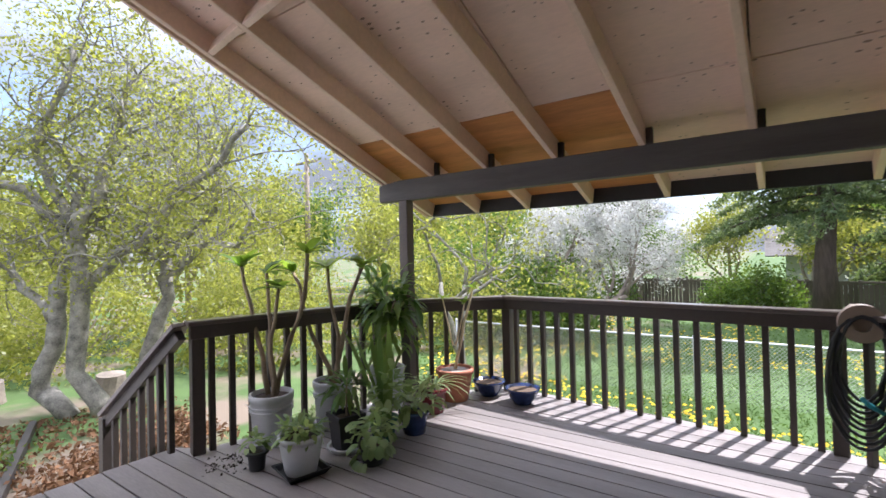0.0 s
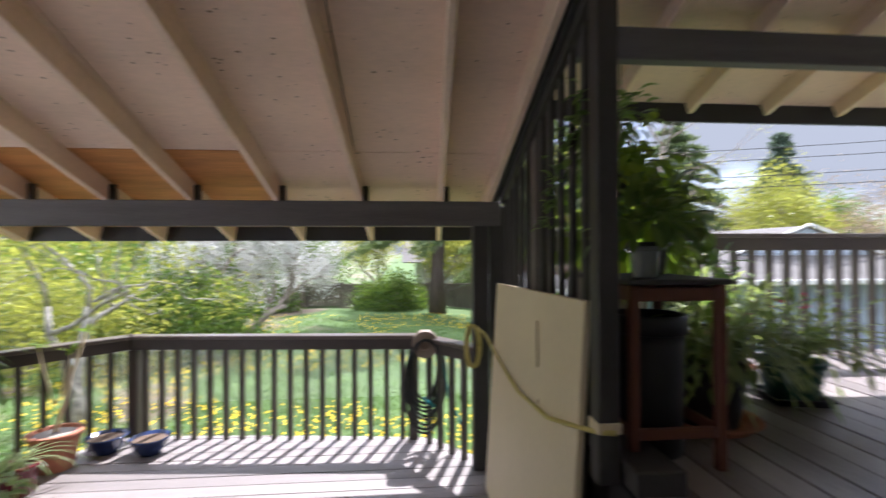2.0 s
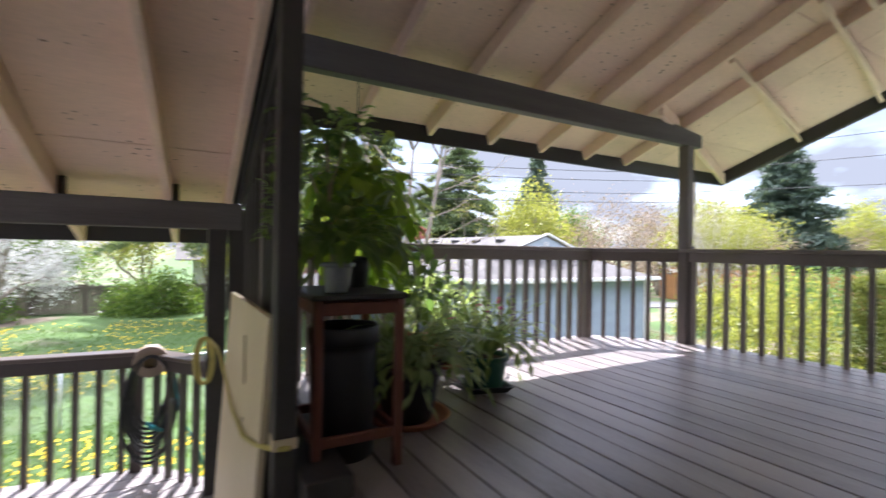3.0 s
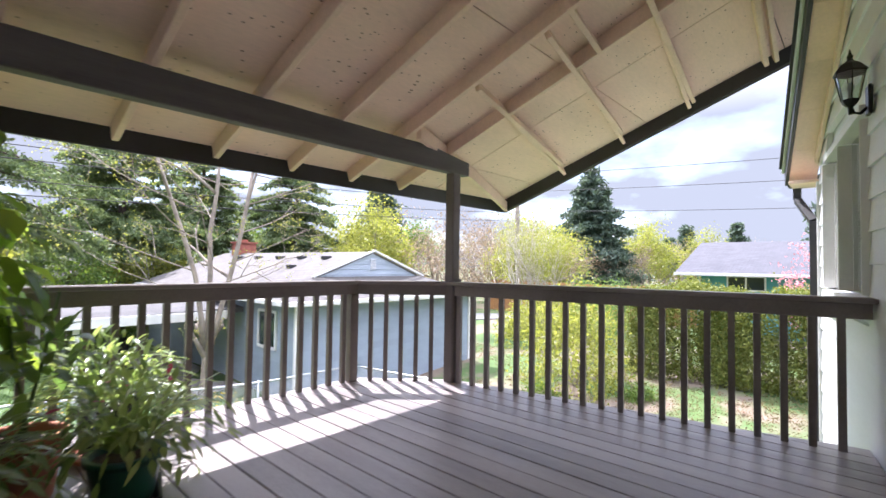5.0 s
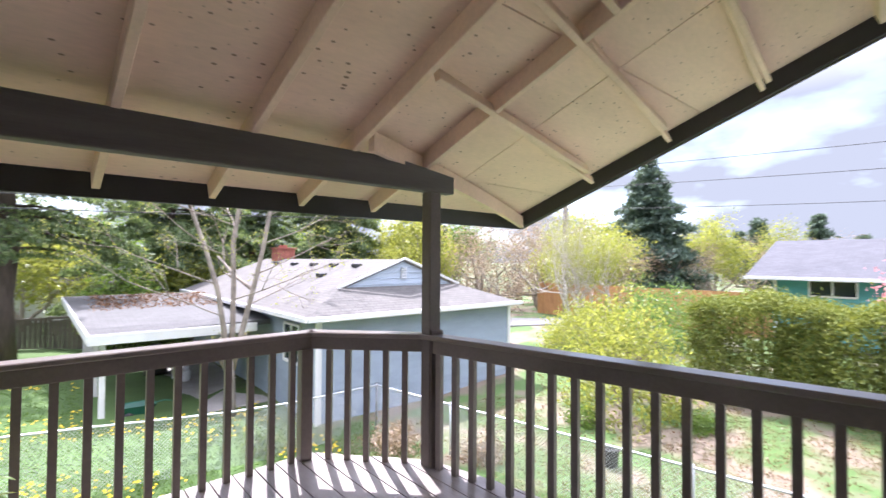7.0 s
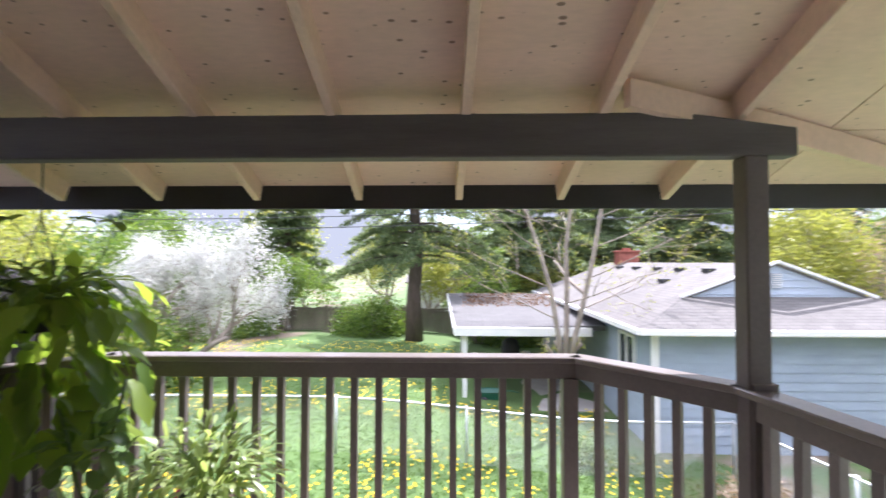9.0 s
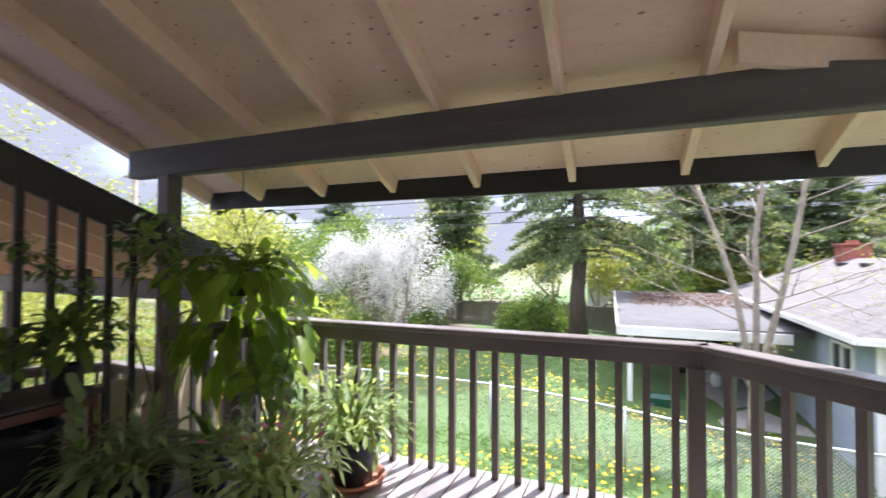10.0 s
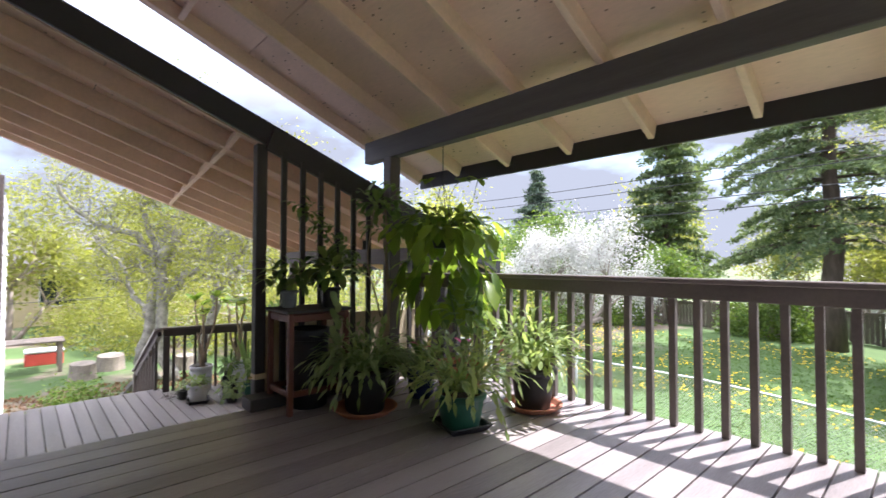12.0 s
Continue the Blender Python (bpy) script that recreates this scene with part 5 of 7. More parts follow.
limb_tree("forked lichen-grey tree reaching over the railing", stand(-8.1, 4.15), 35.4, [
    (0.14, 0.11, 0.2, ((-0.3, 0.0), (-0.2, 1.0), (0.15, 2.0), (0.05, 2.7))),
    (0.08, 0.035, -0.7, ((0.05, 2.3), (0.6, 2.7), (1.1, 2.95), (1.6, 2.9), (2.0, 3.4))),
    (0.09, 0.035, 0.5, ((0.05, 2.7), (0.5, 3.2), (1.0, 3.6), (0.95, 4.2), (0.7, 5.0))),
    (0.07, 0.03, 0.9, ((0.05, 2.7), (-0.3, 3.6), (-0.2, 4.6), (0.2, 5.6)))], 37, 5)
tree("young_tree", "leafy tree with a dark leaning limb beside the deck", stand(-4.2, 8.2),
     [((0, 0, 0), (0.1, 0.1, 1), 2.2, 0.11), ((0.1, 0, 0), (0.55, 0.1, 0.8), 2.3, 0.08)], 4, M_BARK, L_YELLOW, 0.09, 9, (0.28, 0.28, 0.22), 31, lift=0.14, shrink=0.72)
tree("white_blossom_tree", "spreading fruit tree full of white blossom", stand(-4.2, 14.8),
     [((0, 0, 0), (-0.1, 0, 1), 1.9, 0.17), ((0.2, 0, 0), (0.65, 0, 0.9), 2.0, 0.13), ((-0.2, 0, 0), (-0.7, 0.1, 0.8), 2.0, 0.13)], 4, M_GREYBARK, L_BLOSSOM, 0.085, 22, (0.20, 0.20, 0.20), 8, crook=0.18, split=(2, 4), lift=0.22, shrink=0.70)
tree("green_tree", "fresh green leafy tree by the board fence", stand(5.6, 22.5),
     [((0, 0, 0), (0.1, 0, 1), 1.7, 0.10), ((0.2, 0, 0), (0.5, 0, 0.9), 1.7, 0.08)], 4, M_GREYBARK, L_GREEN, 0.13, 8, (0.3, 0.3, 0.25), 41)
tree("bare_tree", "bare grey tree with three straight stems", stand(7.45, 12.6),
     [((0, 0, 0), (0.02, 0, 1), 1.4, 0.17), ((-0.06, 0, 1.2), (-0.16, 0, 1), 5.2, 0.075), ((0, 0, 1.2), (0.04, 0.1, 1), 5.4, 0.08), ((0.06, 0, 1.2), (0.22, 0, 1), 5.2, 0.08)] + [((s * (z - 1.2), 0, z), (dx, dy, 0.35), 2.3, 0.018) for s, z, dx, dy in ((-0.16, 2.6, -1, -0.3), (0.04, 3.0, 0.6, -1), (0.21, 2.8, 1, 0.2), (-0.16, 3.4, -1, 0.4), (0.04, 3.7, -0.5, -1), (0.21, 3.6, 1, -0.5), (-0.16, 4.3, -0.8, -0.8), (0.04, 4.6, 0.3, 1), (0.21, 4.4, 1, 0.4), (-0.16, 5.1, -1, 0), (0.21, 5.2, 1, -0.2))], 3, M_GREYBARK, L_YELLOW, 0.05, 1, (0.1, 0.1, 0.1), 51, crook=0.05, split=(3, 4), lift=0.05, shrink=0.42)
conifer("fir_tree", "tall fir with drooping dark green boughs", stand(2.75, 21.5), 17, 6.0, 2, M_FIRBARK, L_FIR, 0.36, start=0.22, whorls=26, arms=9, droop=0.42, size=0.21, per=4, thin=0.30)
conifer("fir_tree", "tall fir behind the blossom tree", stand(-6.1, 30), 14, 4.2, 3, M_FIRBARK, L_FIR, 0.3, start=0.15, whorls=22, arms=7, droop=0.3, size=0.40, per=3)
conifer("fir_tree", "slender fir beyond the blossom tree", stand(-16.9, 31.2), 10.5, 3.6, 4, M_FIRBARK, L_SPRUCE, 0.25, start=0.1, whorls=24, arms=8, size=0.40, per=3)
conifer("fir_tree", "dark fir behind the blue house", stand(19, 29), 12, 6.2, 5, M_FIRBARK, L_FIR, 0.3, start=0.1, whorls=24, arms=9, size=0.30, per=5, thin=0.35)
conifer("fir_tree", "dark fir behind the carport roof", stand(9.0, 28), 14, 6.5, 15, M_FIRBARK, L_FIR, 0.3, start=0.1, whorls=24, arms=9, size=0.30, per=5, thin=0.35)
conifer("fir_tree", "dark fir behind the blue house roof", stand(14.5, 33), 14, 6.5, 16, M_FIRBARK, L_FIR, 0.3, start=0.1, whorls=24, arms=9, size=0.30, per=5, thin=0.35)
conifer("spruce_tree", "dense blue-green spruce beside the utility pole", stand(39.0, 16.6), 11.0, 5.6, 6, M_FIRBARK, L_SPRUCE, 0.3, start=0.04, whorls=26, arms=11, size=0.45, per=5)
conifer("spruce_tree", "narrow blue-green spire of a distant spruce", stand(33.9, 37.5), 12.7, 4.4, 7, M_FIRBARK, L_SPRUCE, 0.3, start=0.05, whorls=26, arms=11, size=0.5, per=5)
for i, (x, y, h) in enumerate(((70, 17.5, 8.5), (75, 12.5, 9.0), (80, 9, 6.5), (62, 3.0, 9.5), (85, 24, 8))):
    conifer("far_conifer", "distant dark conifer on the skyline", stand(x, y), h, h * 0.34, 60 + i, M_FIRBARK, L_SPRUCE, 0.25, start=0.08, whorls=18, arms=7, size=0.7, per=3, group="skyline conifers")
protos = []
for i, (lab, lf, per, leaf) in enumerate((("yellow-green spring tree in young leaf", L_YELLOW, 9, 0.20), ("tan budding tree not yet in leaf", L_TAN, 5, 0.13), ("fresh green leafy garden tree", L_GREEN, 9, 0.20))):
    x, y = ((24, 27), (30.5, 22.5), (-14, 22))[i]
    protos.append(tree("spring_tree", lab, stand(x, y), [((0, 0, 0), (0.1, 0, 1), 2.3, 0.15), ((0.2, 0, 0), (0.4, 0.3, 1), 2.2, 0.12), ((-0.1, 0, 0), (-0.5, -0.2, 1), 2.2, 0.12)], 4, M_GREYBARK, lf, leaf, per, (0.45, 0.45, 0.40), 70 + i, lift=0.22, crook=0.2, shrink=0.72))
for i, (k, x, y, s) in enumerate(((0, 27, 30, 1.0), (1, 33, 20, 1.0), (0, 33, 17.0, 0.9), (0, 48, 15, 1.0), (1, 52, 20, 1.1), (1, 28, 25.5, 0.9), (2, 8, 40, 1.1), (0, -1, 38, 1.0), (2, -9, 30, 1.1), (0, -19, 24, 1.1),
                                  (2, -8, 20, 0.9), (0, -12, 16, 0.9), (0, -20, 14, 1.1), (0, -16, 8.5, 1.0), (2, -24, 19, 1.3), (0, -22, 5, 1.0), (2, -30, 10, 1.4), (0, -19, 0, 0.9), (2, -26, -4, 1.2), (1, -18, -5, 0.9),
                                  (0, 3, 30, 0.9), (2, 15, 42, 1.3), (2, 40, 40, 1.4), (1, 45, 30, 1.3), (2, 58, 26, 1.2), (0, 64, 14, 1.1), (1, 60, 9, 1.0), (2, -34, 26, 1.5), (2, -4, 24, 0.7), (0, 9.5, 25.5, 0.8), (1, 25, 19.5, 0.8), (0, 22.5, 25.5, 1.1), (1, 25.5, 21.5, 1.15), (1, 28.5, 19, 1.15), (0, 29, 15.8, 0.95), (2, 44, 20, 1.2), (1, 38, 13, 0.8), (0, 50, 16.5, 1.1), (1, 55, 14, 1.0), (2, 20, 36, 1.2), (2, 5, 35, 1.2), (0, -9, 36, 1.3), (1, 28, 17.0, 0.85), (1, 30, 14.2, 0.8), (0, 21, 24, 0.8), (0, 36, 22, 0.9), (2, -5.5, 17, 0.7), (2, -13, 27, 1.2), (0, -25, 28, 1.4))):
    t = copy_thing(protos[k], pose(*stand(x, y), 0, 0, 67 * i) @ Matrix.Diagonal((s, s, s, 1)))
for i, (x, y, k) in enumerate(((21.5, 11.6, 1.0), (22.6, 12.6, 0.85))):
    tree("budding_tree", "slender pale-barked tree with bare budding twigs", stand(x, y),
         [((0, 0, 0), (0.02, 0.05, 1), 2.6 * k, 0.07), ((0.1, 0, 0), (0.22, 0.1, 1), 2.5 * k, 0.05), ((-0.1, 0.05, 0), (-0.25, -0.1, 1), 2.5 * k, 0.05), ((0.05, -0.1, 0), (0.1, -0.3, 1), 2.3 * k, 0.045)],
         4, M_PALEBARK, L_YELLOW, 0.06, 1, (0.12, 0.12, 0.12), 210 + i, lift=0.25, crook=0.16, split=(3, 4), shrink=0.66, group="budding trees")
tree("young_tree", "slim fresh green tree in front of the spruce", stand(23.2, 11.0),
     [((0, 0, 0), (0.0, 0.0, 1), 2.2, 0.07), ((0.1, 0, 0), (0.2, 0.1, 1), 2.0, 0.05)], 4, M_PALEBARK, L_YELLOW, 0.10, 6, (0.2, 0.2, 0.25), 221, lift=0.35, crook=0.14, shrink=0.68)
tree("pink_blossom_tree", "pink blossoming tree beside the teal house", stand(22.6, 1.2), [((0, 0, 0), (0, 0, 1), 1.9, 0.1), ((0.1, 0.1, 0), (0.2, 0.3, 1), 1.5, 0.08)], 3, M_GREYBARK, L_PINK, 0.10, 10, (0.22, 0.22, 0.22), 90, lift=0.3)
# shrubs behind the lower deck and along the fences
for i, (x, y, sx, sy, sz, lf, lab) in enumerate((
        (-10.5, 7.5, 2.6, 1.8, 2.9, L_YELLOW, "yellow-green hedge shrub beside the lawn"), (-7.6, 11.5, 2.8, 1.8, 2.9, L_YELLOW, "yellow-green hedge shrub beside the lawn"),
        (-13.5, 4.5, 2.4, 2.4, 2.9, L_YELLOW, "yellow-green hedge shrub beside the lawn"), (-5.2, 13.5, 2.4, 1.6, 2.4, L_GREEN, "green garden shrub beside the lawn"),
        (-8.5, 14.5, 2.6, 2.0, 3.4, L_GREEN, "tall green garden shrub beside the lawn"), (-13, 10, 2.6, 2.6, 3.4, L_YELLOW, "tall yellow-green shrub beside the lawn"),
        (0.6, 22.8, 1.8, 1.0, 1.7, L_GREEN, "green shrub against the board fence"), (-6.5, 22, 2.4, 1.4, 2.4, L_GREEN, "green shrub against the board fence"),
        (7.0, 23.0, 1.6, 1.2, 2.2, L_GREEN, "green shrub against the board fence"), (-17, 3, 2.4, 2.4, 2.2, L_YELLOW, "yellow-green hedge shrub beside the lawn"),
        (15.2, 6.1, 1.6, 1.5, 2.9, L_YELLOW, "pale yellow-green rounded shrub"), (22.5, 8.6, 2.2, 2.2, 2.3, L_DARK, "dark evergreen shrub by the cedar fence"),
        (20, 10, 2.0, 2.0, 1.8, L_YELLOW, "yellow-green shrub beside the lane"))):
    shrub("shrub", lab, stand(x, y), (sx, sy, sz), lf, int(480 * sx), 0.10 if y < 12 else 0.13, 100 + i)
for i, (x, y, s, lf, lab) in enumerate(((-7.2, 1.2, 0.7, L_GREEN, "low bright green shrub by the garden bed"), (-6.2, 3.4, 0.5, L_LITTER, "rust-brown low shrub by the tree"), (-5.4, 2.2, 0.45, L_LITTER, "rust-brown low shrub by the tree"), (9.5, 8.2, 0.6, L_TAN, "dry twiggy shrub against the blue house"), (10.6, 6.8, 0.5, L_TAN, "dry twiggy shrub by the lane"), (7.4, 9.9, 0.5, L_GREEN, "small green shrub at the fence"), (13.8, 6.4, 0.45, L_GREEN, "small green shrub beside the lawn"), (15.2, 4.3, 0.35, L_GREEN, "small green clump beside the lawn"))):
    shrub("low_shrub", lab, stand(x, y), (s, s, s * 0.8), lf, 150, 0.07, 130 + i, M_STEM)


def hedge():
    rng = np.random.default_rng(77)
    ob = thing("clipped_hedge", "long clipped yellow-green hedge in front of the teal house", "hedge", at=(18.4, 0, 0))
    pts = []
    for i in range(7000):
        y = rng.uniform(-6, 5.5)
        top = 1.04 + 0.12 * math.sin(y * 2.1) + 0.08 * math.sin(y * 5.3)
        z0 = ground_z(18, y)
        if rng.random() < 0.4:
            pts.append((rng.uniform(-0.95, 0.95), y, top + rng.normal(0, 0.05)))
        else:
            h = rng.random()
            bulge = 0.95 + 0.13 * math.sin(y * 3.1 + 2 * h) + 0.08 * math.sin(y * 7)
            pts.append((-bulge + rng.normal(0, 0.06), y, z0 + h * (top - z0)))
    q, f = leaf_cloud(rng, pts, 0.085, 16, (0.11, 0.11, 0.11))
    quads("leaves", q, f, L_HEDGE, ob)
    v, f = [], []
    for i in range(25):
        y = -6 + i * 0.47
        tube(v, f, [(0, y, ground_z(18, y)), (0.1, y + 0.1, 0), (0.0, y, 1.0)], [0.05, 0.04, 0.02], 5)
    raw("stem_row", v, f, M_GREYBARK, ob)
    raw("inner_twig", *lathe([(0.55, 0), (0.7, 1.0), (0.6, 1.9)], 10, (0, 3.0, -1.3)), L_DARK, ob)


hedge()


def litter():
    rng = np.random.default_rng(19)
    x, y = rng.uniform(-9, -3.2, 2600), rng.uniform(-0.5, 4.2, 2600)
    z = np.array([ground_z(i, j) for i, j in zip(x, y)]) + 0.03
    q, f = leaf_cloud(rng, np.stack([x, y, z], 1), 0.09, 2, (0.05, 0.05, 0.015), 0.5)
    tagged(quads("leaf_litter", q, f, L_LITTER, kind="stuff"), "brown fallen leaves under the tree", "leaf litter")
    x, y = rng.uniform(11, 17, 3000), rng.uniform(-2, 8, 3000)
    keep = rng.random(3000) < 0.6
    x, y = x[keep], y[keep]
    z = np.array([ground_z(i, j) for i, j in zip(x, y)]) + 0.02
    q, f = leaf_cloud(rng, np.stack([x, y, z], 1), 0.05, 3, (0.09, 0.09, 0.010), 0.5)
    tagged(quads("bark_mulch", q, f, L_LITTER, kind="stuff"), "brown bark mulch on the neighbour's bed", "mulch")


litter()

# utility poles and cables
def cable(a, b, sag, r=0.015):
    v, f = [], []
    a, b = Vector(a), Vector(b)
    pts = []
    for i in range(17):
        q = i / 16
        p = a.lerp(b, q)
        p.z -= sag * 4 * q * (1 - q)
        pts.append(p)
    tube(v, f, pts, [r] * 17, 5)
    tagged(raw("overhead_cable", v, f, M_WIRE, smooth=True), "black overhead cable strung between poles", "cable", "overhead cables")


def pole(x, y, h):
    ob = thing("utility_pole", "weathered wooden utility pole", "utility pole", "utility poles", at=stand(x, y))
    v, f = [], []
    tube(v, f, [(0, 0, 0), (0, 0, h / 2), (0, 0, h)], [0.17, 0.15, 0.12], 10)
    raw("shaft", v, f, M_GREYBARK, ob, smooth=True)
    timber("crossarm", (-0.9, 0, h - 0.5), (0.9, 0, h - 0.5), 0.10, 0.12, M_GREYBARK, ob)


pole(26.5, 15.6, 9.5)
pole(-20, 17, 8.5)
for k, z in enumerate((3.4, 3.9, 4.6, 5.1)):
    cable((26.5, 15.6, z + 1.2), (-20, 17 + 0.3 * k, z), 0.5 + 0.1 * k)
cable((26.5, 15.6, 7.4), (30, -30, 6.6), 0.5)
cable((26.5, 15.6, 6.4), (30, -30, 5.6), 0.5)
cable((26.5, 15.6, 5.2), (30, -30, 4.6), 0.6)
cable((-12, 8, 1.2), (-13, -6, 0.6), 0.3, 0.01)


def lane():
    """A strip of worn asphalt laid over the slope."""
    v, f = [], []
    for i in range(25):
        for k in range(2):
            x = 18.6 + i * 0.29 + 1.7 * k
            y = 18.6 - i * 0.29 + 1.7 * k
            v.append((x, y, ground_z(x, y) + 0.05))
    n = len(v)
    v += [(x, y, z - 0.12) for x, y, z in v]
    for i in range(24):
        a = 2 * i
        f += [(a, a + 2, a + 3, a + 1), (n + a, n + a + 1, n + a + 3, n + a + 2), (a, n + a, n + a + 2, a + 2), (a + 1, a + 3, n + a + 3, n + a + 1)]
    tagged(raw("road", v, f, M_LANE), "pale worn lane beyond the blue house", "road", kind="structure")


lane()


# ---- things on the decks ----
def turned(name, profile, material, parent=None, seg=28, label="", at=(0, 0, 0)):
    v, f = lathe(profile, seg, at)
    return raw(name, v, f, material, parent, label, smooth=False)


def pot(name, label, at, r, h, material, taper=0.78, rim=0.012, soil=None, category="plant pot", square=False, fill=0.88, group=""):
    """A hollow pot with a rolled rim and soil inside; returns the thing to hang plants on."""
    ob = thing(name, label, category, group, at=at)
    b = r * taper
    seg = 4 if square else 28
    prof = [(b * 0.96, 0), (b, 0.008), (r - rim * 0.4, h * 0.80), (r - rim * 0.4, h * 0.86), (r + rim, h * 0.87), (r + rim, h * 0.99), (r + rim * 0.5, h), (r - rim, h), (r - rim * 1.6, h * 0.8), (b * 0.9, 0.02)]
    body = turned("pot_body", prof, material, ob, seg)
    if square:
        body.rotation_euler = (0, 0, radians(28))
    for p in body.data.polygons:
        p.use_smooth = not square and abs(p.normal.z) < 0.7
    turned("soil", [(0.01, h * (fill - 0.03)), ((r - rim * 1.5) * (0.70 if square else 0.97), h * (fill - 0.02)), ((r - rim * 1.5) * 0.5, h * fill), (0.01, h * (fill + 0.02))], soil or M_SOIL, ob, 18)
    return ob


def saucer(label, at, r, material, square=False):
    ob = turned("saucer" if not square else "drip_tray", [(r * 0.82, 0), (r, 0.035), (r + 0.008, 0.037), (r + 0.004, 0.042), (r - 0.012, 0.040), (r * 0.80, 0.010)], material, None, 4 if square else 28)
    ob.location = at
    if square:
        ob.rotation_euler = (0, 0, radians(30))
    return tagged(ob, label, "saucer" if not square else "tray")


def stems(parent, rng, roots, material, name="stem"):
    """Each entry: root, way, length, radius, crook; returns the tips."""
    tips = []
    for root, way, length, radius, crook in roots:
        v, f = [], []
        p, d = Vector(root), Vector(way).normalized()
        pts = [p.copy()]
        for i in range(7):
            d = (d + Vector(rng.normal(0, crook, 3)) + Vector((0, 0, 0.12))).normalized()
            p = p + d * (length / 7)
            pts.append(p.copy())
        tube(v, f, pts, [radius * (1 - 0.35 * i / 7) for i in range(8)], 7)
        raw(name, v, f, material, parent, smooth=True)
        tips.append((pts[-1], d))
    return tips


def foliage(parent, rng, specs, material, name="leaves", lobed=0.0, steps=5, split=False):
    if split:
        for spec in specs:
            foliage(parent, rng, [spec], material, "leaf", lobed, steps)
        return None
    v, f = [], []
    for root, way, length, width, sag in specs:
        strap(v, f, root, way, length, width, sag, rng, steps, lobed)
    return raw(name, v, f, material, parent, smooth=True)


def rosette(rng, root, n, length, width, sag, up=0.6, spread=1.0):
    out = []
    for i in range(n):
        a = rng.uniform(0, 2 * math.pi)
        out.append((root, (math.cos(a) * spread, math.sin(a) * spread, rng.uniform(up * 0.4, up * 1.4)), length * rng.uniform(0.7, 1.25), width * rng.uniform(0.8, 1.2), sag * rng.uniform(0.6, 1.3)))
    return out


def bush(rng, c, size, n, length, width, sag):
    """Leaves set all over an uneven mound."""
    out = []
    for i in range(n):
        a, e = rng.uniform(0, 2 * math.pi), math.asin(rng.uniform(-0.3, 1))
        q = rng.uniform(0.35, 1.0)
        o = Vector((math.cos(a) * math.cos(e), math.sin(a) * math.cos(e), math.sin(e)))
        p = Vector(c) + Vector((o.x * size[0], o.y * size[1], o.z * size[2])) * q
        out.append((p, o + Vector(rng.normal(0, 0.5, 3)), length * rng.uniform(0.6, 1.3), width * rng.uniform(0.7, 1.2), sag))
    return out


def segmented(rng, c, n, reach, start_h, width, sag=1.7, links=3):
    """Arching chains of flat cactus pads from one root."""
    out = []
    for i in range(n):
        a = rng.uniform(0, 2 * math.pi)
        k = rng.uniform(0.35, 1.0)
        p = Vector(c) + Vector((math.cos(a), math.sin(a), 0)) * 0.06
        d = Vector((math.cos(a) * (0.25 + k), math.sin(a) * (0.25 + k), start_h * rng.uniform(0.6, 1.5))).normalized()
        L = reach * rng.uniform(0.22, 0.36)
        for j in range(links):
            out.append((p.copy(), d.copy(), L, width * rng.uniform(0.8, 1.2), sag / links * 0.6))
            e = d.copy()
            for s in range(3):
                e = (e + Vector((0, 0, -sag / links * 0.2))).normalized()
                p = p + e * (L / 3)
            d = (e + Vector(rng.normal(0, 0.25, 3)) + Vector((0, 0, -0.15))).normalized()
    return out


def bucket(label, at):
    ob = pot("bucket", label, at, 0.15, 0.37, M_BUCKET, taper=0.88, rim=0.008, category="bucket", group="planted buckets", fill=0.93)
    for z in (0.275, 0.245):
        turned("rib", [(0.146, z), (0.156, z + 0.004), (0.156, z + 0.012), (0.146, z + 0.016)], M_BUCKET, ob)
    v, f = [], []
    tube(v, f, [(0.158 * math.cos(a), -0.05 + 0.158 * math.sin(a) * 0.5 - 0.06, 0.285 - 0.10 * math.sin(a)) for a in [i * math.pi / 10 for i in range(11)]], [0.0025] * 11, 5)
    raw("wire_handle", v, f, M_GALV, ob)
    return ob


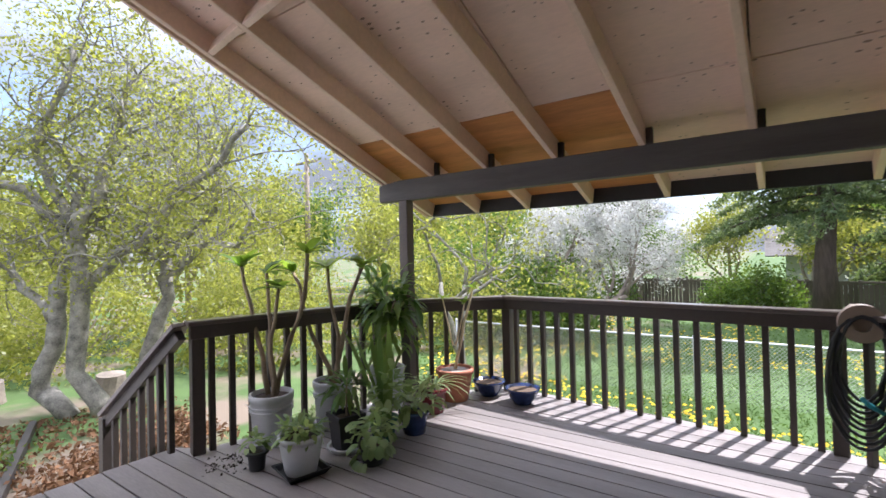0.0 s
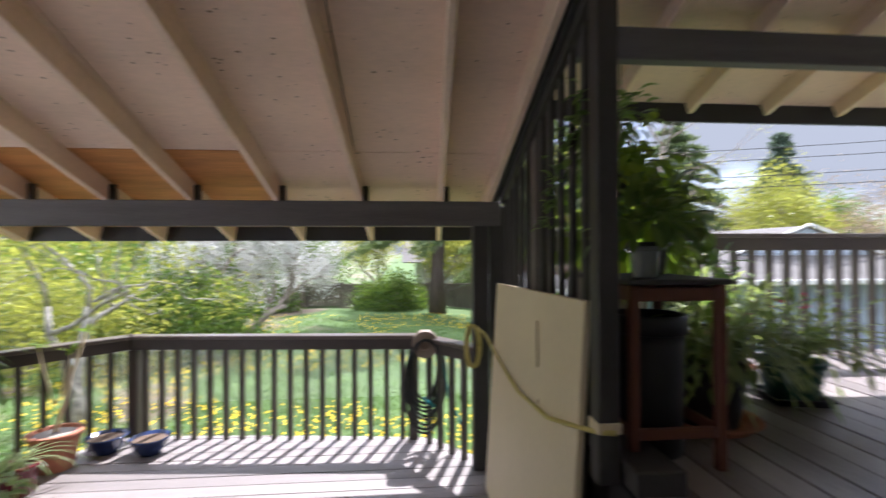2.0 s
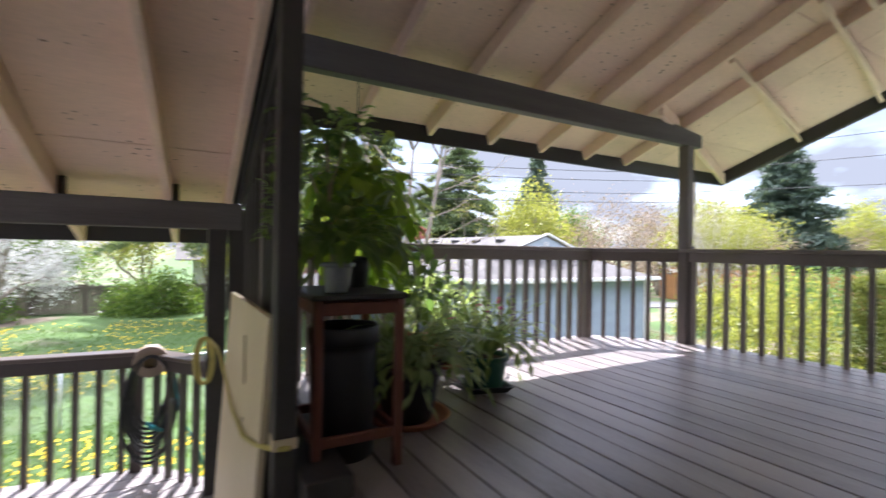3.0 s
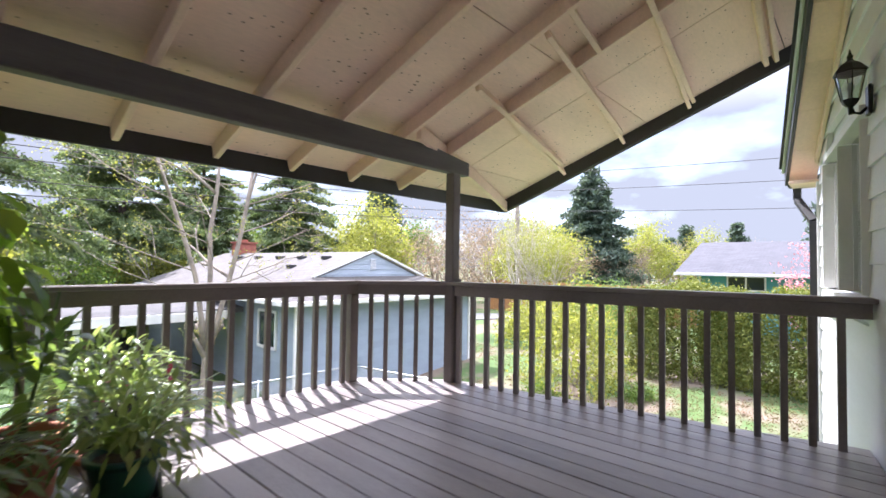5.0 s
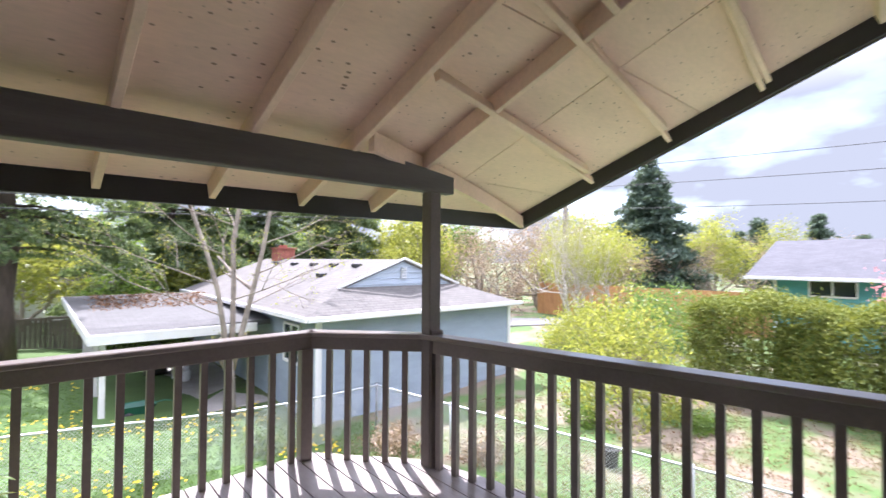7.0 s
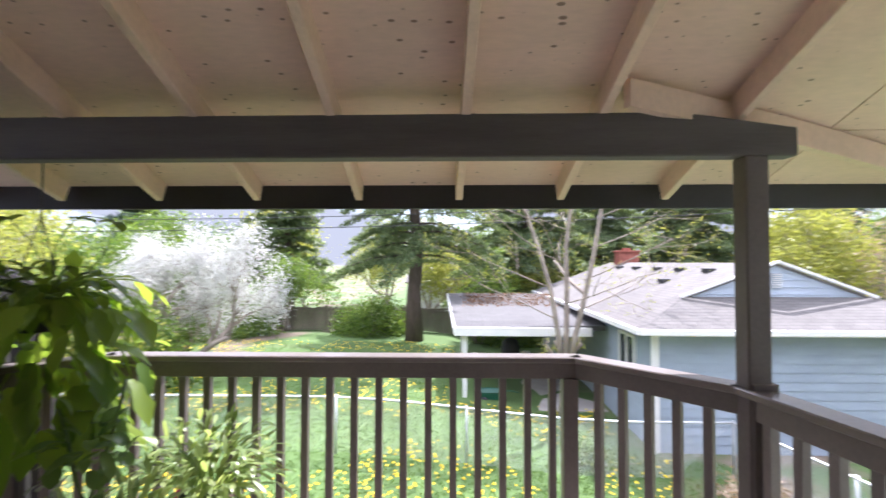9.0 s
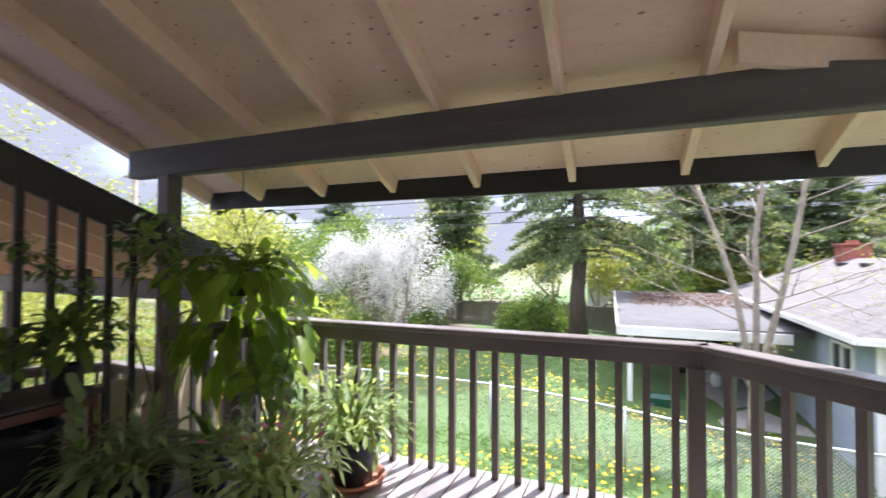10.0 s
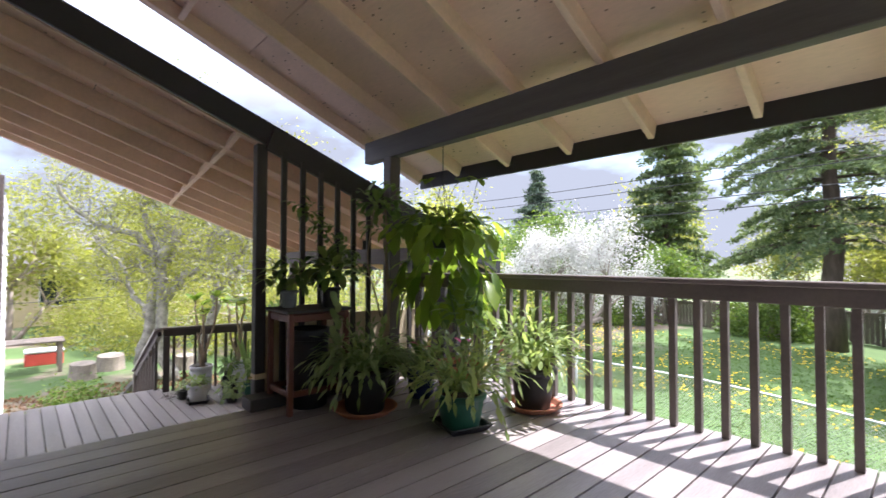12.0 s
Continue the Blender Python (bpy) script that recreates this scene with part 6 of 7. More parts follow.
# lower deck: planted pots
def lower_plants():
    rng = np.random.default_rng(200)
    for at, roots in (((-2.02, 2.32, LZ), [((-0.03, 0, 0.33), (-0.35, 0.0, 1), 1.02, 0.021, 0.14), ((0.0, 0.03, 0.33), (-0.15, 0.1, 1), 0.92, 0.019, 0.12), ((0.04, 0, 0.33), (0.10, 0.0, 1), 1.10, 0.022, 0.12), ((0.05, -0.02, 0.33), (0.28, 0.05, 1), 0.82, 0.019, 0.14)]),
                      ((-1.90, 2.80, LZ), [((0, 0, 0.33), (-0.20, 0.0, 1), 1.02, 0.022, 0.15), ((0.02, 0, 0.33), (0.10, 0.1, 1), 1.06, 0.022, 0.15), ((0.04, 0, 0.33), (0.45, 0.0, 1), 0.95, 0.019, 0.15)])):
        ob = bucket("grey-white plastic bucket with a thick-stemmed plant", at)
        tips = stems(ob, rng, roots, M_STEM)
        sp = []
        for p, d in tips:
            sp += rosette(rng, p, 9, 0.19, 0.085, 0.7, 0.9)
        foliage(ob, rng, sp, L_GLOW, split=True)
    ob = bucket("grey ribbed bucket holding a bushy strap-leaved cactus", (-1.82, 3.36, LZ))
    foliage(ob, rng, bush(rng, (0.05, -0.02, 0.88), (0.27, 0.27, 0.36), 210, 0.20, 0.052, 1.3) + bush(rng, (0.1, -0.05, 0.6), (0.22, 0.22, 0.25), 50, 0.22, 0.045, 1.8), L_DARK, lobed=0.12)
    foliage(ob, rng, rosette(rng, (0.05, 0, 0.75), 26, 0.36, 0.055, 1.0, 1.5), L_CACTUS, name="shoots", lobed=0.1)
    stems(ob, rng, [((0.02, 0, 0.33), (0.1, 0, 1), 0.7, 0.016, 0.08), ((-0.03, 0.02, 0.33), (-0.1, 0, 1), 0.65, 0.014, 0.08)], M_STEM)

    saucer("square black drip tray under the white pot", (-1.44, 2.13, LZ + 0.001), 0.19, M_BLACKPOT, True)
    ob = pot("flower_pot", "white plastic pot of low green succulents on a tray", (-1.44, 2.13, LZ + 0.012), 0.135, 0.235, M_BUCKET, taper=0.72, rim=0.008, fill=0.95)
    foliage(ob, rng, bush(rng, (0, 0, 0.25), (0.14, 0.14, 0.07), 130, 0.075, 0.03, 0.8), L_CACTUS)
    ob = pot("flower_pot", "small dark pot with a seedling", (-1.73, 2.01, LZ), 0.062, 0.12, M_BLACKPOT)
    foliage(ob, rng, bush(rng, (0, 0, 0.17), (0.07, 0.07, 0.07), 30, 0.07, 0.032, 0.8), L_CACTUS)
    saucer("clear plastic saucer under a black pot", (-1.46, 2.53, LZ + 0.001), 0.13, M_BUCKET)
    ob = pot("flower_pot", "black square pot with a leafy young shrub", (-1.46, 2.53, LZ + 0.012), 0.135, 0.25, M_BLACKPOT, square=True)
    foliage(ob, rng, bush(rng, (0, 0, 0.40), (0.10, 0.10, 0.13), 60, 0.13, 0.038, 0.9), L_DARK)
    stems(ob, rng, [((0, 0, 0.2), (0, 0.05, 1), 0.28, 0.008, 0.08)], M_STEM)
    ob = pot("flower_pot", "green pot with upright sword-shaped leaves", (-1.34, 2.78, LZ), 0.10, 0.18, M_GREENPOT)
    foliage(ob, rng, [((rng.normal(0, 0.03), rng.normal(0, 0.03), 0.15), (rng.normal(-0.22, 0.16), rng.normal(0, 0.14), 1), rng.uniform(0.5, 0.75), 0.05, 0.02) for i in range(8)], L_DARK, split=True)
    foliage(ob, rng, bush(rng, (0.1, -0.03, 0.38), (0.16, 0.14, 0.16), 50, 0.09, 0.045, 0.8), L_CACTUS, name="side_leaves")
    ob = pot("flower_pot", "small dark pot with a trailing variegated vine", (-1.15, 2.47, LZ), 0.085, 0.14, M_BLACKPOT)
    foliage(ob, rng, bush(rng, (0, 0, 0.20), (0.17, 0.17, 0.16), 85, 0.075, 0.05, 1.2) + [((0.1 * math.cos(i), 0.1 * math.sin(i), 0.14 - 0.02 * (i % 6)), (math.cos(i), math.sin(i), -0.6), 0.08, 0.05, 0.8) for i in range(30)], L_CACTUS)
    ob = pot("flower_pot", "dark blue pot with broad drooping leaves", (-1.25, 3.03, LZ), 0.11, 0.17, M_BLUEGLAZE)
    foliage(ob, rng, bush(rng, (0, 0, 0.22), (0.18, 0.18, 0.13), 80, 0.11, 0.052, 1.2), L_CACTUS)
    ob = pot("flower_pot", "dark red glazed pot with narrow grassy leaves", (-1.40, 3.48, LZ), 0.12, 0.21, M_REDPOT)
    foliage(ob, rng, rosette(rng, (0, 0, 0.2), 40, 0.36, 0.018, 1.8, 1.1), L_CACTUS)
    ob = pot("flower_pot", "terracotta pot with pebbles and a pale bare stem", (-1.43, 3.87, LZ), 0.165, 0.29, M_TERRA, taper=0.75, rim=0.014, soil=M_GRAVEL, fill=0.95)
    tips = stems(ob, rng, [((0, 0, 0.26), (0.0, 0, 1), 0.80, 0.016, 0.10), ((0.01, 0, 0.5), (0.5, 0.1, 0.8), 0.45, 0.009, 0.1), ((-0.01, 0, 0.5), (-0.5, 0.1, 0.9), 0.45, 0.009, 0.1)], M_PANEL)
    sp = []
    for p, d in tips:
        sp += rosette(rng, p, 7, 0.11, 0.04, 0.8, 0.8)
    foliage(ob, rng, sp, L_GLOW, split=True)
    for at in ((-1.22, 4.14, LZ), (-0.84, 4.08, LZ)):
        ob = thing("bowl_planter", "glazed dark blue bowl of dry bare soil", "bowl", "blue bowls", at=at)
        b = turned("bowl", [(0.08, 0), (0.085, 0.015), (0.12, 0.06), (0.148, 0.125), (0.158, 0.132), (0.158, 0.142), (0.145, 0.142), (0.12, 0.08)], M_BLUEGLAZE, ob)
        b.data.polygons.foreach_set("use_smooth", [True] * len(b.data.polygons))
        turned("soil", [(0.01, 0.105), (0.137, 0.115), (0.08, 0.128), (0.01, 0.125)], M_DRYSOIL, ob, 20)
    v, f = leaf_cloud(rng, [(-1.95, 1.98, LZ + 0.006)] * 60, 0.02, 2, (0.10, 0.10, 0.001), 0.7)
    tagged(quads("soil_crumbs", v, f, L_SOILCRUMB, kind="stuff"), "spilt soil crumbs on the deck", "soil")


M_REDBOX = mat("red_plastic", (0.50, 0.07, 0.05), 0.45, 0.1, 5, 40, 0.02)
M_DRYSOIL = mat("dry_soil", (0.15, 0.105, 0.075), 0.95, 0.4, 14, 70, 1.0)
L_SOILCRUMB = leaf_mat("soil_crumb", (0.02, 0.015, 0.01), (0.06, 0.045, 0.03), 0.0, 0.9)
lower_plants()


# upper deck plants
def upper_plants():
    rng = np.random.default_rng(300)
    saucer("terracotta plastic saucer under a black pot", (2.68, 2.10, U + 0.002), 0.215, M_TERRA)
    ob = pot("flower_pot", "black pot with a sprawling jointed cactus", (2.68, 2.10, U + 0.014), 0.165, 0.27, M_BLACKPOT)
    foliage(ob, rng, segmented(rng, (0, 0, 0.27), 160, 0.30, 1.25, 0.026, 2.2, 5) + bush(rng, (0, 0, 0.34), (0.33, 0.33, 0.26), 150, 0.060, 0.026, 0.7), L_CACTUS, steps=3, lobed=0.22)
    saucer("square black tray under the green pot", (3.34, 2.37, U + 0.002), 0.20, M_BLACKPOT, True)
    ob = pot("flower_pot", "green plastic pot with an arching jointed cactus", (3.34, 2.37, U + 0.014), 0.15, 0.21, M_GREENPOT)
    foliage(ob, rng, segmented(rng, (0, 0, 0.22), 130, 0.30, 1.4, 0.026, 2.0, 5) + bush(rng, (0, 0, 0.36), (0.33, 0.33, 0.30), 140, 0.060, 0.026, 0.7), L_CACTUS2, steps=3, lobed=0.22)
    for spec in bush(rng, (0, 0, 0.42), (0.30, 0.30, 0.2), 7, 0.06, 0.03, 0.5):
        foliage(ob, rng, [spec], L_FLOWER, name="pink_flower")
    saucer("terracotta plastic saucer by the railing", (3.41, 3.02, U + 0.002), 0.20, M_TERRA)
    ob = pot("flower_pot", "black pot with a spreading narrow-leaved plant", (3.41, 3.02, U + 0.014), 0.155, 0.27, M_BLACKPOT)
    foliage(ob, rng, segmented(rng, (0, 0, 0.27), 110, 0.34, 1.5, 0.027, 1.8, 4) + bush(rng, (0, 0, 0.45), (0.33, 0.33, 0.22), 190, 0.085, 0.026, 0.8), L_CACTUS2, steps=4)

    ob = pot("flower_pot", "terracotta pot with dark glossy climbing leaves", (3.00, 2.70, U), 0.17, 0.30, M_TERRA)
    foliage(ob, rng, bush(rng, (0.05, -0.02, 0.58), (0.17, 0.17, 0.28), 62, 0.13, 0.06, 1.0), L_DARK)
    stems(ob, rng, [((0, 0, 0.25), (0.1, 0, 1), 0.7, 0.01, 0.1), ((0.03, 0, 0.25), (-0.1, 0, 1), 0.6, 0.01, 0.1)], M_GSTEM)
    ob = pot("flower_pot", "blue plastic pot tucked behind the cactus pots", (2.66, 2.62, U), 0.12, 0.24, M_BLUEGLAZE)
    foliage(ob, rng, rosette(rng, (0, 0, 0.24), 30, 0.30, 0.04, 1.2, 1.2), L_DARK)

    ob = thing("hanging_basket", "hanging pot with a large cascading flat-stemmed cactus", "hanging plant", at=(2.64, 2.86, 1.86))
    turned("pot_body", [(0.07, 0.05), (0.105, 0.18), (0.115, 0.18), (0.115, 0.20), (0.10, 0.20), (0.07, 0.07)], M_BLACKPOT, ob)
    foliage(ob, rng, [((0.10 * math.cos(i), 0.10 * math.sin(i), 0.21), (math.cos(i), math.sin(i), 0.15), 0.34, 0.085, 2.6) for i in range(16)], L_GLOW, name="leaf_skirt", lobed=0.16, steps=6)
    for k in range(3):
        a = 2.1 * k
        v, f = [], []
        tube(v, f, [(0.11 * math.cos(a), 0.11 * math.sin(a), 0.2), (0, 0, 0.62)], [0.003, 0.003], 5)
        raw("wire", v, f, M_WIRE, ob)
    v, f = [], []
    tube(v, f, [(0, 0, 0.62), (0, 0, zu(2.86) + 0.14 - 1.86)], [0.004, 0.004], 5)
    raw("hook_wire", v, f, M_WIRE, ob)
    foliage(ob, rng, segmented(rng, (0, 0, 0.22), 26, 0.60, 0.75, 0.080, 3.6) + bush(rng, (0.02, 0, 0.20), (0.34, 0.30, 0.20), 70, 0.17, 0.07, 1.6), L_GLOW, lobed=0.16, steps=5)
    sp = []
    for i in range(85):
        a, q, z = rng.uniform(0, 2 * math.pi), rng.uniform(0.35, 1.0), rng.uniform(-0.42, 0.22)
        w = 0.44 - 0.28 * abs(z + 0.02) + 0.05 * math.sin(3 * a)
        sp.append(((w * q * math.cos(a), w * q * math.sin(a), z), (math.cos(a) * 0.5 + rng.normal(0, 0.3), math.sin(a) * 0.5 + rng.normal(0, 0.3), rng.uniform(-1.2, 0.3)), rng.uniform(0.16, 0.28), rng.uniform(0.075, 0.115), 0.9))
    foliage(ob, rng, sp, L_GLOW, lobed=0.18, steps=5, split=True)
    sp = []
    for i in range(24):
        a = rng.uniform(0, 2 * math.pi)
        sp.append(((0.3 * math.cos(a), 0.25 * math.sin(a), rng.uniform(-0.45, 0.05)), (math.cos(a) * 0.5, math.sin(a) * 0.5, -0.6), rng.uniform(0.2, 0.38), rng.uniform(0.06, 0.09), 1.5))
    foliage(ob, rng, sp, L_GLOW, lobed=0.14, steps=7, split=True)
    tips = stems(ob, rng, [((0.05, 0, 0.2), (0.2, 0.1, 1), 0.45, 0.004, 0.15), ((0, 0.05, 0.2), (0.5, 0.0, 1), 0.5, 0.004, 0.2), ((0, 0.05, 0.2), (-0.3, 0.0, 1), 0.45, 0.004, 0.2)], M_GSTEM, "tendril")
    sp = []
    for p, d in tips:
        sp += rosette(rng, p, 6, 0.10, 0.05, 0.8, 0.5)
    foliage(ob, rng, sp, L_GLOW, split=True)

    # stand with pots beside the screen
    st = thing("plant_stand", "reddish-brown wooden plant stand with a dark top", "plant stand", at=(2.27, 1.88, U))
    for x in (-0.165, 0.165):
        for y in (-0.21, 0.21):
            block("leg", (x - 0.018, y - 0.018, 0), (x + 0.018, y + 0.018, 0.68), M_REDWOOD, st)
        block("side_rail", (x - 0.012, -0.192, 0.12), (x + 0.012, 0.192, 0.16), M_REDWOOD, st)
        block("side_rail", (x - 0.012, -0.192, 0.62), (x + 0.012, 0.192, 0.67), M_REDWOOD, st)
    for y in (-0.21, 0.21):
        block("cross_rail", (-0.147, y - 0.012, 0.12), (0.147, y + 0.012, 0.16), M_REDWOOD, st)
        block("cross_rail", (-0.147, y - 0.012, 0.62), (0.147, y + 0.012, 0.67), M_REDWOOD, st)
    block("stand_top", (-0.195, -0.245, 0.68), (0.195, 0.245, 0.70), M_SLAT, st)
    ob = pot("bin", "black plastic bin under the plant stand", (2.27, 1.88, U + 0.0), 0.145, 0.55, M_BLACKPOT, taper=0.92, rim=0.008, category="bin")
    ob = pot("flower_pot", "black pot of leafy trailing plants on the stand", (2.36, 2.00, U + 0.701), 0.07, 0.14, M_BLACKPOT)
    foliage(ob, rng, bush(rng, (0, 0, 0.24), (0.20, 0.20, 0.17), 105, 0.12, 0.052, 1.1), L_DARK)
    foliage(ob, rng, [((0.12, -0.05 + 0.02 * (i % 3), 0.12 - 0.04 * i), (1, -0.3, -0.2), 0.10, 0.05, 1.2) for i in range(10)], L_CACTUS, name="trailing_leaves")
    ob = pot("flower_pot", "clear plastic pot with small leaves on the stand", (2.20, 1.76, U + 0.701), 0.06, 0.12, M_GLASSY)
    foliage(ob, rng, bush(rng, (0, 0, 0.20), (0.17, 0.17, 0.13), 90, 0.11, 0.042, 0.9), L_DARK)
    # woody plant climbing by the post
    ob = pot("flower_pot", "black pot with a tall woody climber by the post", (2.42, 2.42, U), 0.13, 0.26, M_BLACKPOT)
    tips = stems(ob, rng, [((0, 0, 0.22), (-0.05, 0.0, 1), 1.25, 0.014, 0.10), ((0.03, 0, 0.22), (0.03, 0.1, 1), 1.10, 0.011, 0.10), ((-0.02, 0, 0.6), (-0.3, -0.3, 1), 0.9, 0.008, 0.12)], M_STEM)
    sp = []
    for p, d in tips:
        sp += bush(rng, p, (0.20, 0.20, 0.17), 42, 0.10, 0.045, 1.1)
    foliage(ob, rng, sp, L_DARK)
    ob = thing("climbing_vine", "dark-leaved vine twined through the screen slats", "vine", at=(2.06, 2.2, 0))
    v, f = [], []
    pts = [(0.0, 0.25 - 0.05 * i + 0.03 * math.sin(i * 2.0), 1.72 + 0.045 * i) for i in range(12)]
    tube(v, f, pts, [0.006] * 12, 5)
    raw("stem", v, f, M_GSTEM, ob)
    sp = []
    for p in pts:
        sp += bush(rng, p, (0.07, 0.09, 0.10), 14, 0.07, 0.035, 1.2)
    foliage(ob, rng, sp, L_DARK)


L_CACTUS2 = leaf_mat("pale_cactus_leaf", (0.20, 0.30, 0.11), (0.40, 0.49, 0.21), 0.54, 0.28)
L_FLOWER = leaf_mat("pink_flower", (0.55, 0.05, 0.18), (0.7, 0.12, 0.3), 0.3)
M_GLASSY = mat("clear_plastic", (0.25, 0.27, 0.28), 0.25, 0.1, 5, 40, 0.0)
upper_plants()


# hose on its reel at the lower railing
def hose_reel():
    rng = np.random.default_rng(44)
    ob = thing("hose_hanger", "tan hose hanger with coils of black garden hose", "garden hose", at=(1.45, 4.08, LZ + 0.02))
    v, f = lathe([(0.05, -0.05), (0.10, -0.05), (0.115, -0.03), (0.10, 0.02), (0.115, 0.03), (0.115, 0.045), (0.05, 0.045), (0.05, 0.0)], 22)
    r = raw("hanger", v, f, M_REEL, ob, smooth=False)
    r.matrix_basis = pose(0, -0.07, 0.86, 90, 0, 0)
    block("bracket", (-0.06, -0.02, 0.83), (0.06, 0.05, 0.965), M_REEL, ob, bevel=0.02)
    for k in range(9):
        v, f = [], []
        w, h, c = 0.115 + 0.008 * k + rng.uniform(-0.012, 0.012), 0.25 + 0.020 * k, 0.64 - 0.016 * k
        y = -0.06 - 0.012 * (k % 5)
        pts = [(w * math.cos(a) * (1 + 0.08 * math.sin(2 * a)) + rng.normal(0, 0.003), y + 0.02 * math.sin(a + k), c + h * math.sin(a)) for a in [i * math.pi / 14 for i in range(29)]]
        tube(v, f, pts, [0.0105] * 29, 7)
        raw("hose_coil", v, f, M_HOSE, ob, smooth=True)
    v, f = [], []
    tube(v, f, [(0.14, -0.08, 0.80), (0.17, -0.08, 0.6), (0.20, -0.07, 0.4), (0.27, -0.05, 0.25), (0.33, -0.02, 0.10), (0.36, 0.0, -0.02)], [0.010] * 6, 7)
    raw("teal_tail", v, f, M_TEALHOSE, ob, "teal hose end", smooth=True)
    v, f = [], []
    tube(v, f, [(-0.02, -0.13, 0.42), (0.02, -0.13, 0.38), (0.08, -0.12, 0.34)], [0.014, 0.016, 0.012], 8)
    raw("nozzle", v, f, M_TEALHOSE, ob, smooth=True)


hose_reel()

# board leaning on the screen, held by a strap
panel = thing("board_panel", "large pale tan board leaning on the slat screen", "board")
raw("board", [(1.845, 1.69, LZ), (1.87, 1.69, LZ), (1.87, 3.30, LZ), (1.845, 3.30, LZ), (1.935, 1.69, 1.39), (1.96, 1.69, 1.39), (1.96, 3.30, 1.345), (1.935, 3.30, 1.345)],
    [(3, 2, 1, 0), (4, 5, 6, 7), (0, 1, 5, 4), (1, 2, 6, 5), (2, 3, 7, 6), (3, 0, 4, 7)], M_PANEL, panel)
for y, z, h in ((2.22, 1.02, 0.22), (2.18, 0.86, 0.02)):
    x = 1.851 + 0.09 * z / 1.49 - 0.002
    block("scuff", (x - 0.002, y - 0.004, z), (x + 0.004, y + 0.004, z + h), M_STEM, panel, bevel=0, label="dark scuff mark")
rope = thing("tie_strap", "yellow strap tied round the posts across the board", "strap")
v, f = [], []
tube(v, f, [(1.82, 3.50, 1.00), (1.86, 3.36, 0.97), (1.885, 3.0, 0.87), (1.885, 2.5, 0.82), (1.89, 2.0, 0.86), (1.905, 1.72, 0.93), (1.95, 1.60, 0.95), (1.99, 1.565, 0.96)], [0.010] * 8, 6)
raw("strap", v, f, M_YELLOW, rope, smooth=True)
for k in range(4):
    v, f = [], []
    tube(v, f, [(1.80 - 0.008 * k + 0.05 * math.cos(a), 3.49, 0.86 + 0.16 * math.sin(a)) for a in [i * math.pi / 8 for i in range(17)]], [0.008] * 17, 6)
    raw("coil", v, f, M_YELLOW, rope, smooth=True)
block("post_wrap", (1.937, 1.587, 0.945), (2.023, 1.673, 0.985), M_PANEL, rope, label="pale strap round the post")

# wall lantern
def lantern():
    x = 6.45
    ob = thing("wall_lantern", "black metal lantern with glass panes on the house wall", "wall lamp", at=(x, wall_y(x) + 0.03, 2.88))
    ob.scale = (0.74, 0.74, 0.74)
    ob.rotation_euler = (0, 0, math.atan(0.174))
    block("back_plate", (-0.06, 0.0, -0.12), (0.06, 0.03, 0.12), M_BLACKMETAL, ob, bevel=0.01)
    v, f = [], []
    tube(v, f, [(0, 0.02, -0.05), (0, 0.07, -0.10), (0, 0.11, -0.09), (0, 0.13, -0.02)], [0.014, 0.013, 0.012, 0.012], 8)
    raw("arm", v, f, M_BLACKMETAL, ob, smooth=True)
    turned("base", [(0.015, -0.10), (0.02, -0.04), (0.05, -0.01), (0.065, 0.02), (0.03, 0.03)], M_BLACKMETAL, ob, 6, at=(0, 0.13, 0))
    turned("lamp_roof", [(0.115, 0.235), (0.12, 0.245), (0.07, 0.31), (0.03, 0.34), (0.018, 0.36), (0.024, 0.38), (0.012, 0.40), (0.004, 0.44)], M_BLACKMETAL, ob, 6, at=(0, 0.13, 0))
    for k in range(6):
        a = math.pi / 3 * k
        c, s = math.cos(a), math.sin(a)
        timber("bar", (0.062 * c, 0.13 + 0.062 * s, 0.02), (0.105 * c, 0.13 + 0.105 * s, 0.24), 0.008, 0.008, M_BLACKMETAL, ob, up=(0.3, 1, 0.1), bevel=0)
        b = math.pi / 3 * (k + 1)
        d, e = math.cos(b), math.sin(b)
        g = raw("glass_pane", [(0.06 * c, 0.13 + 0.06 * s, 0.022), (0.06 * d, 0.13 + 0.06 * e, 0.022), (0.103 * d, 0.13 + 0.103 * e, 0.238), (0.103 * c, 0.13 + 0.103 * s, 0.238),
                                (0.057 * c, 0.13 + 0.057 * s, 0.022), (0.057 * d, 0.13 + 0.057 * e, 0.022), (0.100 * d, 0.13 + 0.100 * e, 0.238), (0.100 * c, 0.13 + 0.100 * s, 0.238)],
                [(0, 1, 2, 3), (7, 6, 5, 4), (0, 4, 5, 1), (1, 5, 6, 2), (2, 6, 7, 3), (3, 7, 4, 0)], M_GLASS, ob)
        g.visible_shadow = False
    turned("bulb", [(0.012, 0.03), (0.014, 0.08), (0.028, 0.12), (0.024, 0.15), (0.005, 0.165)], M_BUCKET, ob, 12, at=(0, 0.13, 0))


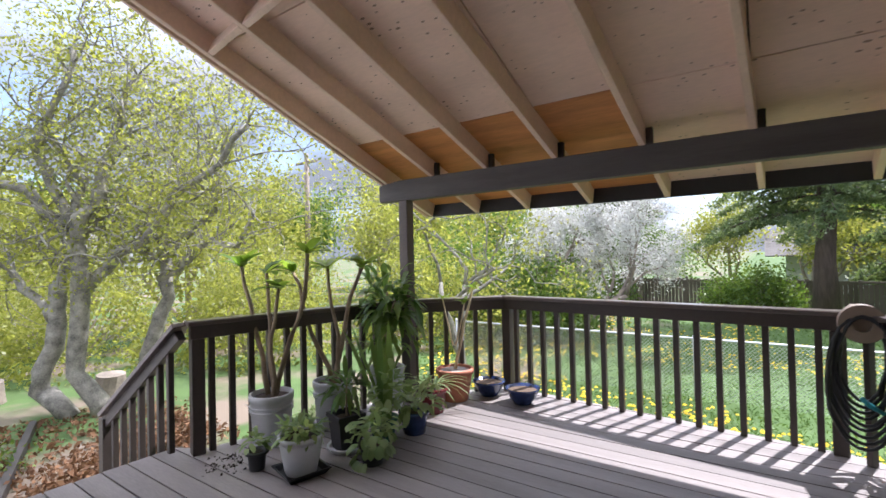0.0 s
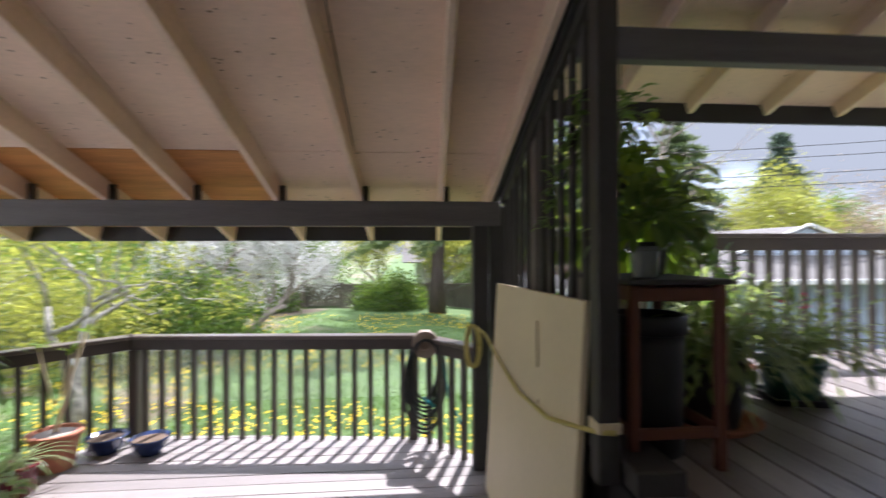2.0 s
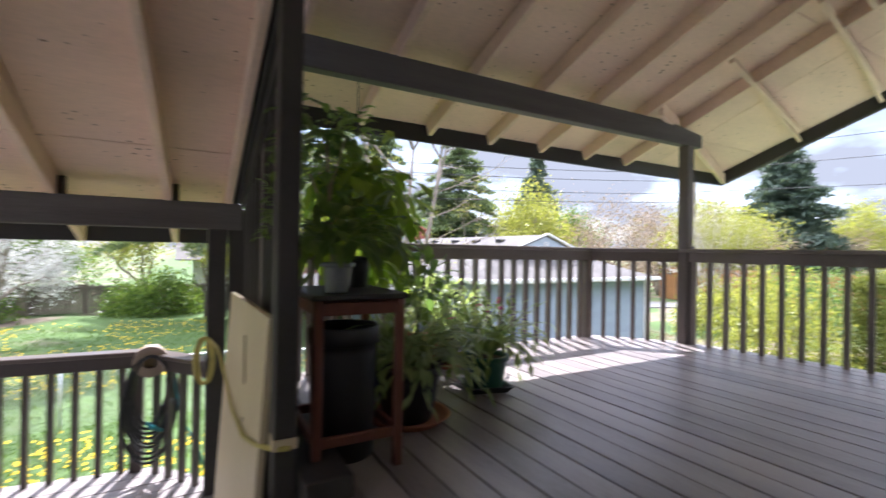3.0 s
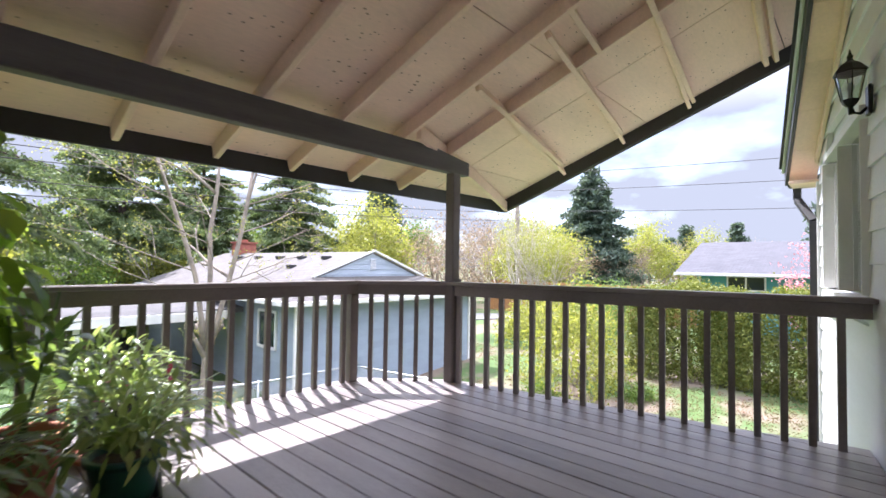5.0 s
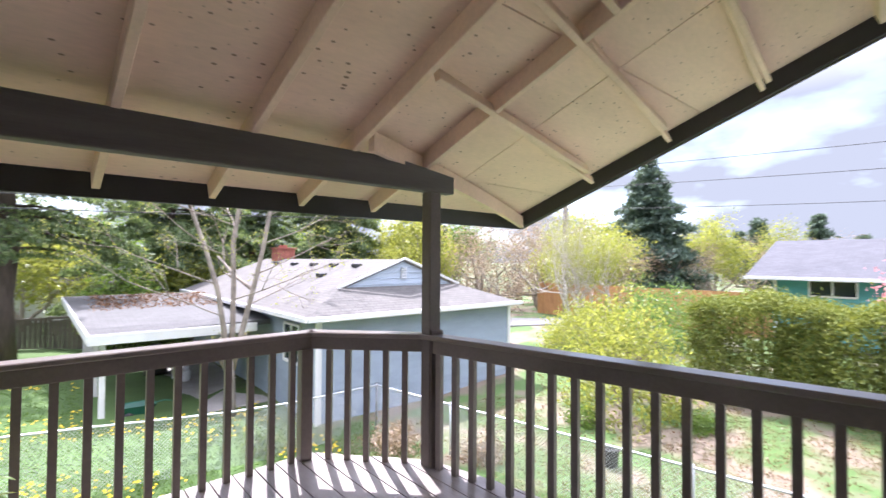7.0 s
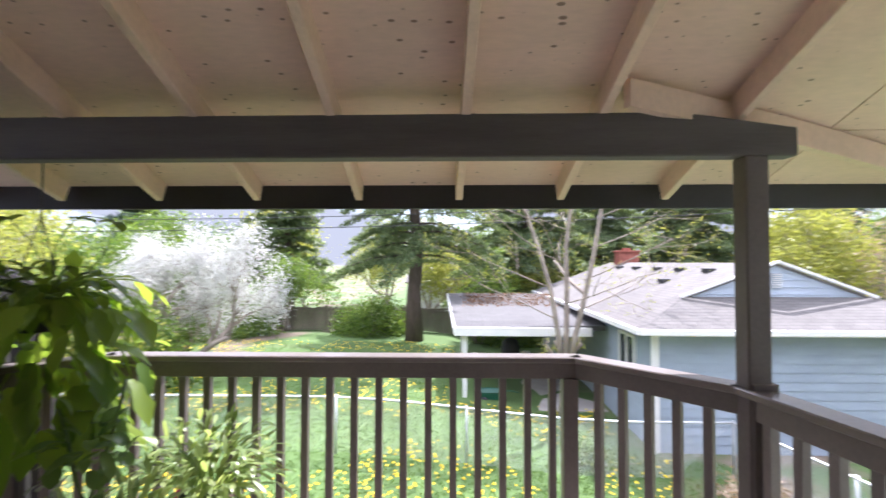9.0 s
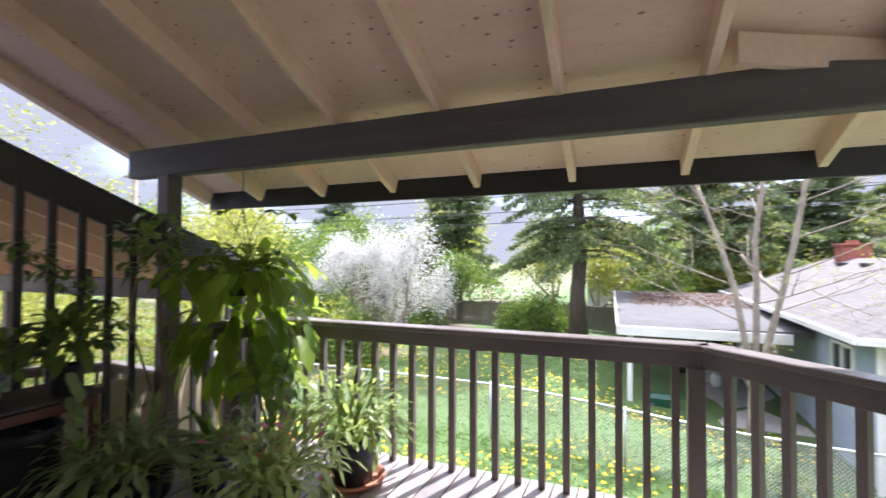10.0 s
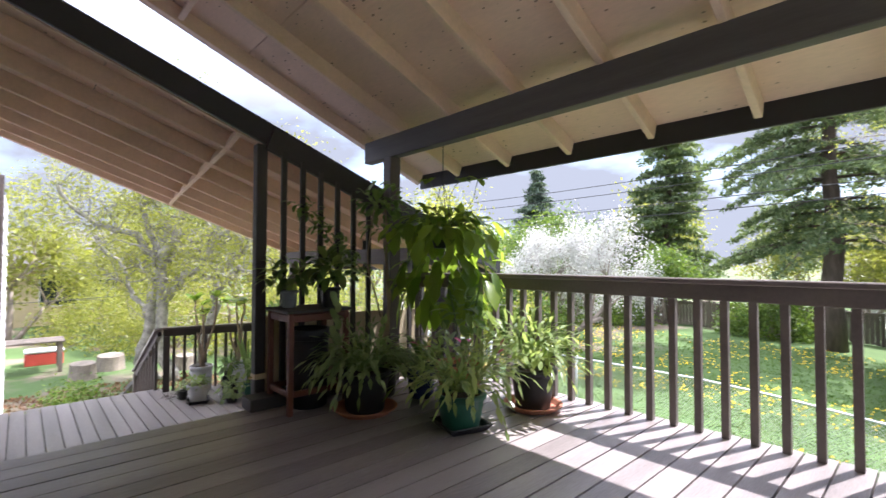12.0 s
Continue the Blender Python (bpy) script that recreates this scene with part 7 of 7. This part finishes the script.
lantern()
ob = thing("outlet_box", "grey weatherproof outlet box on the house wall", "outlet box", at=(5.6, wall_y(5.6) + 0.03, 1.05))
block("box_body", (-0.05, 0, -0.08), (0.05, 0.05, 0.08), M_GALV, ob, bevel=0.006)
block("box_cover", (-0.045, 0.051, -0.07), (0.045, 0.06, 0.07), M_GALV, ob, bevel=0.003)


# garden odds and ends beyond the lower deck
cooler = thing("cooler", "red and white cool box in the garden", "cool box", at=(-13.2, 0.9, ground_z(-13.2, 0.9)))
block("box_body", (-0.3, -0.45, 0.0), (0.3, 0.45, 0.38), M_REDBOX, cooler, bevel=0.03)
block("lid", (-0.31, -0.46, 0.382), (0.31, 0.46, 0.46), M_BUCKET, cooler, bevel=0.02)
table = thing("garden_table", "weathered plank table beside the garden bed", "table", at=(-12.0, 0.1, ground_z(-12, 0.1)))
for i in range(7):
    block("board", (-0.5 + 0.15 * i, -1.4, 0.86), (-0.37 + 0.15 * i, 1.2, 0.90), M_FENCEWOOD, table)
for x, y in ((-0.4, -1.3), (0.45, -1.3), (-0.4, 1.1), (0.45, 1.1)):
    block("leg", (x - 0.05, y - 0.05, 0), (x + 0.05, y + 0.05, 0.86), M_FENCEWOOD, table)
for i, (x, y, r) in enumerate(((-10.2, 1.6, 0.30), (-9.6, 3.9, 0.26), (-11.0, 2.3, 0.34))):
    v, f = [], []
    tube(v, f, [(0, 0, -0.05), (0, 0, 0.2), (0.02, 0, 0.42)], [r * 1.1, r, r * 0.95], 14)
    ob = raw("tree_stump", v, f, M_GREYBARK)
    ob.location = (x, y, ground_z(x, y))
    tagged(ob, "sawn grey tree stump in the garden", "stump", "stumps")
bed = thing("bed_edging", "dark timber edging round a garden bed", "edging", at=(-6.4, 0.6, ground_z(-6.4, 0.6)))
for a, b in (((-2.2, 1.9, 0.05), (1.6, 0.6, 0.05)), ((1.6, 0.6, 0.05), (1.4, -1.6, 0.05))):
    timber("edge_board", a, b, 0.09, 0.14, M_SLAT, bed)


build_planks()
